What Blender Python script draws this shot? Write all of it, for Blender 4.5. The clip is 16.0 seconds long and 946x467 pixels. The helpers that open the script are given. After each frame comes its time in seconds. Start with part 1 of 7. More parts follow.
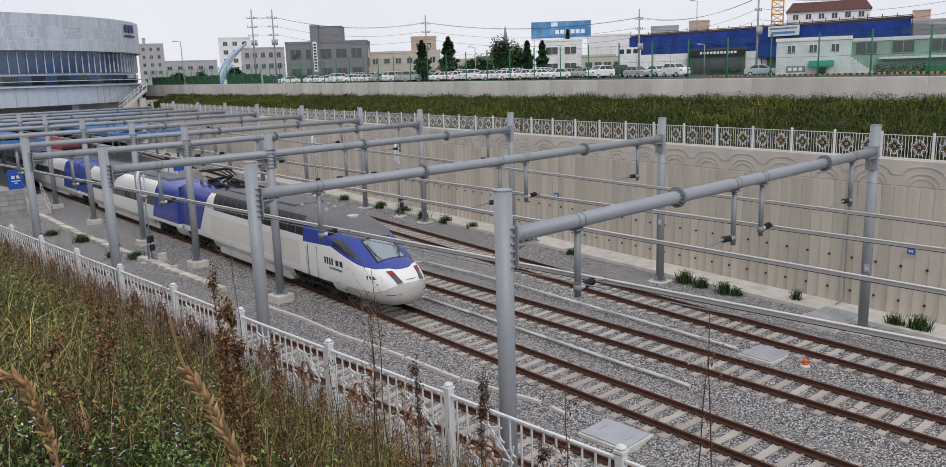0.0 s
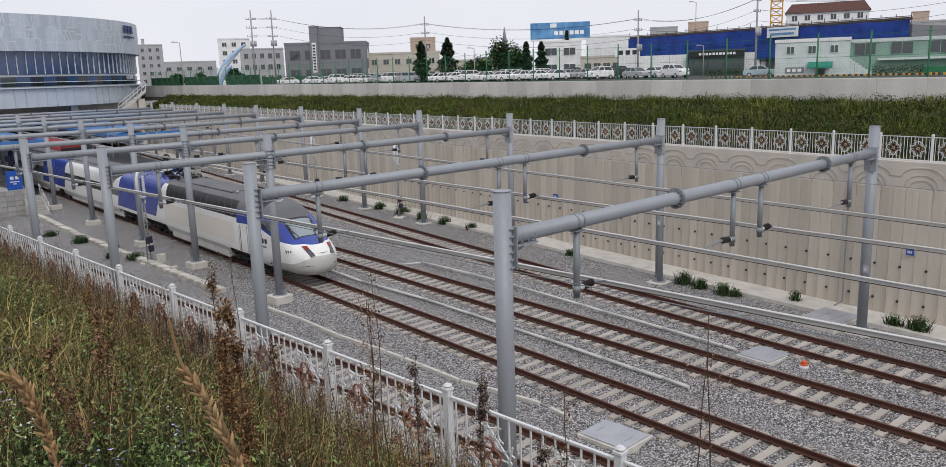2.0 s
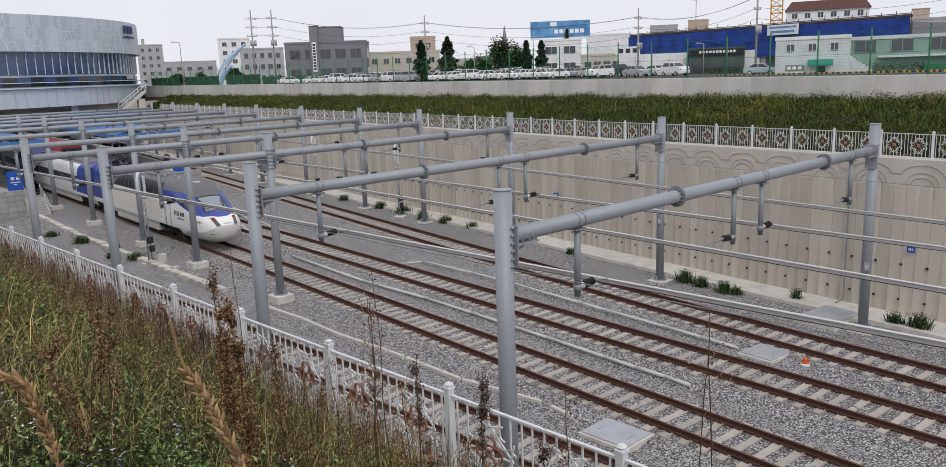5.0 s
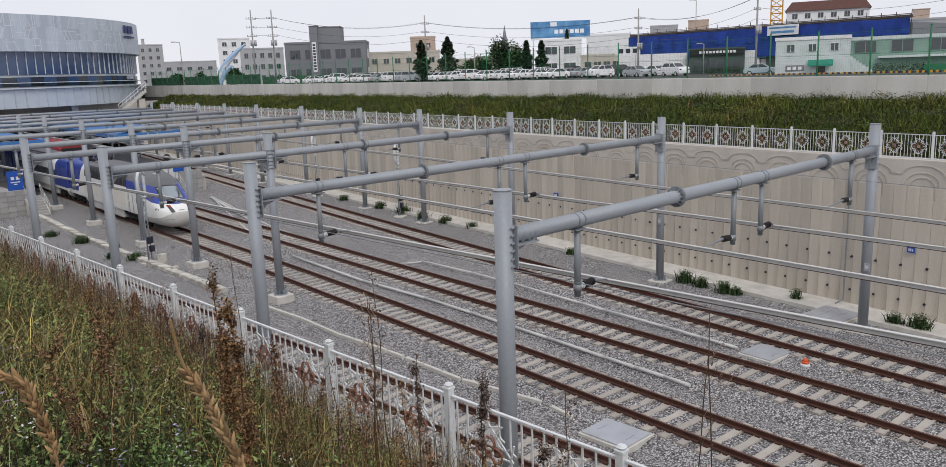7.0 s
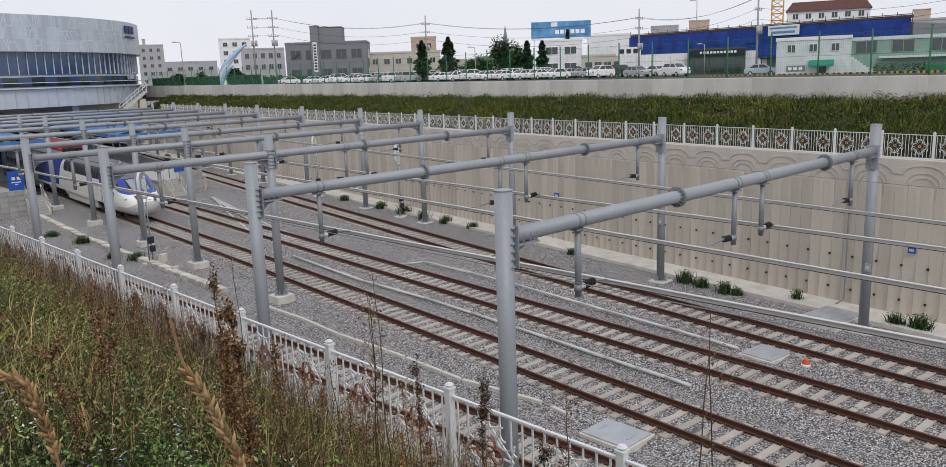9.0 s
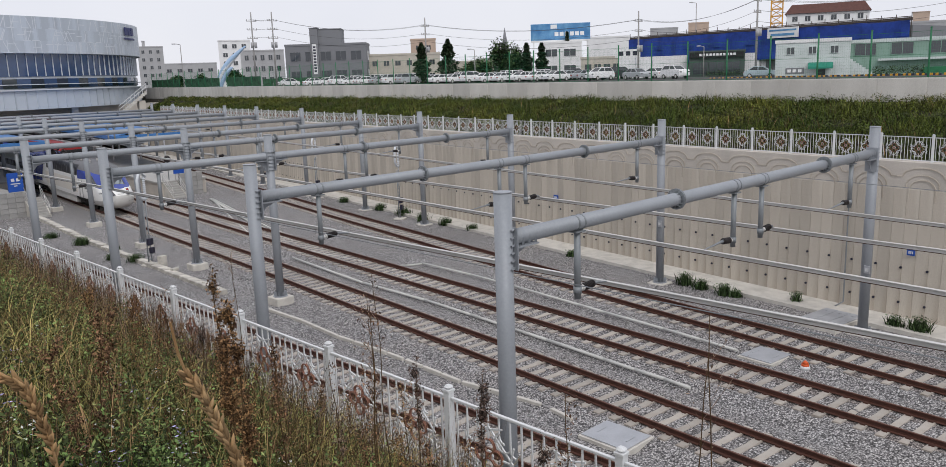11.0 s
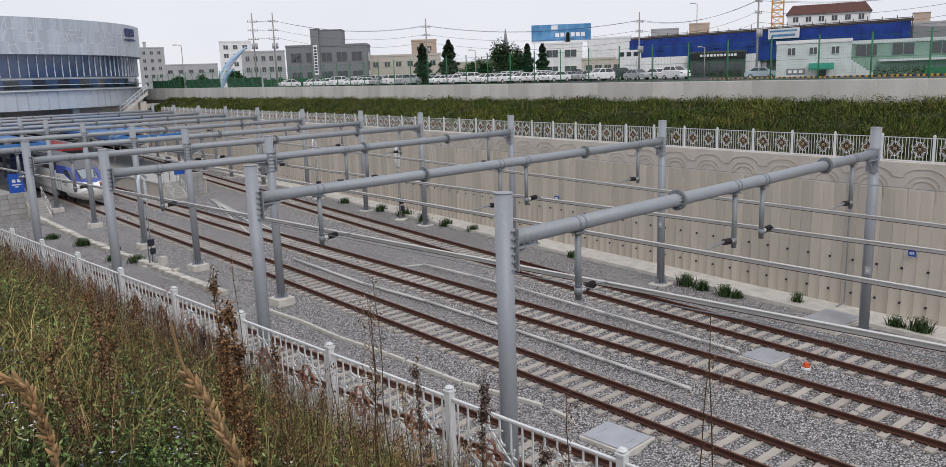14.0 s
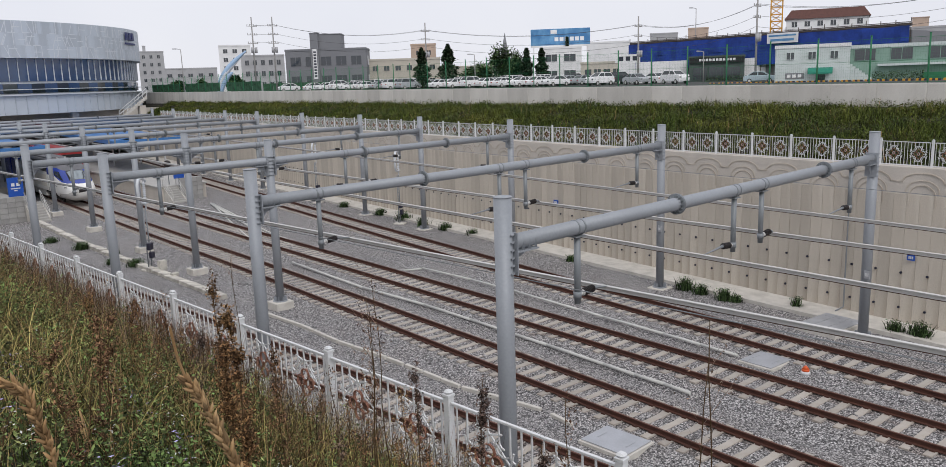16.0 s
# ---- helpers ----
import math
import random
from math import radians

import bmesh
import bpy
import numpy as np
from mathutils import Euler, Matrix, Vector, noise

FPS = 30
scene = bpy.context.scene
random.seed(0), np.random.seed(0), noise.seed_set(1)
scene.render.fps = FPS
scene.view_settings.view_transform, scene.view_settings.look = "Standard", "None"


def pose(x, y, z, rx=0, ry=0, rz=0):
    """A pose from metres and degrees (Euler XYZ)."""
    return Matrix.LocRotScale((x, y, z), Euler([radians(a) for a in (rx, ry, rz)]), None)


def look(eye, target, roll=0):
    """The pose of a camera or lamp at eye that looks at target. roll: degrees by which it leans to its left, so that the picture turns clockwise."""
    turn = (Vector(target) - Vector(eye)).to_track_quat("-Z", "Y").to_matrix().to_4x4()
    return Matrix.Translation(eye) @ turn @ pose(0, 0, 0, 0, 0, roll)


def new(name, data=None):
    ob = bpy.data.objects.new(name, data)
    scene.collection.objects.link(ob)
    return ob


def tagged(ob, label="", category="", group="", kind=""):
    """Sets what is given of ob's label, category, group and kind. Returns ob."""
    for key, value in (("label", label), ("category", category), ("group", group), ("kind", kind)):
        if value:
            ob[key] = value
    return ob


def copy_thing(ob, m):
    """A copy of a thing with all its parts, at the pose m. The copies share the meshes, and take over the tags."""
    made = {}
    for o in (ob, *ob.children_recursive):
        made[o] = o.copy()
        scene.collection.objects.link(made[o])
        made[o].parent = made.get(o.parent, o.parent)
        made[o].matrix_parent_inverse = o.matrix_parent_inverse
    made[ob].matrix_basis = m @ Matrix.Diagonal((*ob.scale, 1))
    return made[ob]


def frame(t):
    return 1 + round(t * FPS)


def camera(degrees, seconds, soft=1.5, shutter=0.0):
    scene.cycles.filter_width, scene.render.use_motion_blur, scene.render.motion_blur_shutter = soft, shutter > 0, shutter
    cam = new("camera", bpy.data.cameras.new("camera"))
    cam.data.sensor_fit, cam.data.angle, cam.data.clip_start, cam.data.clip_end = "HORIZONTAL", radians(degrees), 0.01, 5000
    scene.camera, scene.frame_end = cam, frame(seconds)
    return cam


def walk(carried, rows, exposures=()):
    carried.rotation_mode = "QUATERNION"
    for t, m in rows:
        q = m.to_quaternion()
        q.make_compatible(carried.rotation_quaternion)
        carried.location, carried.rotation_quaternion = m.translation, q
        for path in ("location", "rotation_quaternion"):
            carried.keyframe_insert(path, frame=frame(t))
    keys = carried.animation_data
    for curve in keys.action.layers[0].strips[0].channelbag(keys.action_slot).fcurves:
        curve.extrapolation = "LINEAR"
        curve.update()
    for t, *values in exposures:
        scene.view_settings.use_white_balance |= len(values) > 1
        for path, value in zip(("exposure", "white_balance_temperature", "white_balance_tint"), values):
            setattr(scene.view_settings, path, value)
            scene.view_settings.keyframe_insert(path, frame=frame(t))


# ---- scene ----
# World: x runs across the tracks, y along them towards the station, z up; top of rail is z = 0.
cam = camera(61.48, 16.0, soft=0.6)
EYE = Vector((0.0, 0.0, 9.773))


def gaze(yaw, down, lean):
    a, b = radians(yaw), radians(down)
    aim = Vector((math.cos(a) * math.cos(b), math.sin(a) * math.cos(b), -math.sin(b)))
    return look(EYE, EYE + aim, lean)


walk(cam, [(t, gaze(a, b, c)) for t, a, b, c in (
    (0.0, 46.760, 11.346, -1.851), (0.5, 46.725, 11.283, -1.879), (1.0, 46.720, 11.283, -1.878),
    (1.5, 46.688, 11.285, -1.856), (2.0, 46.691, 11.279, -1.824), (2.5, 46.694, 11.284, -1.849),
    (3.0, 46.717, 11.344, -1.988), (3.5, 46.750, 11.363, -2.058), (4.0, 46.745, 11.373, -2.058),
    (6.5, 46.749, 11.327, -1.999), (7.0, 46.744, 11.348, -2.002), (7.5, 46.794, 11.367, -2.047),
    (8.0, 46.759, 11.358, -2.006), (8.5, 46.805, 11.335, -2.009), (9.0, 46.788, 11.331, -1.993),
    (11.5, 46.738, 11.178, -1.937), (12.0, 46.735, 11.183, -1.949), (12.5, 46.713, 11.131, -1.946),
    (13.0, 46.756, 11.130, -1.918), (13.5, 46.805, 11.143, -1.942), (14.0, 46.795, 11.132, -1.953),
    (14.5, 46.784, 11.138, -1.984), (15.0, 46.769, 11.070, -1.964), (15.5, 46.781, 10.951, -1.904),
    (16.0, 46.727, 10.846, -1.905))])

# ---- world and sun: a bright overcast sky ----
world = bpy.data.worlds.new("overcast_sky")
scene.world = world
world.use_nodes = True
wn, wl = world.node_tree.nodes, world.node_tree.links
wn.clear()
sky = wn.new("ShaderNodeTexSky")
sky.sky_type, sky.sun_disc, sky.sun_elevation, sky.sun_rotation = "NISHITA", False, radians(55), radians(200)
sky_dim = wn.new("ShaderNodeMixRGB")
sky_dim.blend_type, sky_dim.inputs[0].default_value, sky_dim.inputs[2].default_value = "MULTIPLY", 1.0, (0.1, 0.1, 0.1, 1)
cloud = wn.new("ShaderNodeTexNoise")
cloud.inputs["Scale"].default_value, cloud.inputs["Detail"].default_value = 2.2, 5.0
ramp = wn.new("ShaderNodeValToRGB")
ramp.color_ramp.elements[0].position, ramp.color_ramp.elements[0].color = 0.3, (0.825, 0.837, 0.925, 1)
ramp.color_ramp.elements[1].position, ramp.color_ramp.elements[1].color = 0.7, (0.925, 0.93, 0.99, 1)
sky_mix = wn.new("ShaderNodeMixRGB")
sky_mix.inputs[0].default_value = 0.93
back, out = wn.new("ShaderNodeBackground"), wn.new("ShaderNodeOutputWorld")
back.inputs[1].default_value = 0.98
wl.new(sky.outputs[0], sky_dim.inputs[1])
wl.new(cloud.outputs[0], ramp.inputs[0])
wl.new(sky_dim.outputs[0], sky_mix.inputs[1])
wl.new(ramp.outputs[0], sky_mix.inputs[2])
wl.new(sky_mix.outputs[0], back.inputs[0])
wl.new(back.outputs[0], out.inputs[0])
sun = new("sun", bpy.data.lights.new("sun", "SUN"))
sun.data.energy, sun.data.angle, sun.data.color = 1.3, radians(25), (1.0, 0.975, 0.94)
sun.matrix_world = look((-20, -30, 60), (10, 20, 0))
scene.view_settings.exposure = -0.03


# ---- materials ----
def mat(name, base, rough=0.7, metal=0.0, var=0.12, scale=3.0, fine=40.0, bump=0.1, second=None, per="none", spec=0.4, streak=0.0):
    """A painted, cast or grown surface: base colour with broad stains and fine grain; per: object or island variation."""
    m = bpy.data.materials.new(name)
    m.use_nodes = True
    n, l = m.node_tree.nodes, m.node_tree.links
    b = n["Principled BSDF"]
    b.inputs["Roughness"].default_value, b.inputs["Metallic"].default_value = rough, metal
    b.inputs["Specular IOR Level"].default_value = spec
    co = n.new("ShaderNodeTexCoord")
    big, small = n.new("ShaderNodeTexNoise"), n.new("ShaderNodeTexNoise")
    big.inputs["Scale"].default_value, big.inputs["Detail"].default_value = scale, 6.0
    small.inputs["Scale"].default_value, small.inputs["Detail"].default_value = fine, 4.0
    src = co.outputs["Object"]
    if streak:
        mp = n.new("ShaderNodeMapping")
        mp.inputs["Scale"].default_value = (1, 1, streak)
        l.new(src, mp.inputs[0])
        l.new(mp.outputs[0], big.inputs["Vector"])
    else:
        l.new(src, big.inputs["Vector"])
    l.new(src, small.inputs["Vector"])
    two = second or tuple(c * 0.6 for c in base)
    mix = n.new("ShaderNodeMixRGB")
    mix.inputs[1].default_value, mix.inputs[2].default_value = (*base, 1), (*two, 1)
    rp = n.new("ShaderNodeMapRange")
    rp.inputs[1].default_value, rp.inputs[2].default_value = 0.4, 0.75
    rp.inputs[3].default_value, rp.inputs[4].default_value = 0.0, min(1.0, var * 4)
    l.new(big.outputs[0], rp.inputs[0])
    l.new(rp.outputs[0], mix.inputs[0])
    hsv = n.new("ShaderNodeHueSaturation")
    l.new(mix.outputs[0], hsv.inputs["Color"])
    val = n.new("ShaderNodeMapRange")
    val.inputs[3].default_value, val.inputs[4].default_value = 1 - var, 1 + var
    l.new(small.outputs[0], val.inputs[0])
    last = val.outputs[0]
    if per != "none":
        rnd = n.new("ShaderNodeObjectInfo" if per == "object" else "ShaderNodeNewGeometry")
        rr = n.new("ShaderNodeMapRange")
        rr.inputs[3].default_value, rr.inputs[4].default_value = {"object": (0.88, 1.12), "husk": (0.45, 1.6)}.get(per, (0.2, 2.7))
        if per == "object":
            l.new(rnd.outputs["Random"], rr.inputs[0])
        else:
            few = n.new("ShaderNodeMath")
            few.operation, few.inputs[1].default_value = "POWER", 1.0 if per == "husk" else 2.2
            l.new(rnd.outputs["Random Per Island"], few.inputs[0])
            l.new(few.outputs[0], rr.inputs[0])
        mul = n.new("ShaderNodeMath")
        mul.operation = "MULTIPLY"
        l.new(last, mul.inputs[0])
        l.new(rr.outputs[0], mul.inputs[1])
        last = mul.outputs[0]
    l.new(last, hsv.inputs["Value"])
    l.new(hsv.outputs[0], b.inputs["Base Color"])
    if bump:
        bp = n.new("ShaderNodeBump")
        bp.inputs["Strength"].default_value, bp.inputs["Distance"].default_value = bump, 0.02
        l.new(small.outputs[0], bp.inputs["Height"])
        l.new(bp.outputs[0], b.inputs["Normal"])
    return m


def ballast_mat(name, dust):
    """Crushed stones with the shade between them put into the colour; dust: the tint of the rust and brake dust on
    them.
    """
    m = mat(name, (0.3, 0.3, 0.31), 0.95, bump=0)
    n, l = m.node_tree.nodes, m.node_tree.links
    b = n["Principled BSDF"]
    co = n.new("ShaderNodeTexCoord")
    vo = n.new("ShaderNodeTexVoronoi")
    vo.inputs["Scale"].default_value = 20.0
    l.new(co.outputs["Object"], vo.inputs["Vector"])
    cr = n.new("ShaderNodeValToRGB")
    e = cr.color_ramp.elements
    e[0].position, e[0].color = 0.0, (0.12, 0.12, 0.125, 1)
    e[1].position, e[1].color = 1.0, (0.85, 0.85, 0.86, 1)
    mid = e.new(0.45)
    mid.color = (0.43, 0.425, 0.435, 1)
    sep = n.new("ShaderNodeSeparateColor")
    l.new(vo.outputs["Color"], sep.inputs[0])
    l.new(sep.outputs[0], cr.inputs[0])
    # Cell edges darkened in the base colour: painted shade between the stones.
    gap_shade = n.new("ShaderNodeMapRange")
    gap_shade.inputs[1].default_value, gap_shade.inputs[2].default_value = 0.25, 0.75
    gap_shade.inputs[3].default_value, gap_shade.inputs[4].default_value = 1.0, 0.22
    l.new(vo.outputs["Distance"], gap_shade.inputs[0])
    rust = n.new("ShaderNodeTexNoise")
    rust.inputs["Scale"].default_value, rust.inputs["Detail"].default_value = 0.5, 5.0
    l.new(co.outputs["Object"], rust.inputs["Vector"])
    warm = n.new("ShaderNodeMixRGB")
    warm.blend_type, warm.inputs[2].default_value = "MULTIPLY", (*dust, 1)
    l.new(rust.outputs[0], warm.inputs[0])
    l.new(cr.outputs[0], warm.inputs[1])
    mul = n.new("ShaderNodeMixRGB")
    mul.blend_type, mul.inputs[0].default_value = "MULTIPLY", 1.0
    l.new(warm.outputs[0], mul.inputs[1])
    l.new(gap_shade.outputs[0], mul.inputs[2])
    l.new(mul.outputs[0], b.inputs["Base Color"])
    bp = n.new("ShaderNodeBump")
    bp.inputs["Strength"].default_value, bp.inputs["Distance"].default_value, bp.invert = 1.0, 0.045, True
    l.new(vo.outputs["Distance"], bp.inputs["Height"])
    l.new(bp.outputs[0], b.inputs["Normal"])
    return m


def glass_mat(name, tint, rough=0.05):
    m = mat(name, tint, rough, 0.0, 0.05, 1.5, 20, 0, spec=0.9)
    return m


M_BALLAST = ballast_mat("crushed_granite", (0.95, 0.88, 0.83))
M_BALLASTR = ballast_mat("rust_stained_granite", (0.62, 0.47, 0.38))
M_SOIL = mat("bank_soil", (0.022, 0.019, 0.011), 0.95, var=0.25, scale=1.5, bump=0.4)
M_STREET = mat("street_asphalt", (0.09, 0.09, 0.09), 0.9, var=0.15, scale=0.3)
M_WALL = mat("cast_concrete", (0.55, 0.502, 0.432), 0.85, var=0.25, scale=1.1, fine=25, per="object", streak=0.1, second=(0.38, 0.325, 0.265))
M_WALL2 = mat("smooth_concrete", (0.57, 0.525, 0.47), 0.85, var=0.2, scale=0.6, fine=25, streak=0.3, second=(0.42, 0.39, 0.35))
M_PARAPET = mat("pale_parapet_concrete", (0.63, 0.605, 0.565), 0.85, var=0.2, scale=0.8, fine=25, streak=0.25, second=(0.50, 0.475, 0.44), per="object")
M_KERB = mat("kerb_concrete", (0.62, 0.59, 0.54), 0.9, var=0.15, scale=2.0, bump=0.2)
M_SLEEPER = mat("sleeper_concrete", (0.43, 0.395, 0.355), 0.9, var=0.15, scale=2.0, bump=0.2, per="object", second=(0.33, 0.27, 0.22))
M_RUST = mat("rusty_rail_steel", (0.085, 0.033, 0.022), 0.75, 0.0, 0.2, 3.0, 60, 0.2, second=(0.055, 0.024, 0.018))
M_RAILTOP = mat("worn_rail_head", (0.16, 0.075, 0.055), 0.5, 0.3, 0.15, 2.0, 40, 0.05)
M_GALV = mat("galvanised_steel", (0.30, 0.32, 0.347), 0.52, 0.12, 0.12, 1.2, 18, 0.05, second=(0.25, 0.265, 0.285), spec=0.5)
M_GALVD = mat("dull_galvanised_steel", (0.25, 0.27, 0.285), 0.55, 0.3, 0.1, 2, 25, 0.05)
M_ALU = mat("bright_aluminium", (0.62, 0.61, 0.59), 0.4, 0.35, 0.06, 2, 20, 0.02, second=(0.5, 0.5, 0.49))
M_INSUL = mat("black_silicone", (0.03, 0.025, 0.025), 0.5, var=0.1)
M_WHITE = mat("white_fence_paint", (0.68, 0.69, 0.70), 0.45, var=0.08, scale=4, bump=0.03, second=(0.55, 0.54, 0.52))
M_BROWN = mat("brown_rosette_paint", (0.30, 0.13, 0.085), 0.5, var=0.15, scale=8)
M_TWHITE = mat("train_white_paint", (0.86, 0.855, 0.83), 0.28, var=0.04, scale=0.8, fine=6, bump=0, second=(0.76, 0.74, 0.70), spec=0.5)
M_TBEIGE = mat("train_beige_paint", (0.78, 0.735, 0.665), 0.35, var=0.05, scale=0.8, fine=6, bump=0, second=(0.67, 0.63, 0.57), spec=0.5)
M_TBLUE = mat("train_blue_paint", (0.035, 0.065, 0.34), 0.25, var=0.06, scale=0.8, fine=6, bump=0, spec=0.5)
M_TGREY = mat("train_grey_paint", (0.55, 0.54, 0.52), 0.4, var=0.08, scale=1.0, fine=8, bump=0)
M_TROOF = mat("train_roof_grey", (0.15, 0.15, 0.16), 0.55, var=0.12, scale=1.0, fine=8, bump=0.05)
M_TBLACK = mat("train_black_panel", (0.016, 0.016, 0.018), 0.45, var=0.1, bump=0)
M_UNDER = mat("underframe_grime", (0.022, 0.019, 0.017), 0.8, var=0.2, scale=4)
M_GLASS = mat("windscreen_glass", (0.34, 0.39, 0.41), 0.12, 0.55, 0.05, 1.5, 20, 0, spec=0.9, second=(0.3, 0.34, 0.36))
M_DGLASS = glass_mat("dark_window_glass", (0.03, 0.035, 0.045))
M_PANE = glass_mat("building_window_glass", (0.035, 0.042, 0.05))
M_LENS = mat("red_tail_lens", (0.35, 0.03, 0.03), 0.2, var=0.05, bump=0)
M_LAMP = mat("headlight_reflector", (0.12, 0.12, 0.13), 0.15, 0.4, bump=0)
M_INK = mat("dark_marking_paint", (0.03, 0.03, 0.05), 0.5, var=0.05, bump=0)


# ---- mesh helpers ----
LOOSE = ("cab_side_window", "lettering_bar", "side_mark", "number_bar", "louvre_rib", "window_pillar", "wiper", "roof_fitting", "grab_rail", "cab_door_seam")


def part(name, bm, material, parent=None, label="", smooth=False, at=None):
    if name in LOOSE:
        return [part_of(name, b, material, parent, label, smooth, at) for b in islands(bm)]
    return part_of(name, bm, material, parent, label, smooth, at)


def islands(bm):
    """The connected pieces of a mesh, each as a mesh of its own."""
    left, found = set(bm.verts), []
    while left:
        todo, seen = [left.pop()], set()
        while todo:
            v = todo.pop()
            if v in seen:
                continue
            seen.add(v)
            todo += [e.other_vert(v) for e in v.link_edges if e.other_vert(v) not in seen]
        left -= seen
        b = bmesh.new()
        made = {v: b.verts.new(v.co) for v in seen}
        for f in {f for v in seen for f in v.link_faces}:
            b.faces.new([made[v] for v in f.verts]).material_index = f.material_index
        found.append(b)
    bm.free()
    return found


def part_of(name, bm, material, parent=None, label="", smooth=False, at=None):
    me = bpy.data.meshes.new(name)
    bm.normal_update()
    bm.to_mesh(me)
    bm.free()
    for mm in (material if isinstance(material, (list, tuple)) else [material]):
        me.materials.append(mm)
    if smooth:
        me.shade_smooth()
    ob = new(name, me)
    if parent is not None:
        ob.parent = parent
    if at is not None:
        ob.matrix_basis = at
    if label:
        tagged(ob, label)
    return ob


def again(ob, m, parent=None):
    """One more piece on the same mesh data."""
    c = new(ob.name.split(".")[0], ob.data)
    c.parent = parent if parent is not None else ob.parent
    c.matrix_basis = m
    if "label" in ob:
        c["label"] = ob["label"]
    return c


def thing(name, label, category, m=None, group="", kind=""):
    ob = new(name)
    ob.empty_display_size = 0.2
    if m is not None:
        ob.matrix_basis = m
    return tagged(ob, label, category, group, kind)


def box(bm, x0, x1, y0, y1, z0, z1, bevel=0.0, m=None, mi=0):
    vs = [bm.verts.new((x, y, z)) for z in (z0, z1) for y in (y0, y1) for x in (x0, x1)]
    fs = [bm.faces.new([vs[i] for i in q]) for q in ((0, 2, 3, 1), (4, 5, 7, 6), (0, 1, 5, 4), (2, 6, 7, 3), (0, 4, 6, 2), (1, 3, 7, 5))]
    for f in fs:
        f.material_index = mi
    if bevel:
        es = list({e for f in fs for e in f.edges})
        r = bmesh.ops.bevel(bm, geom=es, offset=bevel, segments=1, affect="EDGES")
        vs = list({v for f in r["faces"] for v in f.verts} | {v for v in vs if v.is_valid})
    if m is not None:
        bmesh.ops.transform(bm, matrix=m, verts=vs)
    return vs


def rod(bm, p, q, r, n=8, r2=None, caps=True, mi=0):
    p, q = Vector(p), Vector(q)
    d = (q - p).normalized()
    u = d.cross(Vector((0, 0, 1)) if abs(d.z) < 0.95 else Vector((1, 0, 0))).normalized()
    v = d.cross(u)
    rings = []
    for c, rr in ((p, r), (q, r if r2 is None else r2)):
        rings.append([bm.verts.new(c + (u * math.cos(a) + v * math.sin(a)) * rr) for a in (2 * math.pi * (i + 0.5) / n for i in range(n))])
    for i in range(n):
        f = bm.faces.new((rings[0][i], rings[0][(i + 1) % n], rings[1][(i + 1) % n], rings[1][i]))
        f.material_index, f.smooth = mi, n > 6
    if caps:
        bm.faces.new(rings[0][::-1]).material_index = mi
        bm.faces.new(rings[1]).material_index = mi


def lathe(bm, p, q, prof, n=12, mi=0):
    """One turned surface along p to q; prof: (fraction, radius)."""
    p, q = Vector(p), Vector(q)
    d = (q - p).normalized()
    u = d.cross(Vector((0, 0, 1)) if abs(d.z) < 0.95 else Vector((1, 0, 0))).normalized()
    v = d.cross(u)
    rings = [[bm.verts.new(p.lerp(q, t) + (u * math.cos(a) + v * math.sin(a)) * r) for a in (2 * math.pi * i / n for i in range(n))] for t, r in prof]
    for a, b in zip(rings, rings[1:]):
        for i in range(n):
            bm.faces.new((a[i], a[(i + 1) % n], b[(i + 1) % n], b[i])).material_index = mi
    bm.faces.new(rings[0][::-1]), bm.faces.new(rings[-1])


def tube(bm, pts, r, n=8):
    """One bent pipe through the points."""
    pts = [Vector(p) for p in pts]
    rings = []
    for i, p in enumerate(pts):
        d = (pts[min(i + 1, len(pts) - 1)] - pts[max(i - 1, 0)]).normalized()
        u = d.cross(Vector((0.13, 0.97, 0.2))).normalized()
        v = d.cross(u)
        rr = r[i] if isinstance(r, (list, tuple)) else r
        rings.append([bm.verts.new(p + (u * math.cos(a) + v * math.sin(a)) * rr) for a in (2 * math.pi * k / n for k in range(n))])
    for a, b in zip(rings, rings[1:]):
        for i in range(n):
            bm.faces.new((a[i], a[(i + 1) % n], b[(i + 1) % n], b[i])).smooth = True
    bm.faces.new(rings[0][::-1]), bm.faces.new(rings[-1])


def arc(bm, c, rad, r, a0, a1, n=12, depth=None):
    """A bent bar in the local xz plane."""
    pts = [Vector((c[0] + rad * math.cos(a0 + (a1 - a0) * i / n), c[1], c[2] + rad * math.sin(a0 + (a1 - a0) * i / n))) for i in range(n + 1)]
    for a, b in zip(pts, pts[1:]):
        rod(bm, a, b, r, 4, caps=False)


def sheet(name, verts, faces, material, smooth=False):
    """A mesh object from arrays of corners and triangles or quads."""
    me = bpy.data.meshes.new(name)
    verts, faces = np.asarray(verts, np.float32), np.asarray(faces, np.int32)
    k = faces.shape[1]
    me.vertices.add(len(verts))
    me.vertices.foreach_set("co", verts.ravel())
    me.loops.add(faces.size)
    me.loops.foreach_set("vertex_index", faces.ravel())
    me.polygons.add(len(faces))
    me.polygons.foreach_set("loop_start", np.arange(0, faces.size, k, dtype=np.int32))
    me.update(calc_edges=True)
    me.validate()
    me.materials.append(material)
    if smooth:
        me.shade_smooth()
    return new(name, me)


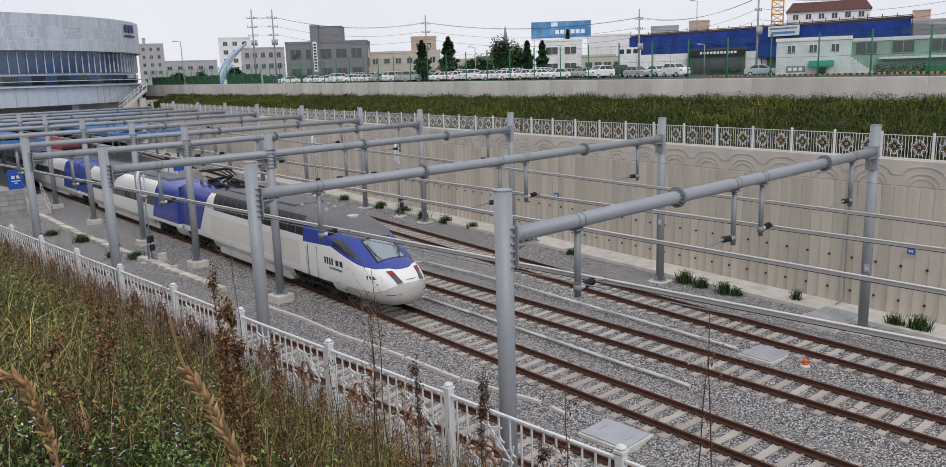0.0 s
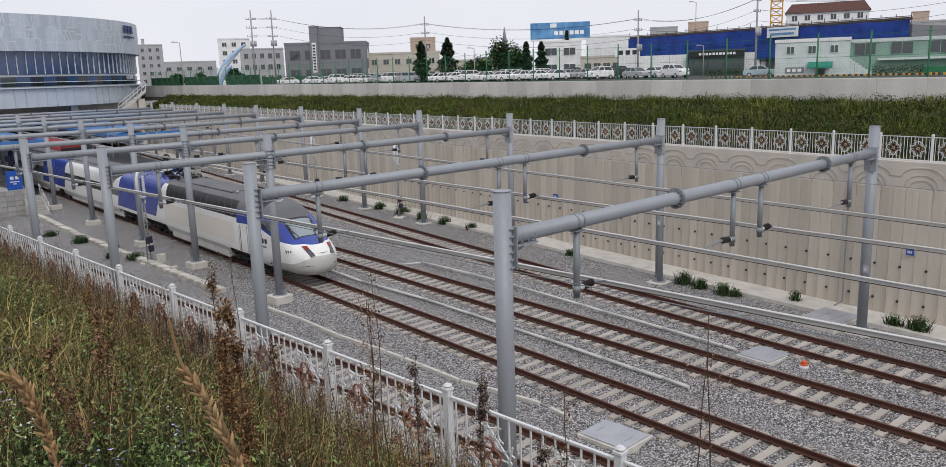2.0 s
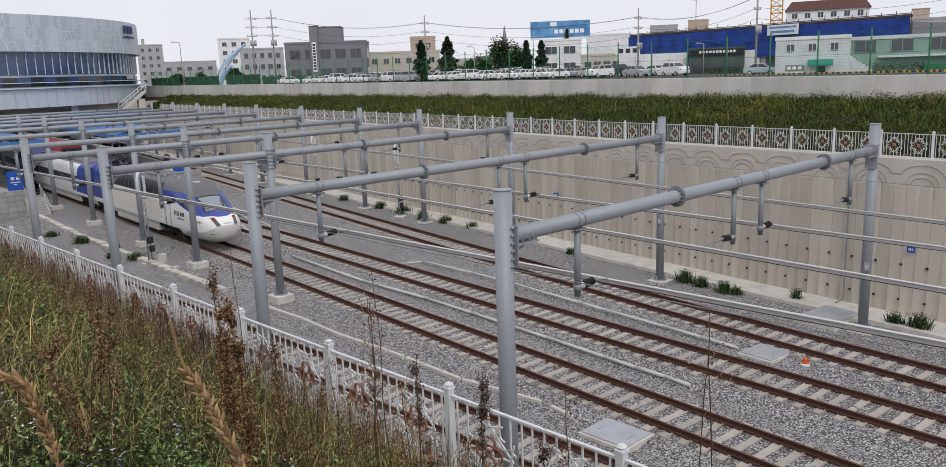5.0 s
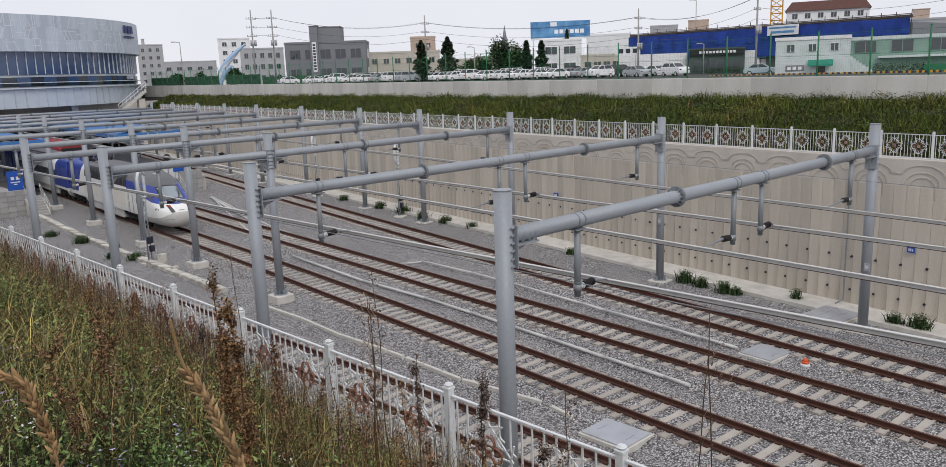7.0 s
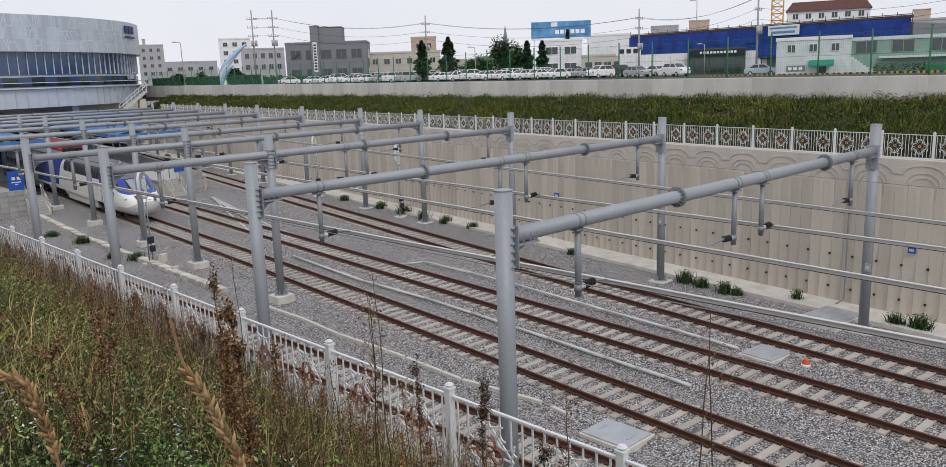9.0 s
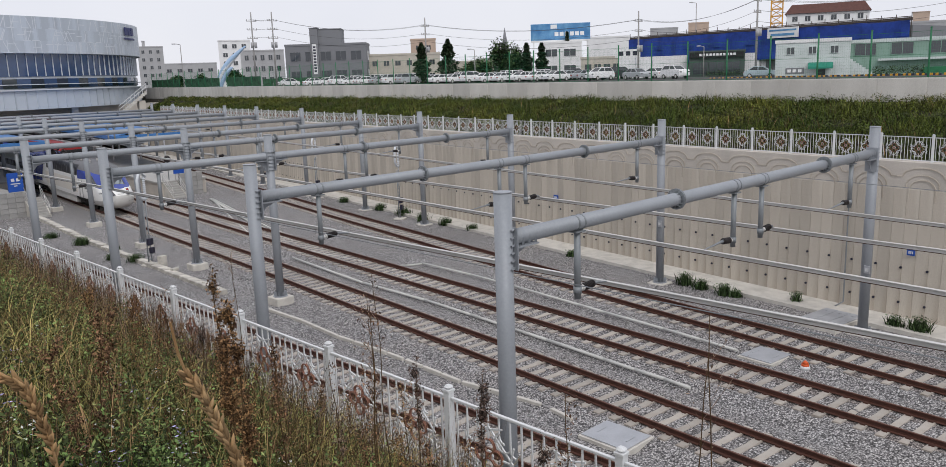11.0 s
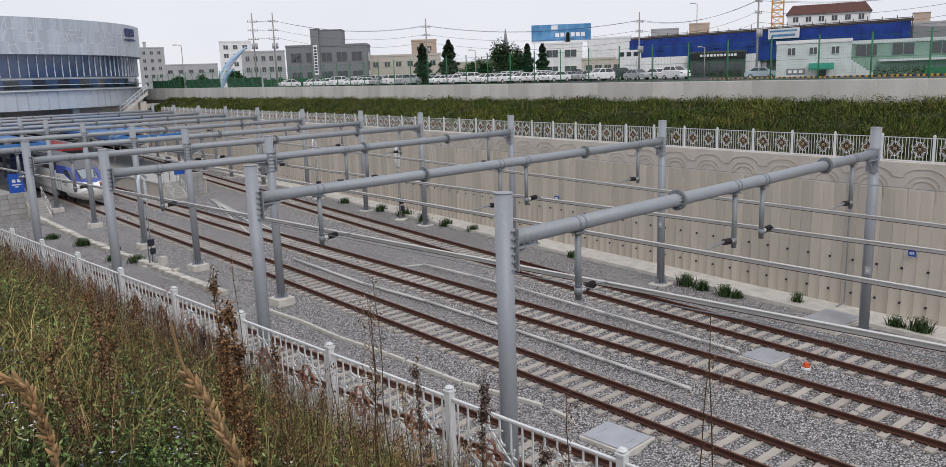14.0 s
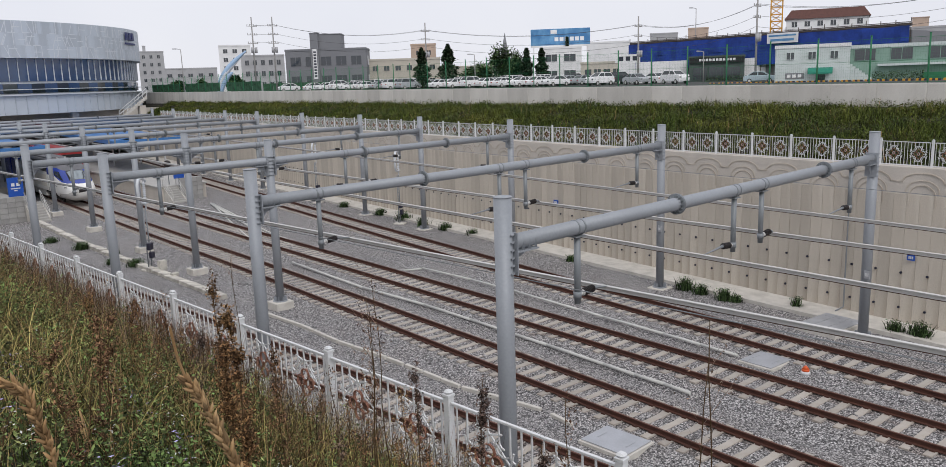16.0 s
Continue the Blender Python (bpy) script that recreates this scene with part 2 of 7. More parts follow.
# ---- plan lines: x at a given y ----
def t0_x(y): return 14.25 - 0.04 * (y - 20)
def t1_x(y): return 19.44 + 0.0797 * (y - 20) - 0.0011 * np.clip(y - 36, 0, 8) ** 2 - 0.018 * np.maximum(0, y - 44)
def t2_x(y): return 23.75 + 0.069 * (y - 20)
def t3_x(y): return 28.26 + 0.1628 * (y - 20) + 0.0012 * np.maximum(0, 26 - y) ** 2
def wall_x(y): return 34.6 + 0.145 * (y - 20)
def post_near_x(y): return 11.05 - 0.0157 * (y - 20)
def post_mid_x(y): return 18.0 + 0.055 * (y - 32)
def post_far_x(y): return 31.91 + 0.149 * (y - 20)
def fence_x(y): return 4.89 - 0.0253 * (y - 5.65)
def upper_x(y): return 44.94 + 0.1 * (y - 20)
def upper_z(y): return 8.94 + 0.0053 * (y - 12.8)


STREET_Z = 8.2


def street_z(y):
    """The car park rises gently towards the station."""
    return STREET_Z + 0.0055 * min(max(y - 12.8, 0), 150)


WALL_TOP = 5.95
GANTRY_Y = (11.0, 21.0, 32.4, 42.4, 51.2, 62.3, 73.4, 83.2, 93.2, 104.0, 115.0)


# ---- setting ----
def make_ground():
    ys = [-500, -100, -40] + [float(v) for v in range(-20, 151, 5)] + [300, 1500]
    verts, faces = [], []
    for y in ys:
        yy = min(max(y, -40), 160)
        fx, wx, ux = fence_x(yy), wall_x(yy), upper_x(yy)
        row = [(-1500, STREET_Z), (-6, STREET_Z), (-1.2, STREET_Z - 0.05), (0.4, STREET_Z - 0.25), (2.2, 7.0), (fx - 0.4, 5.75), (fx + 0.1, 5.72),
               (fx + 0.35, -0.45), (wx + 0.05, -0.45), (wx + 0.3, WALL_TOP - 0.3), (wx + 0.8, WALL_TOP - 0.6),
               (wx + 3.0, 6.45), (ux - 2.0, 7.45), (ux + 0.1, 7.75), (ux + 0.35, street_z(yy)), (1500, street_z(yy))]
        verts += [(x, y, z) for x, z in row]
    k = 16
    for i in range(len(ys) - 1):
        for j in range(k - 1):
            faces.append((i * k + j, i * k + j + 1, (i + 1) * k + j + 1, (i + 1) * k + j))
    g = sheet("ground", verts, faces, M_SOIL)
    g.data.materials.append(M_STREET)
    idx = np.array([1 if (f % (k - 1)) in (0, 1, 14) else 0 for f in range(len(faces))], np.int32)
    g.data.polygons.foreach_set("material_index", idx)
    return tagged(g, "weedy soil banks and asphalt street round the railway cutting", "ground", kind="structure")


make_ground()


def make_ballast():
    ys = np.arange(-12, 150, 0.4)
    n = 128
    rng = np.random.default_rng(3)
    verts = np.zeros((len(ys), n, 3))
    for i, y in enumerate(ys):
        x = np.linspace(fence_x(y) + 0.4, wall_x(y) - 1.75, n)
        z = np.full(n, -0.36)
        for fn in (t0_x, t1_x, t2_x, t3_x):
            d = np.abs(x - fn(y))
            z = np.maximum(z, -0.212 - np.clip(d - 1.35, 0, 2) * 0.2)
        verts[i, :, 0], verts[i, :, 1] = x, y
        verts[i, :, 2] = z + rng.normal(0, 0.012, n)
    idx = np.arange(len(ys) * n).reshape(len(ys), n)
    faces = np.stack([idx[:-1, :-1], idx[:-1, 1:], idx[1:, 1:], idx[1:, :-1]], -1).reshape(-1, 4)
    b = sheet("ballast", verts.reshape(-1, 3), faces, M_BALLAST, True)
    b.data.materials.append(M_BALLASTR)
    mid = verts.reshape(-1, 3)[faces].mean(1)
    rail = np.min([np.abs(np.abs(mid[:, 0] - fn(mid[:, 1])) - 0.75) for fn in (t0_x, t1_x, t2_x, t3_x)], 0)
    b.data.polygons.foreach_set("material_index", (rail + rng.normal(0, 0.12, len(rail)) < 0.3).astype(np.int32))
    tagged(b, "grey crushed granite ballast between the tracks", "ballast", kind="structure")


make_ballast()


def strip(bm, fn, y0, y1, x0, x1, z0, z1, step=5.0, mi=0):
    """A long block that follows a plan line, from fn(y)+x0 to fn(y)+x1."""
    n = max(1, int((y1 - y0) / step))
    rows = []
    for i in range(n + 1):
        y = y0 + (y1 - y0) * i / n
        rows.append([bm.verts.new((fn(y) + a, y, b)) for a, b in ((x0, z0), (x1, z0), (x1, z1), (x0, z1))])
    for a, b in zip(rows, rows[1:]):
        for j in range(4):
            bm.faces.new((a[j], a[(j + 1) % 4], b[(j + 1) % 4], b[j])).material_index = mi
    bm.faces.new(rows[0][::-1]), bm.faces.new(rows[-1])


def make_track(fn, y0, y1, label, near):
    tr = thing("railway_track", label, "railway track", group="railway tracks", kind="structure")
    prof = ((-0.07, -0.172), (0.07, -0.172), (0.07, -0.16), (0.012, -0.135), (0.012, -0.045), (0.036, -0.035), (0.036, -0.006), (0.028, 0), (-0.028, 0),
            (-0.036, -0.006), (-0.036, -0.035), (-0.012, -0.045), (-0.012, -0.135), (-0.07, -0.16))
    for side in (-0.7535, 0.7535):
        bm = bmesh.new()
        rings = [[bm.verts.new((fn(y) + side + a, y, b)) for a, b in prof] for y in [*range(y0, 28, 2), *range(34, 48, 2), y1]]
        for u, v in zip(rings, rings[1:]):
            for j in range(len(prof)):
                f = bm.faces.new((u[j], u[(j + 1) % len(prof)], v[(j + 1) % len(prof)], v[j]))
                f.material_index = 1 if j == 7 else 0
        part("rail", bm, [M_RUST, M_RAILTOP], tr)
    first, far = None, bmesh.new()
    y, rnd = y0 + 0.3, random.Random(5)
    while y < y1:
        turn = Matrix.Rotation(-math.atan(fn(y + 0.5) - fn(y - 0.5)), 4, "Z")
        m = Matrix.Translation((fn(y), y, -0.172)) @ turn @ Matrix.Rotation(rnd.uniform(-0.01, 0.01), 4, "Z")
        if near[0] < y < near[1]:
            if first is None:
                bm = bmesh.new()
                rows = []
                for x, zt in ((-1.2, 0.0), (-0.5, 0.0), (-0.3, -0.025), (0.3, -0.025), (0.5, 0.0), (1.2, 0.0)):
                    rows.append([bm.verts.new((x, a, b)) for a, b in ((-0.15, -0.2), (0.15, -0.2), (0.115, zt), (-0.115, zt))])
                for a, b in zip(rows, rows[1:]):
                    for j in range(4):
                        bm.faces.new((a[j], b[j], b[(j + 1) % 4], a[(j + 1) % 4]))
                bm.faces.new(rows[0]), bm.faces.new(rows[-1][::-1])
                for s in (-0.7535, 0.7535):
                    for d in (-0.11, 0.11):
                        box(bm, s + d - 0.035, s + d + 0.035, -0.07, 0.07, 0.0, 0.045, mi=1)
                first = part("sleeper", bm, [M_SLEEPER, M_RUST], tr, at=m)
            else:
                again(first, m)
        else:
            box(far, -1.2, 1.2, -0.12, 0.12, -0.2, 0.0, m=m)
        y += 0.6
    tagged(part("far_sleepers", far, M_SLEEPER, tr), kind="stuff")


make_track(t1_x, -10, 150, "rusty ballasted track with concrete sleepers that carries the train", (3, 75))
make_track(t2_x, -10, 150, "rusty ballasted track with concrete sleepers", (3, 75))
make_track(t3_x, -10, 150, "rusty ballasted track beside the retaining wall", (3, 75))
make_track(t0_x, -5, 70, "rusty siding track behind the white fence", (5, 45))


def make_far_wall():
    bm = bmesh.new()
    strip(bm, wall_x, -30, 160, 0.05, 0.55, -0.45, WALL_TOP)
    w = part("wall_east", bm, M_WALL2)
    tagged(w, "tall beige cast concrete retaining wall with arch reliefs", "retaining wall", kind="structure")
    bm = bmesh.new()
    strip(bm, wall_x, -30, 160, 0.55, 0.75, WALL_TOP - 0.2, WALL_TOP - 0.01)
    tagged(part("wall_coping", bm, M_WALL2), "concrete ledge on top of the retaining wall", "coping", kind="structure")
    bm = bmesh.new()
    strip(bm, wall_x, -30, 160, -1.35, 0.05, -0.5, -0.24)
    strip(bm, wall_x, -30, 160, -1.75, -1.45, -0.5, -0.2)
    strip(bm, wall_x, -30, 160, -1.46, -1.34, -0.5, -0.36)
    tagged(part("drain_channel", bm, M_KERB), "pale concrete drain and footing along the wall", "drain channel", kind="structure")
    turn = Matrix.Rotation(-math.atan(0.145), 4, "Z")
    sec = math.sqrt(1 + 0.145 ** 2)
    # vertical boards of the form-liner
    bm = bmesh.new()
    box(bm, 0.034, 0.06, -0.244, 0.244, 0.0, 5.35, 0.006)
    panel = None
    # arch relief over every second metre
    ab = bmesh.new()
    for wide, tall, low, leg, r in ((0.78, 0.36, 0.76, 0.0, 0.028), (0.62, 0.42, 0.42, 0.1, 0.024), (0.50, 0.42, 0.24, 0.4, 0.03)):
        pts = [(wide * math.cos(a), low + tall * math.sin(a)) for a in (math.pi * i / 14 for i in range(15))]
        pts = [(wide, low - leg)] + pts + [(-wide, low - leg)]
        for (a, b), (c, d) in zip(pts, pts[1:]):
            if (a, b) != (c, d):
                rod(ab, (0.04, a, b), (0.04, c, d), r, 4, caps=False)
    rod(ab, (0.04, 0.78, 0.76), (0.04, 1.0, 0.76), 0.028, 4)
    rod(ab, (0.04, -0.78, 0.76), (0.04, -1.0, 0.76), 0.028, 4)
    hb = bmesh.new()
    for a in range(8):
        t, u = a * math.pi / 4, (a + 1) * math.pi / 4
        hb.faces.new([hb.verts.new((-0.012, 0.05 * math.cos(q) * s, 0.05 * math.sin(q) * s)) for q, s in ((t, 1), (t, 0.2), (u, 0.2), (u, 1))])
    rod(hb, (-0.015, 0, 0), (0.03, 0, 0), 0.05, 8)
    arch = hole = None
    y = 2.0
    while y < 100:
        m = Matrix.Translation((wall_x(y), y, -0.45)) @ turn
        if panel is None:
            panel = part("panel", bm, M_WALL, w, at=m)
        else:
            again(panel, m)
        y += 0.5 / sec * 1.0
    y = 4.1
    while y < 96:
        m = Matrix.Translation((wall_x(y), y, 4.63)) @ turn
        if arch is None:
            arch = part("arch_relief", ab, M_WALL, w, at=m)
        else:
            again(arch, m)
        y += 2.0
    for z, off in ((1.77, 0.0), (0.35, 0.0)):
        y = 2.68
        while y < 75:
            m = Matrix.Translation((wall_x(y), y, z)) @ turn
            if hole is None:
                hole = part("weep_hole", hb, M_INK, w, at=m)
            else:
                again(hole, m)
            y += 1.0
    bm = bmesh.new()
    strip(bm, upper_x, -60, 146, 0.0, 0.3, 7.0, 7.2)
    n = 60
    rows = []
    for i in range(n + 1):
        y = -60 + 206 * i / n
        rows.append([bm.verts.new((upper_x(y) + a, y, b)) for a, b in ((0, 7.2), (0.3, 7.2), (0.3, upper_z(y)), (0, upper_z(y)))])
    for a, b in zip(rows, rows[1:]):
        for j in range(4):
            bm.faces.new((a[j], a[(j + 1) % 4], b[(j + 1) % 4], b[j]))
    u = part("wall_upper", bm, M_PARAPET)
    tagged(u, "pale concrete parapet wall above the weedy bank", "parapet wall", kind="structure")
    jb, joint = bmesh.new(), None
    box(jb, -0.02, 0.02, -1.22, 1.22, 0.0, 1.55, 0.01)
    y = -5.0
    while y < 140:
        m = Matrix.Translation((upper_x(y), y, upper_z(y) - 1.57)) @ Matrix.Rotation(-math.atan(0.1), 4, "Z")
        if joint is None:
            joint = part("panel", jb, M_PARAPET, u, at=m)
        else:
            again(joint, m)
        y += 2.48
    bm = bmesh.new()
    strip(bm, fence_x, -30, 120, -0.12, 0.16, -0.45, 5.7)
    tagged(part("wall_west", bm, M_WALL2), "concrete retaining wall under the white fence", "retaining wall", kind="structure")


make_far_wall()


def fence_panel(bm, bb):
    """Ornamental panel 2 m long in the local xz plane: hooked bars, scrolls and two brown rosettes."""
    box(bm, -0.96, 0.96, -0.016, 0.016, 0.955, 0.982, 0.004)
    box(bm, -0.96, 0.96, -0.016, 0.016, 0.06, 0.09, 0.004)
    r = 0.0105
    for cx in (-0.475, 0.475):
        for i in range(-3, 4):
            x, d = cx + i * 0.138, abs(i)
            if d == 3:
                rod(bm, (x, 0, 0.1), (x, 0, 0.95), r, 4)
                continue
            top, low = (0.80, 0.76, 0.66)[d], (0.24, 0.28, 0.38)[d]
            rod(bm, (x, 0, top), (x, 0, 0.95), r, 4)
            rod(bm, (x, 0, 0.1), (x, 0, low), r, 4)
            s = 1 if i > 0 else -1
            if d:
                arc(bm, (x + s * 0.065, 0, top), 0.065, r, math.pi if s > 0 else 0, math.pi * 1.5 if s > 0 else -math.pi * 0.5, 4)
                arc(bm, (x + s * 0.065, 0, low), 0.065, r, math.pi if s > 0 else 0, math.pi * 0.5, 4)
        for a in range(4):
            q = a * math.pi / 2
            c = (cx + 0.1 * math.cos(q), 0, 0.52 + 0.1 * math.sin(q))
            for o in (-0.008, 0.008):
                arc(bb, (c[0], o, c[2]), 0.074, 0.008, 0, 2 * math.pi, 12)
            if a == 0:
                arc(bm, (cx, 0, 0.52), 0.05, 0.011, 0, 2 * math.pi, 10)
            e = q + math.pi / 4
            arc(bm, (cx + 0.27 * math.cos(e), 0, 0.52 + 0.27 * math.sin(e)), 0.10, r, e + math.pi * 0.5, e + math.pi * 1.5, 6)
            rod(bm, (cx + 0.17 * math.cos(q), 0, 0.52 + 0.17 * math.sin(q)), (cx + 0.27 * math.cos(q), 0, 0.52 + 0.27 * math.sin(q)), r, 4)
            for e in (-1, 1):
                d0, d1 = q, q + e * math.pi / 4
                rod(bm, (cx + 0.30 * math.cos(d0), 0, 0.52 + 0.30 * math.sin(d0)), (cx + 0.215 * math.cos(d1), 0, 0.52 + 0.215 * math.sin(d1)), r, 4)
            for e in (-0.5, 0.5):
                rod(bm, (cx + 0.27 * math.cos(q), 0, 0.52 + 0.27 * math.sin(q)), (cx + 0.36 * math.cos(q + e), 0, 0.52 + 0.36 * math.sin(q + e)), r, 4)
    return bm


def make_fence(fn, k, y0, y1, z, label, thick, bay=2.0):
    f = thing("fence", label, "fence", kind="structure")
    turn = Matrix.Rotation(math.pi / 2 - math.atan(k), 4, "Z")
    pb = bmesh.new()
    box(pb, -thick, thick, -thick, thick, 0.0, 1.03, 0.006)
    box(pb, -thick * 1.18, thick * 1.18, -thick * 1.18, thick * 1.18, 1.03, 1.06, 0.004)
    box(pb, -thick * 1.08, thick * 1.08, -thick * 1.08, thick * 1.08, 1.06, 1.10, 0.022)
    box(pb, -thick * 1.3, thick * 1.3, -thick * 1.3, thick * 1.3, -0.02, 0.03)
    bm, bb = bmesh.new(), bmesh.new()
    fence_panel(bm, bb)
    post = panel = ros = None
    y, st = y0, bay / math.sqrt(1 + k * k)
    while y < y1:
        m = Matrix.Translation((fn(y), y, z)) @ turn
        mp = Matrix.Translation((fn(y + st / 2), y + st / 2, z)) @ turn @ Matrix.Diagonal((bay / 2.0, 1, 1, 1))
        if post is None:
            post = part("post", pb, M_WHITE, f, at=m)
            panel = part("panel", bm, M_WHITE, f, at=mp)
            ros = part("rosette", bb, M_BROWN, f, "brown ring ornaments", at=mp)
        else:
            again(post, m), again(panel, mp), again(ros, mp)
        y += st


make_fence(lambda y: wall_x(y) + 0.4, 0.145, 2.02, 120, WALL_TOP - 0.03, "white ornamental steel fence on the retaining wall", 0.040)
make_fence(fence_x, -0.0253, 1.53, 60, 5.68, "white ornamental steel fence below the weedy bank", 0.040, 2.05)


# ---- overhead line gantries ----
def line_a(y): return 14.61 - 0.027 * (y - 11.3)
def line_b(y): return 18.9 + 0.0775 * (y - 11.3)
def line_c(y): return 22.9 + 0.06 * (y - 11.3)
def line_d(y): return 26.86 + 0.152 * (y - 11.3)


LINES = ((line_a, -1.1, -10, 64), (line_b, 1.57, -10, 140), (line_c, -0.82, -10, 140), (line_d, 1.78, -10, 140))
BEAM_Z, POST_TOP = 6.53, 7.48


def make_post(g, x, y, sides):
    foot = 0.0 if y > 25 and x < 22 else -0.3
    bm = bmesh.new()
    rod(bm, (x, y, -0.3), (x, y, POST_TOP), 0.185, 20)
    rod(bm, (x, y, POST_TOP), (x, y, POST_TOP + 0.02), 0.195, 20)
    rod(bm, (x, y, foot - 0.02), (x, y, foot + 0.03), 0.34, 16)
    for i in range(8):
        a = i * math.pi / 4
        box(bm, 0.18, 0.3, -0.008, 0.008, foot + 0.02, foot + 0.22, m=Matrix.Translation((x, y, 0)) @ Matrix.Rotation(a, 4, "Z"))
    part("post", bm, M_GALV, g)
    bm = bmesh.new()
    box(bm, x - 0.45, x + 0.45, y - 0.45, y + 0.45, -0.75, foot, 0.03)
    part("footing", bm, M_KERB, g, "square concrete footing")
    for s in sides:
        bm = bmesh.new()
        for i in range(6):
            z = BEAM_Z + 0.18 - i * 0.16
            ring = [bm.verts.new((x + s * (0.0 + 0.225 * math.cos(q)), y + 0.225 * math.sin(q), z + h)) for h in (0.0, 0.025) for q in (math.pi * (k / 8 - 0.5) for k in range(9))]
            bm.faces.new(ring[:9]), bm.faces.new(ring[9:][::-1])
            for k in range(8):
                bm.faces.new((ring[k], ring[k + 1], ring[10 + k], ring[9 + k]))
        box(bm, x + s * 0.2 - 0.012, x + s * 0.2 + 0.012, y - 0.21, y + 0.21, BEAM_Z - 0.66, BEAM_Z + 0.22)
        x0, x1 = sorted((x + s * 0.2, x + s * 0.85))
        box(bm, x0, x1, y - 0.2, y + 0.2, BEAM_Z - 0.2, BEAM_Z - 0.17)
        vs = [bm.verts.new((x + s * a, y + o, BEAM_Z + b)) for o in (-0.012, 0.012) for a, b in ((0.2, -0.2), (0.8, -0.2), (0.42, -0.34), (0.28, -0.5), (0.2, -0.64))]
        bm.faces.new(vs[:5]), bm.faces.new(vs[5:][::-1])
        for j in range(5):
            bm.faces.new((vs[j], vs[(j + 1) % 5], vs[5 + (j + 1) % 5], vs[5 + j]))
        for d in (0.4, 0.6, 0.78):
            for o in (-1, 1):
                bm.faces.new([bm.verts.new((x + s * d, y + o * a, BEAM_Z + b)) for a, b in ((0.165, 0.04), (0.21, -0.17), (0.12, -0.17))])
        part("bracket", bm, M_GALV, g, "ribbed saddle bracket")


def make_gantry(i, y):
    far = post_far_x(y)
    mid = post_mid_x(y) if y > 30 else None
    g = thing("overhead_line_gantry", "grey galvanised tubular portal carrying overhead conductor rails", "gantry", group="overhead line gantries")
    near = post_near_x(y)
    make_post(g, near, y, (1,))
    make_post(g, far, y, (-1,))
    if mid:
        make_post(g, mid, y, (-1, 1))
    bm = bmesh.new()
    rod(bm, (near + 0.21, y, BEAM_Z), (far - 0.21, y, BEAM_Z), 0.165, 20)
    part("beam", bm, M_GALV, g)
    for fx in ((17.5, 26.3) if mid is None else (mid + (far - mid) * 0.33, mid + (far - mid) * 0.68)):
        bm = bmesh.new()
        for d in (-0.02, 0.02):
            rod(bm, (fx + d - 0.012, y, BEAM_Z), (fx + d + 0.012, y, BEAM_Z), 0.27, 20)
        for k in range(14):
            a = k * math.pi / 7
            for s in (-1, 1):
                c, q = math.cos(a), math.sin(a)
                bm.faces.new([bm.verts.new((fx + s * u, y + c * r, BEAM_Z + q * r)) for u, r in ((0.03, 0.165), (0.03, 0.26), (0.14, 0.168))])
        part("flange", bm, M_GALVD, g, "bolted ribbed flange joint")
    for fn, off, y0, y1 in LINES:
        if not y0 < y < y1:
            continue
        cx = fn(y)
        x = cx + off
        s = 1 if off < 0 else -1
        if x < near + 0.5 or x > far - 0.3:
            continue
        bm = bmesh.new()
        rod(bm, (x, y, 4.78), (x, y, BEAM_Z - 0.2), 0.075, 12)
        for d in (-0.1, 0.1):
            rod(bm, (x + d - 0.02, y, BEAM_Z), (x + d + 0.02, y, BEAM_Z), 0.178, 18)
        box(bm, x - 0.17, x + 0.17, y - 0.12, y + 0.12, BEAM_Z - 0.215, BEAM_Z - 0.185)
        rod(bm, (x, y, 4.9), (x, y, 5.06), 0.095, 12)
        part("drop_tube", bm, M_GALVD, g)
        z = 5.0
        bm = bmesh.new()
        prof = [(0.0, 0.06)]
        for k in range(8):
            prof += [(0.04 + k * 0.115, 0.06), (0.055 + k * 0.115, 0.092), (0.095 + k * 0.115, 0.09), (0.11 + k * 0.115, 0.06)]
        lathe(bm, (x + s * 0.2, y, z), (x + s * 0.58, y, z + 0.03), prof + [(1.0, 0.06)])
        part("insulator", bm, M_INSUL, g, "black ribbed insulator")
        bm = bmesh.new()
        lathe(bm, (x + s * 0.06, y, z - 0.02), (x + s * 0.2, y, z), [(0, 0.05), (0.6, 0.05), (0.7, 0.07), (1, 0.07)], 10)
        part("clamp", bm, M_ALU, g)
        bm = bmesh.new()
        tube(bm, [(x + s * 0.58, y, z + 0.03), (x + s * 0.72, y, z + 0.02), (cx, y, 4.955)], [0.05, 0.034, 0.014], 8)
        part("arm", bm, M_GALVD, g, "slim grey registration arm")


for i, y in enumerate(GANTRY_Y):
    make_gantry(i, y)


def make_lines():
    for fn, off, y0, y1 in LINES:
        t = thing("conductor_rail", "bright aluminium overhead conductor rail under the gantries", "conductor rail", group="conductor rails")
        bm = bmesh.new()
        strip(bm, fn, y0, y1, -0.05, 0.05, 4.945, 4.965)
        strip(bm, fn, y0, y1, -0.025, 0.025, 4.86, 4.945)
        part("bar", bm, M_ALU, t)
        bm = bmesh.new()
        strip(bm, fn, y0, y1, -0.007, 0.007, 4.835, 4.858)
        part("contact_wire", bm, M_RUST, t)
    for fn, dx, z in ((post_far_x, -0.35, 5.42), (post_near_x, 1.7, 5.3)):
        bm = bmesh.new()
        strip(bm, fn, -10, 118, dx - 0.009, dx + 0.009, z, z + 0.018)
        tagged(part("feeder_wire", bm, M_GALVD), "thin grey overhead feeder wire along the posts", "wire")


make_lines()


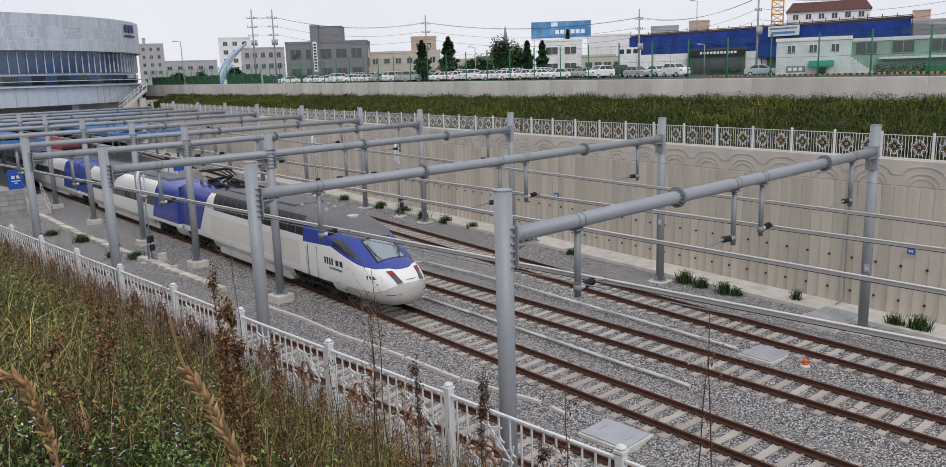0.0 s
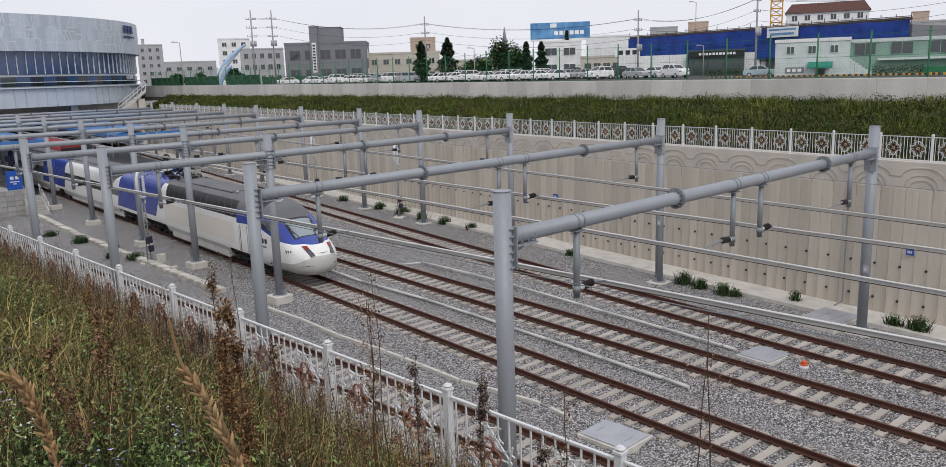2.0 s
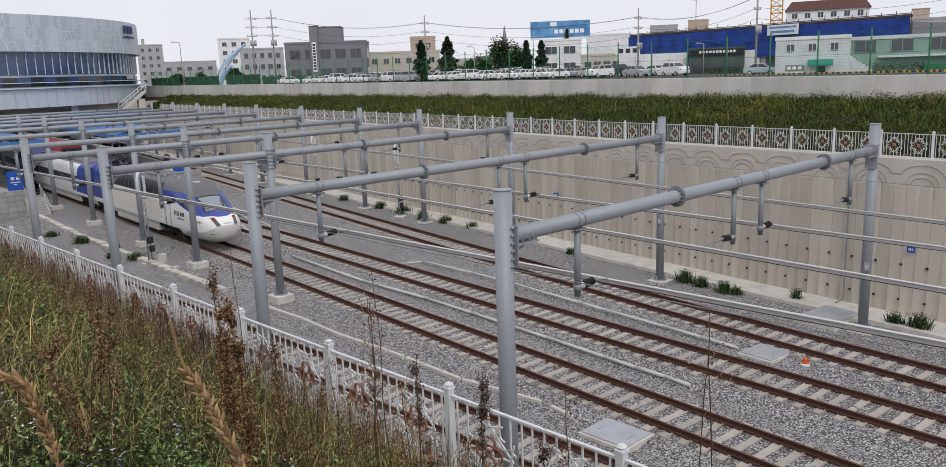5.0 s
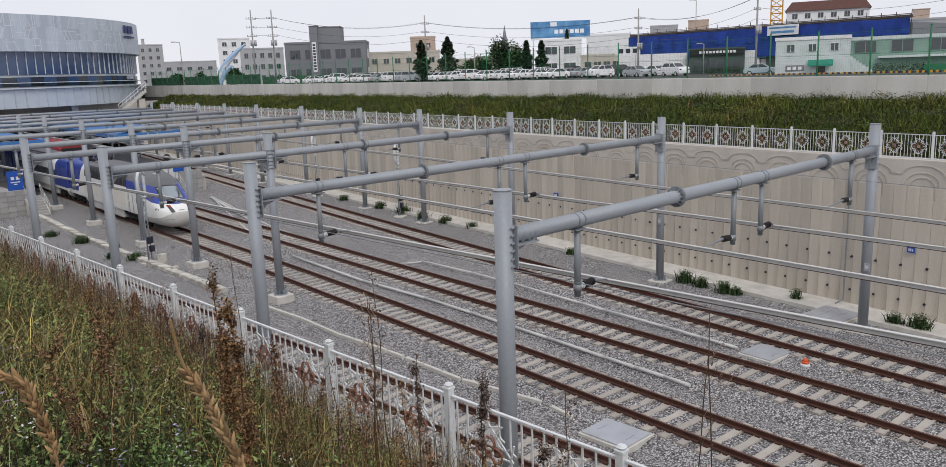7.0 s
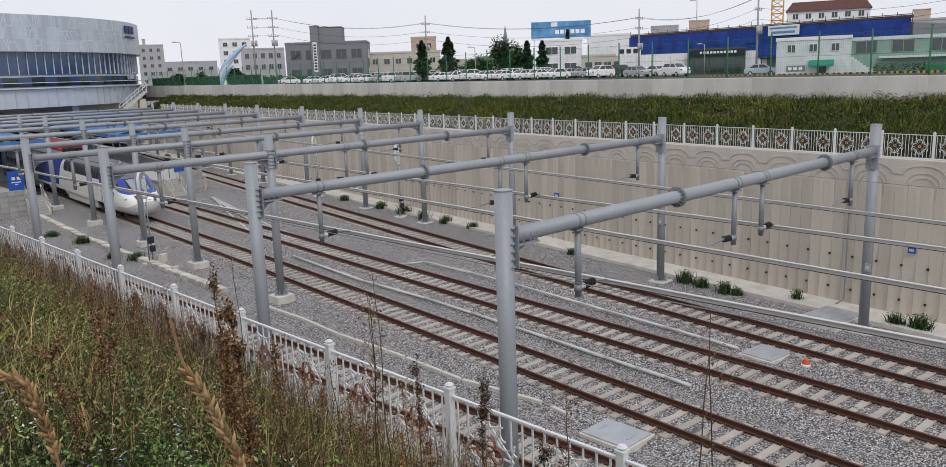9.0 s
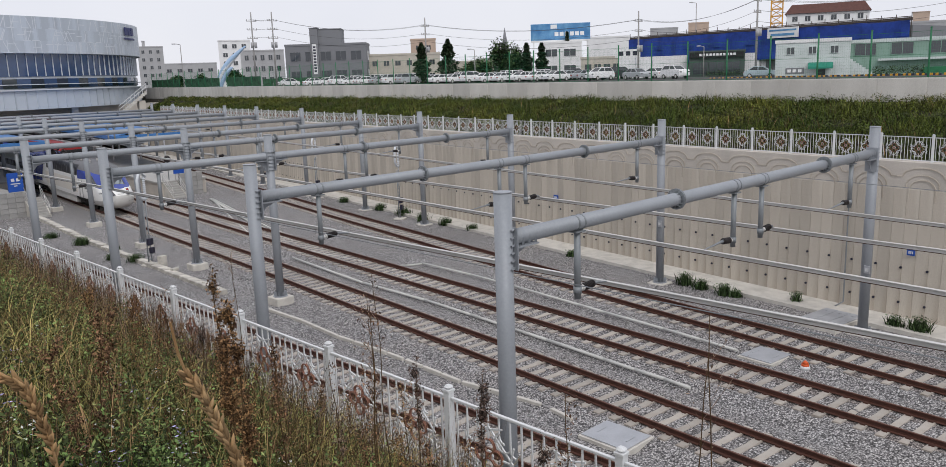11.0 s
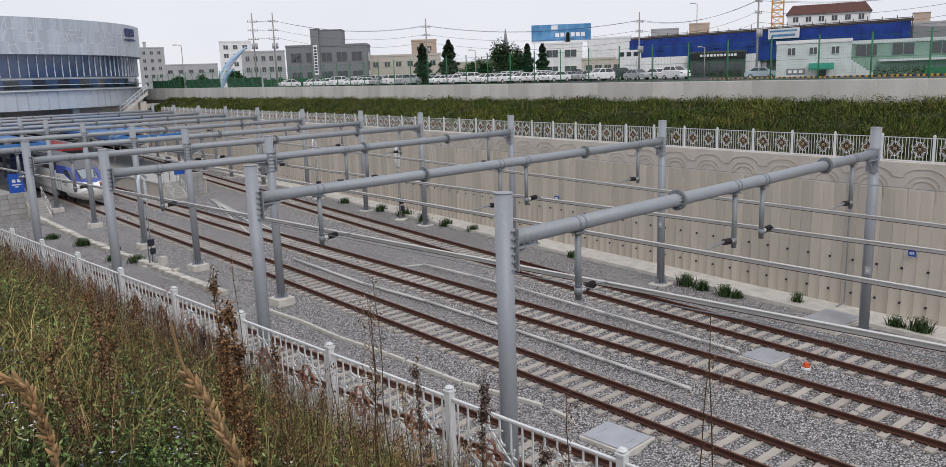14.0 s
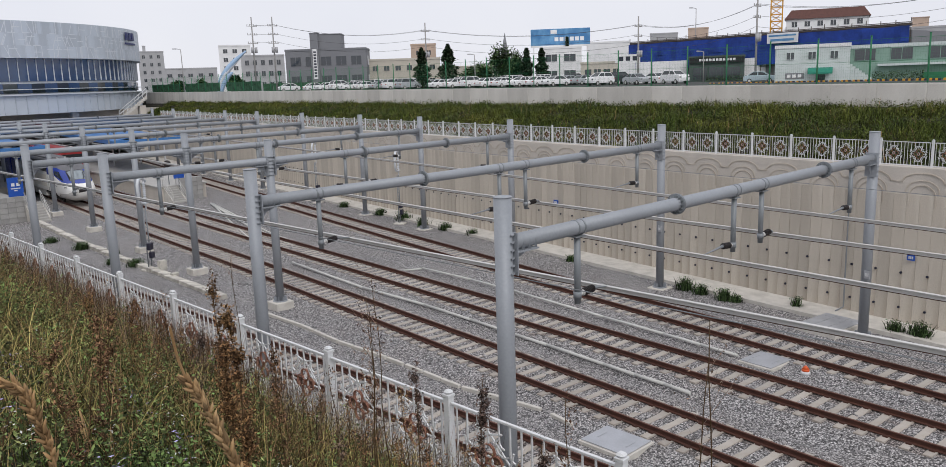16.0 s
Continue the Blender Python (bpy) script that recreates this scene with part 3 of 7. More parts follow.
# ---- the train: local +x is forward, s = distance behind the tip of the nose, z = 0 on the rail ----
def curve_at(table, s):
    if s <= table[0][0]:
        return table[0][1]
    for (a, b), (c, d) in zip(table, table[1:]):
        if s <= c:
            u = (s - a) / (c - a)
            return b + (d - b) * u
    return table[-1][1]


NOSE_TOP = ((0, 1.30), (0.05, 1.46), (0.16, 1.62), (0.35, 1.78), (0.7, 1.97), (1.1, 2.13), (1.5, 2.28), (2.1, 2.66), (2.8, 3.08), (3.4, 3.38), (4.0, 3.56), (5.0, 3.70), (6.5, 3.80), (8.5, 3.84), (30, 3.84))
NOSE_LOW = ((0, 1.0), (0.05, 0.82), (0.16, 0.66), (0.35, 0.52), (0.7, 0.42), (1.3, 0.36), (2.6, 0.32), (30, 0.30))
NOSE_WIDE = ((0, 0.18), (0.05, 0.40), (0.16, 0.66), (0.35, 0.87), (0.7, 1.07), (1.1, 1.22), (1.7, 1.31), (2.5, 1.39), (3.5, 1.45), (5.0, 1.485), (30, 1.485))
NOSE_POWER = ((0, 2.2), (0.7, 2.6), (2.0, 2.7), (3.5, 3.0), (6.0, 4.2), (30, 4.4))


def shell(stations, top, low, wide, power, n=56):
    bm = bmesh.new()
    rings = []
    for s in stations:
        zt, zb, w, p = (curve_at(t, s) for t in (top, low, wide, power))
        zc, h = (zt + zb) / 2, (zt - zb) / 2
        ring = []
        for i in range(n):
            a = 2 * math.pi * i / n
            c, q = math.cos(a), math.sin(a)
            ring.append(bm.verts.new((-s, w * math.copysign(abs(c) ** (2 / p), c), zc + h * math.copysign(abs(q) ** (2 / p), q))))
        rings.append(ring)
    for a, b in zip(rings, rings[1:]):
        for i in range(n):
            bm.faces.new((a[i], a[(i + 1) % n], b[(i + 1) % n], b[i]))
    bm.faces.new(rings[0][::-1]), bm.faces.new(rings[-1])
    bmesh.ops.recalc_face_normals(bm, faces=bm.faces[:])
    return bm


def cut(bm, s, z, ds, dz):
    """Cut the shell along the side-view line through (s, z) with direction (ds, dz)."""
    bmesh.ops.bisect_plane(bm, geom=bm.verts[:] + bm.edges[:] + bm.faces[:], plane_co=(-s, 0, z), plane_no=Vector((dz, 0, ds)).normalized(), dist=1e-5)


def split(bm, parent, kinds):
    """Split a shell into parts by the kind that kinds() gives each face."""
    sets = {}
    bm.normal_update()
    for f in bm.faces:
        c = f.calc_center_median()
        if kinds(-c.x, c.y, c.z, f.normal) is None:
            continue
        sets.setdefault(kinds(-c.x, c.y, c.z, f.normal), []).append([v.co.copy() for v in f.verts])
    for (name, material, label), polys in sets.items():
        nb, seen = bmesh.new(), {}
        for poly in polys:
            vs = []
            for co in poly:
                key = (round(co.x, 4), round(co.y, 4), round(co.z, 4))
                if key not in seen:
                    seen[key] = nb.verts.new(co)
                if seen[key] not in vs:
                    vs.append(seen[key])
            if len(vs) > 2:
                try:
                    nb.faces.new(vs)
                except ValueError:
                    pass
        part(name, nb, material, parent, label, smooth=True)
    bm.free()


def above(s, z, pts):
    """Is (s, z) above the polyline?"""
    return z > curve_at(pts, s)


BLUE_LOW = ((0.0, 1.80), (0.9, 2.0), (1.33, 1.97), (2.1, 2.06), (2.88, 2.26), (4.12, 2.60), (7.0, 2.48))
ROOF_LOW = ((2.7, 2.98), (3.9, 3.23), (7.0, 3.24))
SIDE_LOW = ((1.95, 2.16), (3.95, 2.66))
SIDE_TOP = ((1.95, 2.18), (3.18, 2.90), (4.1, 2.98))
GREY_LOW = ((0.0, 1.50), (0.12, 1.47), (0.28, 1.37), (0.6, 1.2), (1.05, 1.08), (3.12, 0.97), (3.7, 0.5), (4.0, 0.3))
KINDS = {
    "white": ("body_shell", M_TWHITE, "glossy white body shell"),
    "blue": ("blue_cab_band", M_TBLUE, "glossy royal blue cab band"),
    "grey": ("grey_skirt", M_TGREY, "light grey nose skirt"),
    "roof": ("roof", M_TROOF, "dusty grey roof"),
    "glass": ("windscreen", M_GLASS, "raked tinted windscreen"),
    "surround": ("windscreen_surround", M_TBLACK, "black windscreen surround"),
    "side": ("cab_side_window", M_DGLASS, "dark triangular cab side window"),
    "louvre": ("roof_louvre", M_TBLACK, "black ventilation louvre band"),
    "beige": ("beige_band", M_TBEIGE, "beige side panel band"),
    "window": ("window_band", M_DGLASS, "dark tinted window band"),
    "tail2": ("blue_end_band", M_TBLUE, "royal blue rear end band"),
    "tail": ("blue_end_band", M_TBLUE, "royal blue end band"),
}


def bogie(car, s, wheels):
    b = bmesh.new()
    for side in (-1, 1):
        box(b, -s - 1.9, -s + 1.9, side * 1.05 - 0.09, side * 1.05 + 0.09, 0.42, 0.62, 0.03)
        for d in (-1.5, 1.5):
            box(b, -s + d - 0.22, -s + d + 0.22, side * 1.08 - 0.1, side * 1.08 + 0.1, 0.3, 0.6, 0.03)
        for d in (-0.3, 0.3):
            rod(b, (-s + d, side * 1.1, 0.55), (-s + d, side * 1.1, 0.95), 0.12, 10)
        rod(b, (-s - 0.9, side * 1.2, 0.5), (-s + 0.7, side * 1.2, 0.6), 0.05, 8)
    box(b, -s - 0.5, -s + 0.5, -1.0, 1.0, 0.5, 0.85)
    bg = part("bogie", b, M_UNDER, car, "grimy dark bogie")
    for d in (-1.5, 1.5):
        w = bmesh.new()
        for side in (-1, 1):
            rod(w, (0, side * 0.7, 0), (0, side * 0.83, 0), 0.46, 24)
            rod(w, (0, side * 0.66, 0), (0, side * 0.7, 0), 0.485, 24)
            for k in range(6):
                a = k * math.pi / 3
                rod(w, (0.28 * math.cos(a), side * 0.83, 0.28 * math.sin(a)), (0.28 * math.cos(a), side * 0.85, 0.28 * math.sin(a)), 0.04, 6)
        rod(w, (0, -0.9, 0), (0, 0.9, 0), 0.09, 10)
        wheels.append((part("wheelset", w, M_UNDER, bg), -s + d))


def underbody(car, s0, s1):
    b = bmesh.new()
    box(b, -s1, -s0, -1.25, 1.25, 0.75, 1.0)
    part("underframe", b, M_UNDER, car)


def bars(car, rows, material, name, label):
    """Flat marks on the side of the body: (s0, s1, z0, z1)."""
    for side in (-1,):
        b = bmesh.new()
        for s0, s1, z0, z1 in rows:
            for sd in (-1, 1):
                s = (s0 + s1) / 2
                y = side_y(s, (z0 + z1) / 2) * sd
                box(b, -s1, -s0, min(y, y + sd * 0.006), max(y, y + sd * 0.006), z0, z1)
        part(name, b, material, car, label)


def side_y(s, z):
    zt, zb, w, p = (curve_at(t, s) for t in (NOSE_TOP, NOSE_LOW, NOSE_WIDE, NOSE_POWER))
    u = min(0.999, abs((z - (zt + zb) / 2) / ((zt - zb) / 2)))
    return w * (1 - u ** p) ** (1 / p)


def power_car(wheels):
    car = thing("train_power_car", "white and royal blue high-speed train power car rolling on the track", "train")
    st = [0, 0.02, 0.05, 0.1, 0.16, 0.25, 0.35, 0.5] + [0.7 + 0.2 * i for i in range(32)] + [7.1 + 0.8 * i for i in range(19)] + [22.6]
    bm = shell(st, NOSE_TOP, NOSE_LOW, NOSE_WIDE, NOSE_POWER)
    for pts in (BLUE_LOW, GREY_LOW, ROOF_LOW, SIDE_LOW, SIDE_TOP):
        for (a, b), (c, d) in zip(pts, pts[1:]):
            cut(bm, a, b, c - a, d - b)
    for s, z, ds, dz in ((6.6, 0, 0, 1), (1.5, 0, 0, 1), (2.62, 0, 0, 1), (1.42, 0, 0, 1), (2.72, 0, 0, 1), (3.98, 0, 0, 1), (0, 2.42, 1, 0), (0, 2.74, 1, 0), (0, 1.3, 1, 0), (0, 3.62, 1, 0), (0, 0.95, 1, 0),
                        (18.6, 2.78, -0.735, 1), (17.3, 0, 0, 1), (7.0, 0, 0, 1), (17.9, 0, 0, 1), (7.9, 0, 0, 1), (4.25, 0, 0, 1), (21.9, 0, 0, 1)):
        cut(bm, s, z, ds, dz)
    for y in (-0.92, 0.92, -0.76, 0.76, -0.68, 0.68):
        bmesh.ops.bisect_plane(bm, geom=bm.verts[:] + bm.edges[:] + bm.faces[:], plane_co=(0, y, 0), plane_no=(0, 1, 0), dist=1e-5)

    def kinds(s, y, z, nrm):
        if z < 0.95 and (4.25 < s < 7.9 or 17.9 < s < 21.9):
            return None
        if s < 4.25 and not above(s, z, GREY_LOW):
            return KINDS["grey"]
        if s < 6.6 and above(s, z, BLUE_LOW):
            if abs(y) < 0.68 and 1.5 < s < 2.62:
                return KINDS["glass"]
            if abs(y) < 0.76 and 1.42 < s < 2.72:
                return KINDS["surround"]
            if s > 2.72 and above(s, z, ROOF_LOW):
                return KINDS["roof"]
            if abs(y) > 0.92 and 1.95 < s < 3.98 and above(s, z, SIDE_LOW) and not above(s, z, SIDE_TOP):
                return KINDS["side"]
            return KINDS["blue"]
        if s > 18.6 + (2.78 - z) * 0.735 and z > 1.3:
            return KINDS["tail"]
        if z > 3.62:
            return KINDS["roof"]
        if 6.6 < s < 17.3 and 2.74 < z:
            return KINDS["louvre"]
        if 7.0 < s < 17.9 and 1.3 < z < 2.42:
            return KINDS["beige"]
        if z < 0.95 and s > 7.0:
            return KINDS["grey"]
        return KINDS["white"]

    split(bm, car, kinds)
    # cab door, drawn by its dark seams and rubber
    b = bmesh.new()
    for s in (5.35, 6.2):
        for sd in (-1, 1):
            y = side_y(s, 1.8) * sd
            box(b, -s - 0.02, -s + 0.02, min(y, y + sd * 0.012), max(y, y + sd * 0.012), 0.95, 2.42)
    part("cab_door_seam", b, M_INK, car, "dark rubber door seams")
    b = bmesh.new()
    for s in (5.28, 6.28):
        for sd in (-1, 1):
            y = side_y(s, 1.5) * sd
            rod(b, (-s, y + sd * 0.05, 1.05), (-s, y + sd * 0.05, 2.3), 0.018, 6)
    part("grab_rail", b, M_ALU, car, "slim metal grab rail")
    # headlights: slanted dark wells with red and clear lenses
    for sd in (-1, 1):
        for mi, (u0, u1), (name, mm) in ((0, (0.0, 1.0), ("headlight", M_LAMP)), (1, (0.06, 0.30), ("tail_lens", M_LENS))):
            b = bmesh.new()
            for lift in (0.012,):
                quad = []
                for u, v in ((u0, 0), (u1, 0), (u1, 1), (u0, 1)):
                    s = (0.86 - 0.64 * u) * (1 - v) + (0.72 - 0.58 * u) * v
                    y = (0.74 - 0.12 * u) * (1 - v) + (0.54 - 0.14 * u) * v
                    z = (1.93 - 0.46 * u) * (1 - v) + (1.94 - 0.41 * u) * v
                    quad.append(Vector((-s + 0.07 + mi * 0.012, sd * (y + 0.03), z + 0.01 + mi * 0.004)))
                vs = [b.verts.new(q) for q in quad] + [b.verts.new(q + Vector((-0.2, -sd * 0.06, -0.04))) for q in quad]
                b.faces.new(vs[:4]), b.faces.new(vs[4:][::-1])
                for j in range(4):
                    b.faces.new((vs[j], vs[(j + 1) % 4], vs[4 + (j + 1) % 4], vs[4 + j]))
            part(name, b, mm, car, "slanted headlight cluster" if mi == 0 else "red tail light lens")
    # coupler hatch seam round the nose and the bonnet line
    for z0, s_end in ((1.05, 0.55), (1.62, 1.2)):
        pts = [Vector((-s + 0.01, sd * side_y(s, z0), z0 - 0.1 * s)) for sd, ss in ((-1, (s_end, s_end * 0.7, s_end * 0.45, 0.25, 0.12)), (1, (0.12, 0.25, s_end * 0.45, s_end * 0.7, s_end))) for s in ss]
        b = bmesh.new()
        tube(b, pts, 0.012, 5)
        part("body_seam", b, M_INK, car, "dark panel seam")
    # wipers
    b = bmesh.new()
    for y0, y1 in ((-0.55, -0.75), (0.35, 0.6)):
        rod(b, (-1.40, y0, 2.28), (-2.0, y1, 2.66), 0.02, 6)
        rod(b, (-1.65, y1 * 0.9, 2.42), (-2.3, y1 * 0.95, 2.83), 0.028, 6)
    part("wiper", b, M_INK, car, "black windscreen wipers")
    # side marks: a dark wordmark as plain strokes, a smaller line below, and number bars
    bars(car, [(3.95 + i * 0.2, 4.08 + i * 0.2, 1.78, 2.08) for i in range(4)] + [(3.5, 3.74, 1.8, 2.04), (3.18, 3.42, 1.8, 2.04)], M_INK, "side_mark", "dark plain strokes of the operator mark")
    bars(car, [(3.2, 4.7, 1.6, 1.67)], M_TROOF, "side_line", "small dark line")
    bars(car, [(1.1, 1.22, 1.56, 1.72), (1.27, 1.39, 1.55, 1.71), (1.44, 1.56, 1.54, 1.7)], M_INK, "number_bar", "dark number bar")
    # louvre ribs
    b = bmesh.new()
    for i in range(12):
        for sd in (-1, 1):
            s = 7.3 + i * 0.86
            for za, zb in ((2.78, 3.1), (3.1, 3.38), (3.38, 3.58)):
                rod(b, (-s, sd * side_y(10, za), za), (-s, sd * side_y(10, zb), zb), 0.022, 4)
    part("louvre_rib", b, M_TROOF, car)
    # roof fittings
    b = bmesh.new()
    for s, y, h in ((6.0, -0.5, 0.12), (6.5, 0.2, 0.1), (7.2, -0.3, 0.13), (7.6, 0.5, 0.1), (8.2, -0.6, 0.1)):
        rod(b, (-s, y, 3.7), (-s, y, 3.86 + h), 0.05, 8)
        box(b, -s - 0.14, -s + 0.14, y - 0.05, y + 0.05, 3.84 + h * 0.4, 3.84 + h * 0.7)
    rod(b, (-4.7, 0.1, 3.62), (-4.7, 0.1, 3.71), 0.26, 16)
    part("roof_fitting", b, M_TGREY, car, "small grey roof fittings")
    b = bmesh.new()
    box(b, -16.5, -8.6, -0.8, 0.8, 3.8, 3.9, 0.04)
    part("roof_hood", b, M_TROOF, car, "long grey roof hood")
    # pantograph
    b = bmesh.new()
    for y in (-0.5, 0.5):
        rod(b, (-17.4, y, 4.0), (-19.4, y, 4.0), 0.04, 6)
        for s in (17.5, 19.3):
            rod(b, (-s, y, 3.7), (-s, y, 4.0), 0.07, 8)
    rod(b, (-19.2, 0, 4.0), (-17.7, 0, 4.5), 0.06, 8)
    rod(b, (-17.7, -0.2, 4.5), (-19.0, -0.35, 4.75), 0.04, 6)
    rod(b, (-17.7, 0.2, 4.5), (-19.0, 0.35, 4.75), 0.04, 6)
    rod(b, (-19.0, -0.85, 4.75), (-19.0, 0.85, 4.75), 0.045, 6)
    rod(b, (-19.25, -0.85, 4.75), (-19.25, 0.85, 4.75), 0.045, 6)
    for s in (17.0, 17.5, 18.2, 19.8, 20.3):
        for k in range(5):
            rod(b, (-s, 0.75, 3.75 + k * 0.07), (-s, 0.75, 3.78 + k * 0.07), 0.09, 8)
    for y in (-0.32, 0.32):
        rod(b, (-20.6, y, 4.02), (-18.2, y * 0.6, 4.42), 0.05, 6)
        rod(b, (-18.2, y * 0.6, 4.42), (-20.2, y * 1.6, 4.66), 0.045, 6)
        rod(b, (-16.7, y, 3.95), (-18.0, y, 4.2), 0.05, 6)
    for s in (20.05, 20.35):
        rod(b, (-s, -0.95, 4.66), (-s, 0.95, 4.66), 0.05, 6)
    for s, y, l, h in ((16.6, 0.1, 0.5, 0.3), (18.4, -0.55, 0.6, 0.28), (18.7, 0.5, 0.5, 0.34), (20.9, 0.0, 0.5, 0.3)):
        box(b, -s - l / 2, -s + l / 2, y - 0.22, y + 0.22, 3.7, 3.75 + h, 0.03)
    for s in (16.9, 18.1, 19.6, 20.7):
        for y in (-0.75, -0.15):
            for k in range(6):
                rod(b, (-s, y, 3.72 + k * 0.07), (-s, y, 3.75 + k * 0.07), 0.1, 8)
    part("pantograph", b, M_UNDER, car, "dark folded pantograph with insulators")
    underbody(car, 3.2, 22.5)
    bogie(car, 6.0, wheels), bogie(car, 19.8, wheels)
    b = bmesh.new()
    box(b, -17.2, -8.4, -1.35, 1.35, 0.3, 0.9, 0.05)
    part("equipment_box", b, M_TGREY, car, "grey underfloor equipment box")
    b = bmesh.new()
    for k in range(6):
        box(b, -22.66 - k * 0.12, -22.62 - k * 0.12, -1.3, 1.3, 0.9, 3.5, 0.02)
    part("gangway_bellows", b, M_INK, car, "black gangway bellows")
    return car


def coach(length, wheels, blue_front, blue_rear, bog):
    top, low, wide, power = ((0, 3.62), (30, 3.62)), ((0, 0.32), (30, 0.32)), ((0, 1.45), (30, 1.45)), ((0, 4.6), (30, 4.6))
    car = thing("train_coach", "white and royal blue high-speed train coach with dark window band", "train")
    st = [0, 0.06] + [0.5 + (length - 1.0) * i / 24 for i in range(25)] + [length - 0.06, length]
    bm = shell(st, top, low, wide, power, 40)
    for z in (0.95, 1.18, 1.9, 2.55, 3.52):
        cut(bm, 0, z, 1, 0)
    for s in (blue_front, length - blue_rear):
        cut(bm, s, 2.2, -0.5, 1)
    for s in bog:
        for d in (-2.0, 2.0):
            cut(bm, s + d, 0, 0, 1)

    def kinds(s, y, z, nrm):
        slant = (z - 2.2) * -0.5
        if z < 0.95 and any(abs(s - q) < 2.0 for q in bog):
            return None
        if s < blue_front + slant and z > 1.18:
            return KINDS["tail"]
        if s > length - blue_rear + slant and z > 1.18:
            return KINDS["tail2"]
        if z > 3.52:
            return KINDS["roof"]
        if 1.9 < z < 2.55:
            return KINDS["window"]
        if z < 0.95:
            return KINDS["grey"]
        return KINDS["white"]

    split(bm, car, kinds)
    b = bmesh.new()
    n = int(length / 2.1)
    for i in range(n):
        for sd in (-1, 1):
            s = 1.6 + (length - 3.2) * i / (n - 1)
            box(b, -s - 0.05, -s + 0.05, sd * 1.44 - 0.02, sd * 1.44 + 0.02, 1.92, 2.53)
    part("window_pillar", b, M_TBLACK, car)
    b = bmesh.new()
    box(b, -length + 3, -3, -0.7, 0.7, 3.55, 3.72, 0.06)
    part("roof_unit", b, M_TROOF, car, "grey roof equipment fairing")
    underbody(car, 0.2, length - 0.2)
    for s in bog:
        bogie(car, s, wheels)
    b = bmesh.new()
    box(b, -length + 4.2, -4.2, -1.3, 1.3, 0.32, 0.9, 0.05)
    part("equipment_box", b, M_TGREY, car, "grey underfloor equipment box")
    b = bmesh.new()
    for k in range(5):
        box(b, -length - 0.1 - k * 0.12, -length - 0.06 - k * 0.12, -1.25, 1.25, 0.9, 3.4, 0.02)
    part("gangway_bellows", b, M_INK, car, "black gangway bellows")
    return car


# y of the nose tip against time
TIP = ((0.0, 24.76), (0.5, 26.52), (1.0, 28.38), (1.5, 30.25), (2.0, 32.11), (2.5, 34.03), (3.0, 35.95), (3.5, 37.92), (4.0, 39.81), (5.0, 43.70),
       (6.0, 47.47), (6.5, 49.17), (7.0, 51.06), (7.5, 53.00), (8.0, 54.70), (8.5, 56.38), (9.0, 57.88), (10.0, 61.06), (11.0, 64.00), (11.5, 65.43),
       (12.0, 66.60), (12.5, 67.85), (13.0, 69.11), (13.5, 70.39), (14.0, 71.50), (14.5, 72.42), (15.0, 73.15), (15.5, 73.89), (16.0, 74.73))
WHEELS = []
LEAD = power_car(WHEELS)
CARS = [(LEAD, 0.0, list(WHEELS))]
back_s = 23.25
for ln, bf, br, bog in ((22.6, 4.2, 3.2, (2.6, 22.6)), (18.9, 4.2, 1.1, (18.9,)), (18.9, 1.1, 1.1, (18.9,))):
    ws = []
    CARS.append((coach(ln, ws, bf, br, [b for b in bog]), back_s, ws))
    back_s += ln + 0.6


def tip_y(t):
    for (a, b), (c, d) in zip(TIP, TIP[1:]):
        if t <= c:
            return b + (d - b) * (t - a) / (c - a)
    return TIP[-1][1]


def motions():
    turns = [i * 0.1 for i in range(161)]
    for car, s, ws in CARS:
        rows = []
        for t, y in TIP:
            a = y + 0.997 * s
            rows.append((t, pose(t1_x(a), a, 0, 0, 0, math.degrees(math.atan2(-18.0, t1_x(a) - t1_x(a + 18.0))))))
        walk(car, rows)
        for w, x in ws:
            walk(w, [(t, pose(x, 0, 0.46) @ Matrix.Rotation(-(tip_y(t) - TIP[0][1]) / 0.46, 4, "Y")) for t in turns])


# ---- platforms and the standing locomotive ----
M_BLUE = mat("blue_canopy_sheet", (0.05, 0.17, 0.42), 0.45, var=0.1, scale=1.0, second=(0.09, 0.25, 0.5))
M_SIGN = mat("blue_sign_enamel", (0.02, 0.09, 0.42), 0.35, var=0.05, bump=0)
M_PAVE = mat("platform_paving", (0.42, 0.41, 0.39), 0.85, var=0.12, scale=1.2)
M_BLOCK = mat("grey_concrete_block", (0.36, 0.355, 0.345), 0.9, var=0.18, scale=1.5, per="object")
M_RED = mat("red_locomotive_paint", (0.36, 0.03, 0.03), 0.4, var=0.1)
M_DARK = mat("dark_glazing", (0.03, 0.032, 0.036), 0.2, var=0.15, scale=0.8, bump=0)


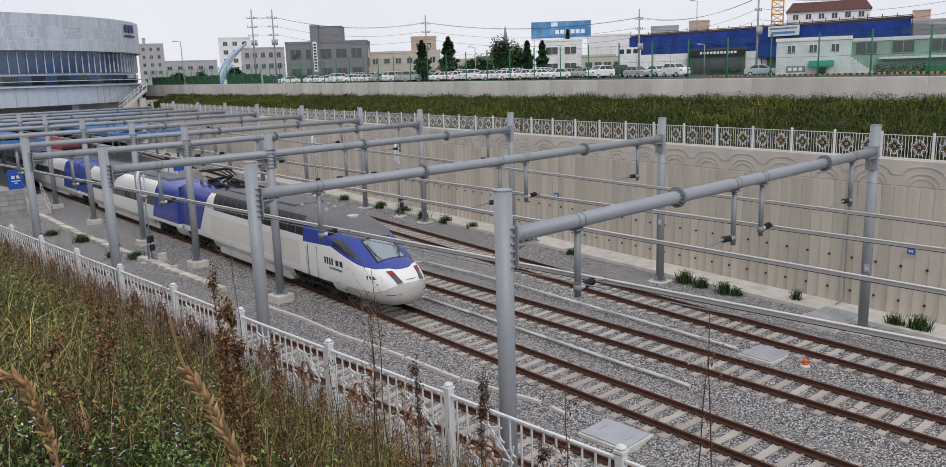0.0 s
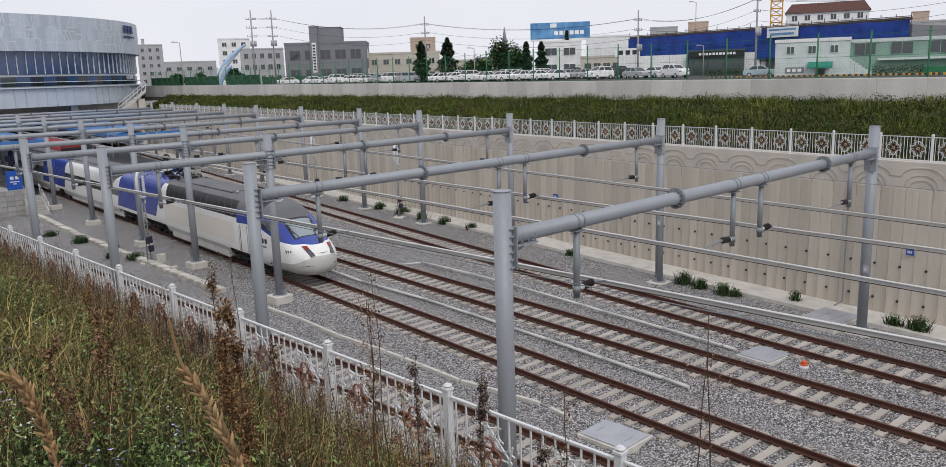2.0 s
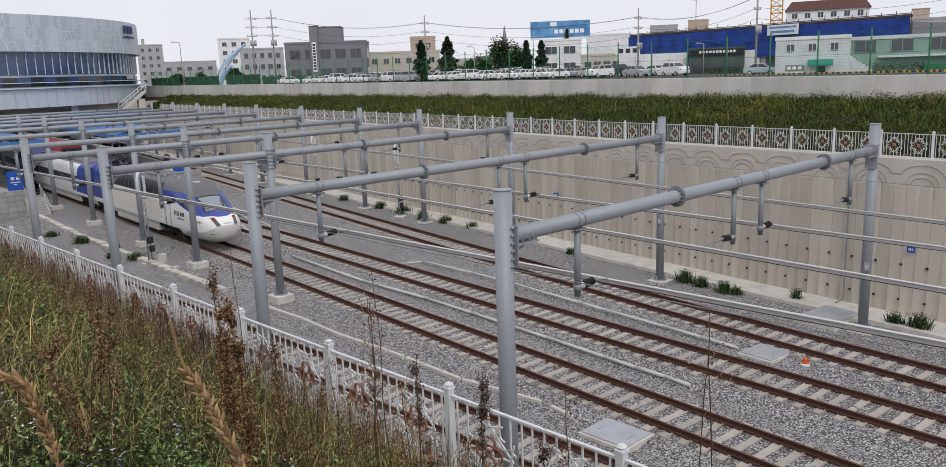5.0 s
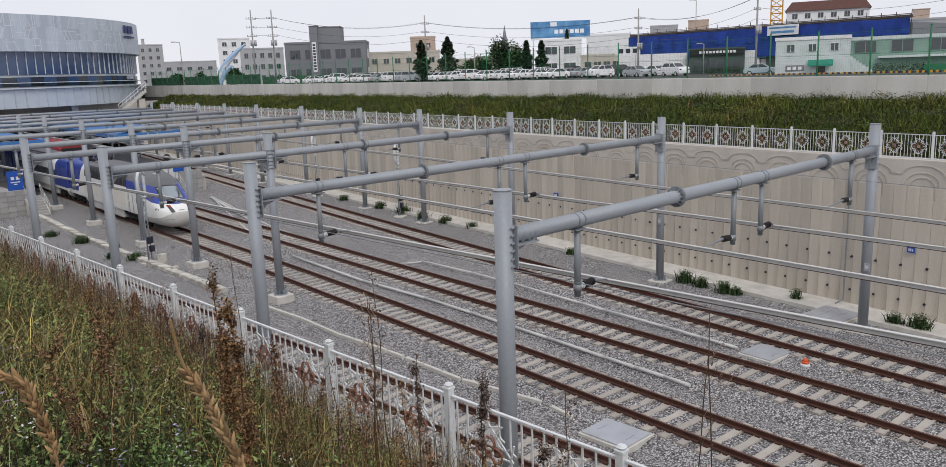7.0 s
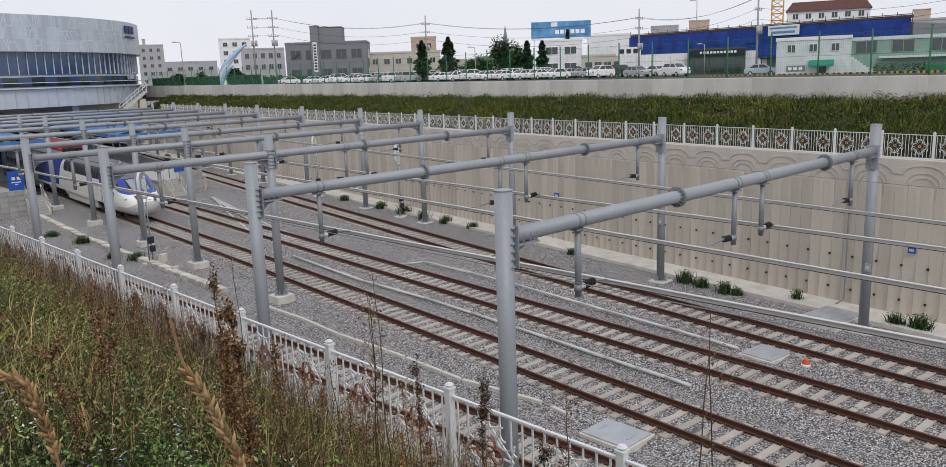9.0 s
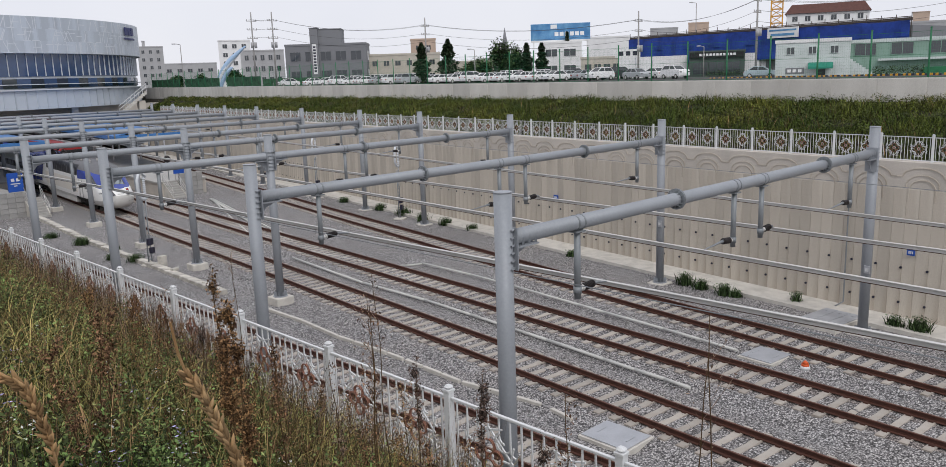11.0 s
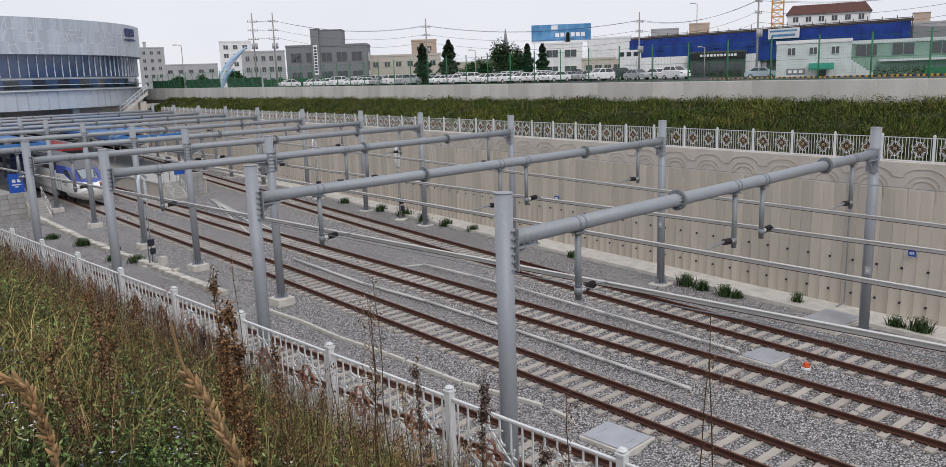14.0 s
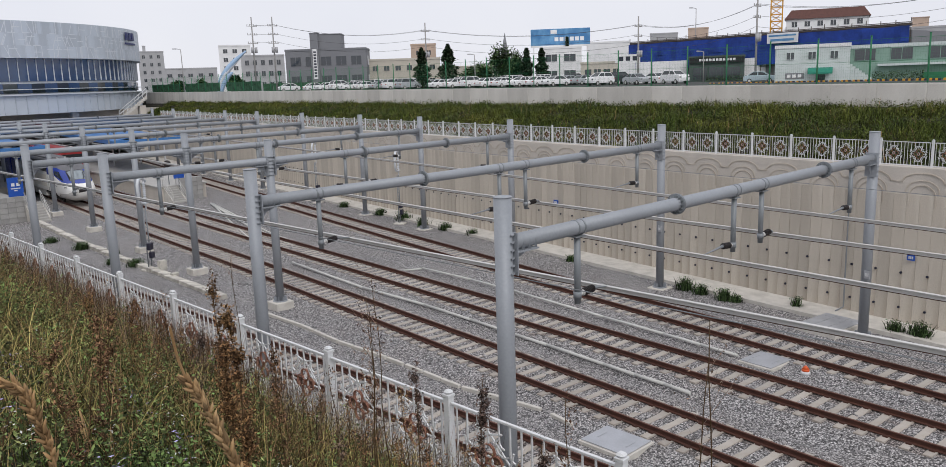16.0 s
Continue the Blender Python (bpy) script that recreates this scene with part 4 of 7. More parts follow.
def make_stair(x, y, turn, label):
    st = thing("stair", label, "stair", Matrix.Translation((x, y, -0.36)) @ Matrix.Rotation(turn, 4, "Z"), group="platform end stairs")
    for i in range(8):
        b = bmesh.new()
        box(b, -0.6, 0.6, i * 0.27, i * 0.27 + 0.3, 0.0 if i < 1 else i * 0.185 - 0.06, (i + 1) * 0.185, 0.01)
        part("step", b, M_PAVE, st)
    for s in (-0.62, 0.62):
        b = bmesh.new()
        rod(b, (s, 0.05, 0.0), (s, 0.05, 1.05), 0.025, 8)
        rod(b, (s, 2.1, 1.4), (s, 2.1, 2.45), 0.025, 8)
        rod(b, (s, 1.1, 0.7), (s, 1.1, 1.75), 0.025, 8)
        for h in (1.05, 0.7, 0.35):
            rod(b, (s, 0.05, h), (s, 2.1, 1.4 + h), 0.02, 8)
        part("handrail", b, M_ALU, st, "bright tubular handrail")
        b = bmesh.new()
        vs = [b.verts.new((s + o, a, c)) for o in (-0.03, 0.03) for a, c in ((0, 0), (2.16, 0), (2.16, 1.48), (0, 0.18))]
        b.faces.new(vs[:4]), b.faces.new(vs[4:][::-1])
        for j in range(4):
            b.faces.new((vs[j], vs[(j + 1) % 4], vs[4 + (j + 1) % 4], vs[4 + j]))
        part("stringer", b, M_KERB, st)


def make_sign(x, y, z, w, h, rows, turn=0.0):
    sg = thing("station_sign", "blue station name sign with white marks on a metal frame", "sign", Matrix.Translation((x, y, z)) @ Matrix.Rotation(turn, 4, "Z"), group="station signs")
    b = bmesh.new()
    box(b, -w / 2, w / 2, -0.04, 0.04, 0.0, h, 0.015)
    part("board", b, M_SIGN, sg)
    b = bmesh.new()
    for x0, x1, z0, z1 in rows:
        box(b, x0, x1, -0.048, -0.04, z0, z1)
    part("lettering_bar", b, M_WHITE, sg, "plain white bars for writing")


def make_platform(edge0, edge1, y0, y1, label):
    """edge0, edge1: x of the two long edges as functions of y."""
    p = thing("platform", label, "platform", group="platforms", kind="structure")
    b = bmesh.new()
    rows = [[b.verts.new((x, y, z)) for x, z in ((edge0(y), -0.4), (edge1(y), -0.4), (edge1(y), 0.95), (edge0(y), 0.95))] for y in (y0, (y0 + y1) / 2, y1)]
    for a, c in zip(rows, rows[1:]):
        for j in range(4):
            b.faces.new((a[j], a[(j + 1) % 4], c[(j + 1) % 4], c[j]))
    b.faces.new(rows[0][::-1]), b.faces.new(rows[-1])
    part("base", b, M_WALL2, p)
    b = bmesh.new()
    rows = [[b.verts.new((x, y, z)) for x, z in ((edge0(y) - 0.12, 0.95), (edge1(y) + 0.12, 0.95), (edge1(y) + 0.12, 1.1), (edge0(y) - 0.12, 1.1))] for y in (y0 - 0.1, (y0 + y1) / 2, y1)]
    for a, c in zip(rows, rows[1:]):
        for j in range(4):
            b.faces.new((a[j], a[(j + 1) % 4], c[(j + 1) % 4], c[j]))
    b.faces.new(rows[0][::-1]), b.faces.new(rows[-1])
    part("deck", b, M_PAVE, p, "pale paved platform deck")


def left_a(y): return 12.2
def left_b(y): return t1_x(y) - 1.75
def left_c(y): return 18.25
def isle_a(y): return t2_x(y) + 1.75
def isle_b(y): return t3_x(y) - 3.2


make_platform(left_a, left_c, 72.55, 87.9, "short concrete platform end behind the stair")
make_platform(left_a, left_b, 88, 150, "concrete side platform beside the train")
make_platform(isle_a, isle_b, 73.2, 150, "concrete island platform between two tracks")
for x0, x1, y0 in ((12.2, 18.2, 72.2), (31.0, 33.2, 72.7)):
    b = bmesh.new()
    box(b, x0, x1, y0 + 0.04, y0 + 0.35, -0.4, 1.75, 0.02)
    pw = part("platform_end_wall", b, M_BLOCK)
    tagged(pw, "grey concrete block end wall of the platform", "wall", kind="structure")
    nx = round((x1 - x0) / 0.6)
    wx = (x1 - x0) / nx
    b = bmesh.new()
    box(b, -wx / 2 + 0.012, wx / 2 - 0.012, -0.04, 0.03, 0.012, 0.418, 0.012)
    first = part("block", b, M_BLOCK, pw, at=pose(x0 + wx / 2, y0 + 0.04, 0.02))
    for i in range(nx):
        for j in range(-1, 4):
            if (i, j) != (0, 0):
                again(first, pose(x0 + wx * (i + 0.5), y0 + 0.04, 0.02 + j * 0.43))
make_stair(18.35, 70.3, 0.0, "pale concrete stair with tubular rails at the platform end")
make_stair(30.2, 71.1, 0.0, "pale concrete stair with tubular rails at the island platform end")
make_sign(17.2, 72.35, 1.75, 1.15, 1.55, [(-0.3, -0.05, 0.85, 1.1), (0.08, 0.33, 0.85, 1.1), (-0.35, 0.35, 0.62, 0.7), (-0.12, 0.12, 0.45, 0.53)])
make_sign(31.0, 72.8, 1.75, 1.0, 0.9, [(-0.3, 0.3, 0.4, 0.55)])


def make_canopy(x0, x1, y0, y1, z, turn, label):
    c = thing("platform_canopy", label, "canopy", Matrix.Translation((x0, y0, 0)) @ Matrix.Rotation(turn, 4, "Z"), group="platform canopies")
    w, l = x1 - x0, y1 - y0
    b = bmesh.new()
    arcs = [(w * i / 9, z + 0.5 * math.sin(math.pi * i / 9)) for i in range(10)]
    ring = arcs + [(u, v + 0.08) for u, v in arcs[::-1]]
    ends = [[b.verts.new((u, v, h)) for u, h in ring] for v in (0, l)]
    for i in range(20):
        b.faces.new((ends[0][i], ends[0][(i + 1) % 20], ends[1][(i + 1) % 20], ends[1][i]))
    b.faces.new(ends[0][::-1]), b.faces.new(ends[1])
    part("roof_sheet", b, M_BLUE, c, "blue curved roof sheeting")
    b = bmesh.new()
    box(b, 0, w, -0.06, 0.0, z - 0.35, z + 0.12, 0.02)
    part("fascia", b, M_BLUE, c)
    b = bmesh.new()
    box(b, -0.06, 0.0, 0, l, z - 0.35, z + 0.1, 0.02)
    part("fascia", b, M_BLUE, c)
    for i in range(5):
        for u in (0.3, 0.7):
            b = bmesh.new()
            rod(b, (w * u, 1.0 + l * i / 5, 1.1), (w * u, 1.0 + l * i / 5, z + 0.3), 0.1, 10)
            part("column", b, M_WHITE, c)


make_canopy(13.5, 22.4, 81, 140, 5.1, -0.06, "long blue roofed canopy over the side platform")
make_canopy(31.2, 39.0, 89, 140, 4.6, -0.11, "long blue roofed canopy over the island platform")


def make_loco(y):
    lo = thing("locomotive", "red electric locomotive standing at the platform", "locomotive", Matrix.Translation((t2_x(y), y, 0)) @ Matrix.Rotation(-0.0719, 4, "Z"))
    b = bmesh.new()
    prof = ((-1.45, 0.6), (1.45, 0.6), (1.48, 2.2), (1.4, 3.2), (1.0, 3.8), (-1.0, 3.8), (-1.4, 3.2), (-1.48, 2.2))
    rings = [[b.verts.new((u * k, v0, w if w < 2.3 else w - dz)) for u, w in prof] for v0, k, dz in ((0.0, 0.9, 0.15), (0.5, 1.0, 0.0), (19.0, 1.0, 0.0))]
    for a, c in zip(rings, rings[1:]):
        for j in range(8):
            b.faces.new((a[j], a[(j + 1) % 8], c[(j + 1) % 8], c[j]))
    b.faces.new(rings[0][::-1]), b.faces.new(rings[-1])
    part("body", b, M_RED, lo)
    b = bmesh.new()
    box(b, -1.15, 1.15, -0.02, 0.2, 2.3, 3.2, 0.05)
    part("windscreen", b, M_DARK, lo, "dark windscreen")
    b = bmesh.new()
    box(b, -1.3, 1.3, 0.1, 18.8, 0.2, 0.7)
    part("underframe", b, M_UNDER, lo)
    for s in (-0.9, 0.9):
        b = bmesh.new()
        rod(b, (s, -0.06, 1.3), (s, 0.1, 1.3), 0.14, 12)
        part("headlight", b, M_LAMP, lo)


make_loco(96.0)

# ---- city ----
M_CREAM = mat("cream_render", (0.55, 0.51, 0.44), 0.85, var=0.1, scale=0.6)
M_LGREY = mat("grey_cladding", (0.20, 0.205, 0.22), 0.7, var=0.08, scale=0.5, second=(0.2, 0.2, 0.21))
M_MGREY = mat("light_grey_render", (0.42, 0.42, 0.43), 0.8, var=0.1, scale=0.5)
M_BWHITE = mat("white_render", (0.80, 0.80, 0.80), 0.8, var=0.08, scale=0.6)
M_MINT = mat("pale_mint_render", (0.60, 0.66, 0.645), 0.8, var=0.1, scale=0.7)
M_SHOP = mat("dark_green_shopfront", (0.07, 0.095, 0.085), 0.6, var=0.15, scale=0.7)
M_MINTD = mat("mint_green_render", (0.24, 0.36, 0.30), 0.8, var=0.1, scale=0.7)
M_BEIGE = mat("beige_render", (0.52, 0.40, 0.32), 0.85, var=0.1, scale=0.5)
M_NET = mat("blue_debris_net", (0.02, 0.06, 0.33), 0.8, var=0.3, scale=0.5, fine=3, bump=0.4, second=(0.01, 0.03, 0.15))
M_STEELB = mat("brown_scaffold", (0.11, 0.09, 0.08), 0.8, var=0.2, scale=2)
M_GREEN = mat("green_mesh_paint", (0.025, 0.17, 0.075), 0.6, var=0.15)
M_GREENA = mat("green_awning", (0.02, 0.22, 0.15), 0.6, var=0.1)
M_TILE = mat("brown_roof_tile", (0.12, 0.055, 0.045), 0.8, var=0.15, scale=2, streak=0.3)
M_YEL = mat("crane_yellow", (0.65, 0.33, 0.03), 0.5, var=0.1)
M_POLE = mat("concrete_pole", (0.33, 0.32, 0.31), 0.85, var=0.1)
M_CABLE = mat("dark_cable", (0.06, 0.06, 0.065), 0.7, var=0.05)
M_PANEL = mat("pearl_facade_panel", (0.50, 0.545, 0.60), 0.45, 0.05, 0.05, 0.4, 8, 0, per="object")
M_NAVY = mat("navy_sign_letters", (0.02, 0.03, 0.13), 0.5, var=0.05, bump=0)
M_PANEL2 = mat("pale_facade_strip", (0.66, 0.69, 0.725), 0.45, 0.0, 0.05, 0.5, 8, 0)
M_BGLASS = mat("blue_curtain_glass", (0.035, 0.07, 0.155), 0.12, 0.0, 0.2, 0.12, 1.5, 0, spec=0.9, second=(0.015, 0.03, 0.07))
M_CARGLASS = mat("tinted_car_glass", (0.04, 0.044, 0.05), 0.12, var=0.1, bump=0, spec=0.5)
M_PBLUE = mat("pale_blue_sculpture_paint", (0.34, 0.48, 0.66), 0.4, var=0.1, scale=0.8, bump=0)
M_BILL = mat("blue_billboard", (0.06, 0.20, 0.42), 0.4, var=0.25, scale=0.5, bump=0, second=(0.2, 0.42, 0.62))


def windows(parent, cols, rows, w, x0, x1, z0, z1, ww, wh, y=0.0, turn=None, trim=None):
    first = None
    for i in range(cols):
        for j in range(rows):
            x = x0 + (x1 - x0) * (i + 0.5) / cols
            z = z0 + (z1 - z0) * (j + 0.5) / rows
            m = Matrix.Translation((x, y, z))
            if turn is not None:
                m = turn @ m
            if first is None:
                b = bmesh.new()
                t = 0.05
                for a in ((-ww / 2, -ww / 2 + t, -wh / 2, wh / 2), (ww / 2 - t, ww / 2, -wh / 2, wh / 2), (-ww / 2 + t, ww / 2 - t, wh / 2 - t, wh / 2), (-ww / 2 + t, ww / 2 - t, -wh / 2, -wh / 2 + t), (-0.03, 0.03, -wh / 2 + t, wh / 2 - t)):
                    box(b, a[0], a[1], -0.09, 0.02, a[2], a[3])
                first = part("window", b, trim or M_BWHITE, parent, at=m)
                b = bmesh.new()
                box(b, -ww / 2 + t, ww / 2 - t, -0.045, 0.01, -wh / 2 + t, wh / 2 - t)
                pane = part("pane", b, M_PANE, first)
            else:
                f = again(first, m, parent)
                again(pane, Matrix.Identity(4), f)


def building(name, label, cx, cy, w, dep, ztop, rz, wall, cols=0, rows=0, ww=1.3, wh=1.3, z0=STREET_Z, parapet=0.4, zr=None, side_cols=0, roof=None):
    h = thing(name, label, "building", pose(cx, cy, z0, 0, 0, rz))
    H = ztop - z0
    b = bmesh.new()
    box(b, -w / 2, w / 2, 0, dep, 0, H - parapet, 0.03)
    part("wall", b, wall, h)
    b = bmesh.new()
    for a in ((-w / 2 - 0.08, w / 2 + 0.08, -0.08, 0.22), (-w / 2 - 0.08, w / 2 + 0.08, dep - 0.22, dep + 0.08), (-w / 2 - 0.08, -w / 2 + 0.22, 0.22, dep - 0.22), (w / 2 - 0.22, w / 2 + 0.08, 0.22, dep - 0.22)):
        box(b, a[0], a[1], a[2], a[3], H - parapet, H)
    box(b, -w / 2 + 0.22, w / 2 - 0.22, 0.22, dep - 0.22, H - parapet, H - parapet + 0.1)
    part("roof", b, roof or wall, h, "flat roof with parapet")
    if cols:
        za, zb = zr or (H * 0.1, H - parapet - 0.2)
        windows(h, cols, rows, w, -w / 2 + 0.5, w / 2 - 0.5, za, zb, ww, wh, trim=wall)
        if side_cols:
            windows(h, side_cols, rows, dep, 0.8, dep - 0.8, za, zb, ww, wh, turn=Matrix.Translation((w / 2, 0, 0)) @ Matrix.Rotation(math.pi / 2, 4, "Z"))
            windows(h, side_cols, rows, dep, -dep + 0.8, -0.8, za, zb, ww, wh, turn=Matrix.Translation((-w / 2, 0, 0)) @ Matrix.Rotation(-math.pi / 2, 4, "Z"))
    return h


def roof_box(h, x0, x1, y0, y1, z0, z1, material, name="stair_tower", label=""):
    b = bmesh.new()
    box(b, x0, x1, y0, y1, z0, z1, 0.04)
    box(b, x0 - 0.08, x1 + 0.08, y0 - 0.08, y1 + 0.08, z1, z1 + 0.15)
    return part(name, b, material, h, label)


g = building("office_building", "dark grey three storey office block with a stair tower", 90.9, 137.6, 16.0, 9, 17.1, -41, M_LGREY, 5, 2, 2.1, 1.8, side_cols=1)
roof_box(g, -2.6, 3.2, 0.2, 6, 8.9, 11.6, M_LGREY)
roof_box(g, -2.9, -1.3, -0.5, 1.5, 0.0, 11.8, M_LGREY, "facade_pier")
b = bmesh.new()
box(b, -2.5, -1.7, -0.58, -0.5, 3.0, 8.8)
part("hanging_sign", b, M_BWHITE, g, "tall white hanging sign")
b = bmesh.new()
for i in range(9):
    box(b, -2.35, -1.85, -0.6, -0.58, 3.4 + i * 0.58, 3.75 + i * 0.58)
part("lettering_bar", b, M_INK, g)
building("apartment_block", "white apartment block seen far off", 119.7, 230.8, 9.4, 12, 23.0, -27, M_BWHITE, 3, 5, 1.4, 1.3)
g = building("apartment_block", "pale grey office block behind the car park", 112.2, 200.8, 11.5, 10, 18.7, -29, M_MGREY, 5, 3, 1.1, 1.4)
g = building("apartment_block", "grey apartment block on the skyline", 112.9, 277.9, 8.2, 10, 23.4, -22, M_MGREY, 3, 5, 1.0, 1.2)
roof_box(g, -2.5, -1.5, 2, 4, 15.0, 17.0, M_MGREY, "roof_tank")
building("shop_row", "low pale shop building on the skyline", 124.2, 273.1, 18.0, 10, 17.5, -24, M_MGREY, 5, 2, 1.6, 1.2)
building("shop_building", "cream two storey shop with small windows", 106.6, 132.6, 15.2, 9, 14.9, -39, M_CREAM, 6, 2, 1.2, 1.1, side_cols=2)
building("apartment_block", "beige block behind the shops", 122.7, 145.1, 5.8, 8, 18.7, -40, M_BEIGE, 2, 3, 1.1, 1.1)
g = building("shop_building", "white shop with dark windows under a billboard", 126.0, 106.4, 8.4, 8, 16.0, -50, M_BWHITE, 2, 2, 2.4, 1.5, side_cols=1)
building("shop_building", "white warehouse with blank wall", 152.0, 114.1, 9.8, 12, 17.7, -53, M_BWHITE)
building("shop_building", "low cream shop with a flat canopy", 119.3, 90.9, 7.8, 6, 12.5, -53, M_CREAM, 4, 1, 1.3, 1.1, zr=(1.5, 3.4))
building("apartment_block", "dark red roofed block on the skyline", 209.3, 136.7, 8.0, 8, 22.0, -57, M_MGREY)
building("apartment_block", "pinkish block on the skyline", 223.1, 133.5, 6.0, 8, 23.6, -59, M_BEIGE)
g = building("apartment_block", "grey apartment blocks on the skyline", 192.6, 59.5, 11.0, 10, 18.2, -72, M_MGREY, 3, 3, 1.1, 1.1)
roof_box(g, -3.4, -0.2, 1, 4, 10.0, 11.9, M_BEIGE, "stair_tower")
building("shop_row", "pale low houses on the skyline", 165.0, 160.0, 16, 8, 14.6, -45, M_MGREY, 5, 1, 1.2, 1.0)
building("shop_row", "pale low houses behind the trees", 138.0, 150.0, 18, 8, 13.6, -43, M_CREAM, 6, 1, 1.2, 1.0)


def make_billboard():
    t = thing("billboard", "large blue rooftop billboard with pale marks", "billboard", pose(129.9, 109.7, 15.2, 0, 0, -50))
    b = bmesh.new()
    box(b, -6.1, 6.1, -0.1, 0.3, 1.3, 4.6, 0.03)
    part("board", b, M_BILL, t)
    b = bmesh.new()
    box(b, -6.1, 6.1, -0.12, 0.3, 0.95, 1.28)
    for i in range(6):
        rod(b, (-5.5 + i * 2.2, 0.1, -3.0), (-5.5 + i * 2.2, 0.1, 1.2), 0.08, 6)
    part("frame", b, M_BWHITE, t)
    b = bmesh.new()
    for i in range(6):
        box(b, -1.2 + i * 1.05, -0.4 + i * 1.05, -0.13, -0.1, 2.1, 2.9)
    box(b, -2.0, -0.7, -0.13, -0.1, 3.6, 4.4)
    part("lettering_bar", b, M_BWHITE, t, "plain pale bars for writing")


make_billboard()


def make_site():
    t = thing("construction_site", "building site wrapped in blue debris netting and scaffold", "building site", pose(120.5, 63.0, STREET_Z, 0, 0, -94))
    b = bmesh.new()
    n, w, zt = 46, 48.0, 7.5
    for j, (za, zb) in enumerate(((2.6, 4.9), (4.9, zt - 0.5))):
        vs = [[b.verts.new((-w / 2 + w * i / n, -0.3 + 0.18 * math.sin(i * 1.7) * math.cos(i * 0.6 + j), z + 0.05 * math.sin(i))) for i in range(n + 1)] for z in (za, zb)]
        us = [[b.verts.new(v.co + Vector((0, 0.05, 0))) for v in r] for r in vs]
        for i in range(n):
            b.faces.new((vs[0][i], vs[0][i + 1], vs[1][i + 1], vs[1][i])), b.faces.new((us[0][i + 1], us[0][i], us[1][i], us[1][i + 1]))
    part("debris_net", b, M_NET, t, "rippled blue debris netting")
    b = bmesh.new()
    box(b, -w / 2, w / 2, 0.6, 14, 0.0, 6.4)
    part("wall", b, M_LGREY, t)
    b = bmesh.new()
    for i in range(25):
        x = -w / 2 + w * i / 24
        rod(b, (x, 0.1, 0.0), (x, 0.1, zt + 0.35 + 0.2 * (i % 3 == 0)), 0.06, 5)
    for z in (2.4, 4.3, zt, zt - 0.35):
        rod(b, (-w / 2, 0.1, z), (w / 2, 0.1, z), 0.06, 5)
    box(b, -w / 2, w / 2, 0.15, 0.5, zt - 0.55, zt - 0.1)
    part("scaffold", b, M_STEELB, t, "rusty scaffold poles and boards")
    b = bmesh.new()
    box(b, 3.4, 8.4, -0.75, -0.55, 5.7, 7.2, 0.02)
    part("banner", b, M_BWHITE, t, "white site banner")
    b = bmesh.new()
    for x0, x1, z0, z1 in ((3.7, 8.1, 6.7, 6.95), (4.0, 7.8, 6.0, 6.35)):
        box(b, x0, x1, -0.77, -0.75, z0, z1)
    part("lettering_bar", b, M_BILL, t, "plain blue bars for writing")


make_site()


def make_low_front():
    h = thing("hoarding", "long white site hoarding behind the car park", "hoarding", pose(115.5, 69.4, STREET_Z, 0, 0, -59))
    for i in range(9):
        b = bmesh.new()
        x = -12.2 + i * 2.72
        if 4 <= i <= 6:
            continue
        box(b, x, x + 2.68, 0, 0.12, 0, 3.7, 0.01)
        part("panel", b, M_BWHITE, h)
    h2 = building("shop_building", "dark green fronted shop with a long sign", 113.4, 64.6, 8.2, 6, 12.4, -60, M_SHOP, 3, 1, 2.2, 2.0, zr=(0.4, 2.8))
    b = bmesh.new()
    box(b, -4.0, 4.0, -0.3, -0.1, 3.1, 4.0, 0.02)
    part("fascia_sign", b, M_TBLACK, h2, "dark fascia sign")
    b = bmesh.new()
    for i in range(11):
        box(b, -2.6 + i * 0.5, -2.25 + i * 0.5, -0.33, -0.3, 3.4, 3.75)
    part("lettering_bar", b, M_BWHITE, h2, "plain white bars for writing")
    t = thing("shop_sign", "white rooftop shop sign with dark marks", "sign", pose(110.2, 78.8, 11.9, 0, 0, -56), group="shop signs")
    b = bmesh.new()
    box(b, -2.0, 2.0, 0, 0.2, 0, 1.3, 0.02)
    part("board", b, M_BWHITE, t)
    b = bmesh.new()
    for x in (-1.4, -0.3, 0.8):
        box(b, x, x + 0.7, -0.02, 0.0, 0.3, 1.0)
    part("lettering_bar", b, M_INK, t, "plain dark bars for writing")


make_low_front()


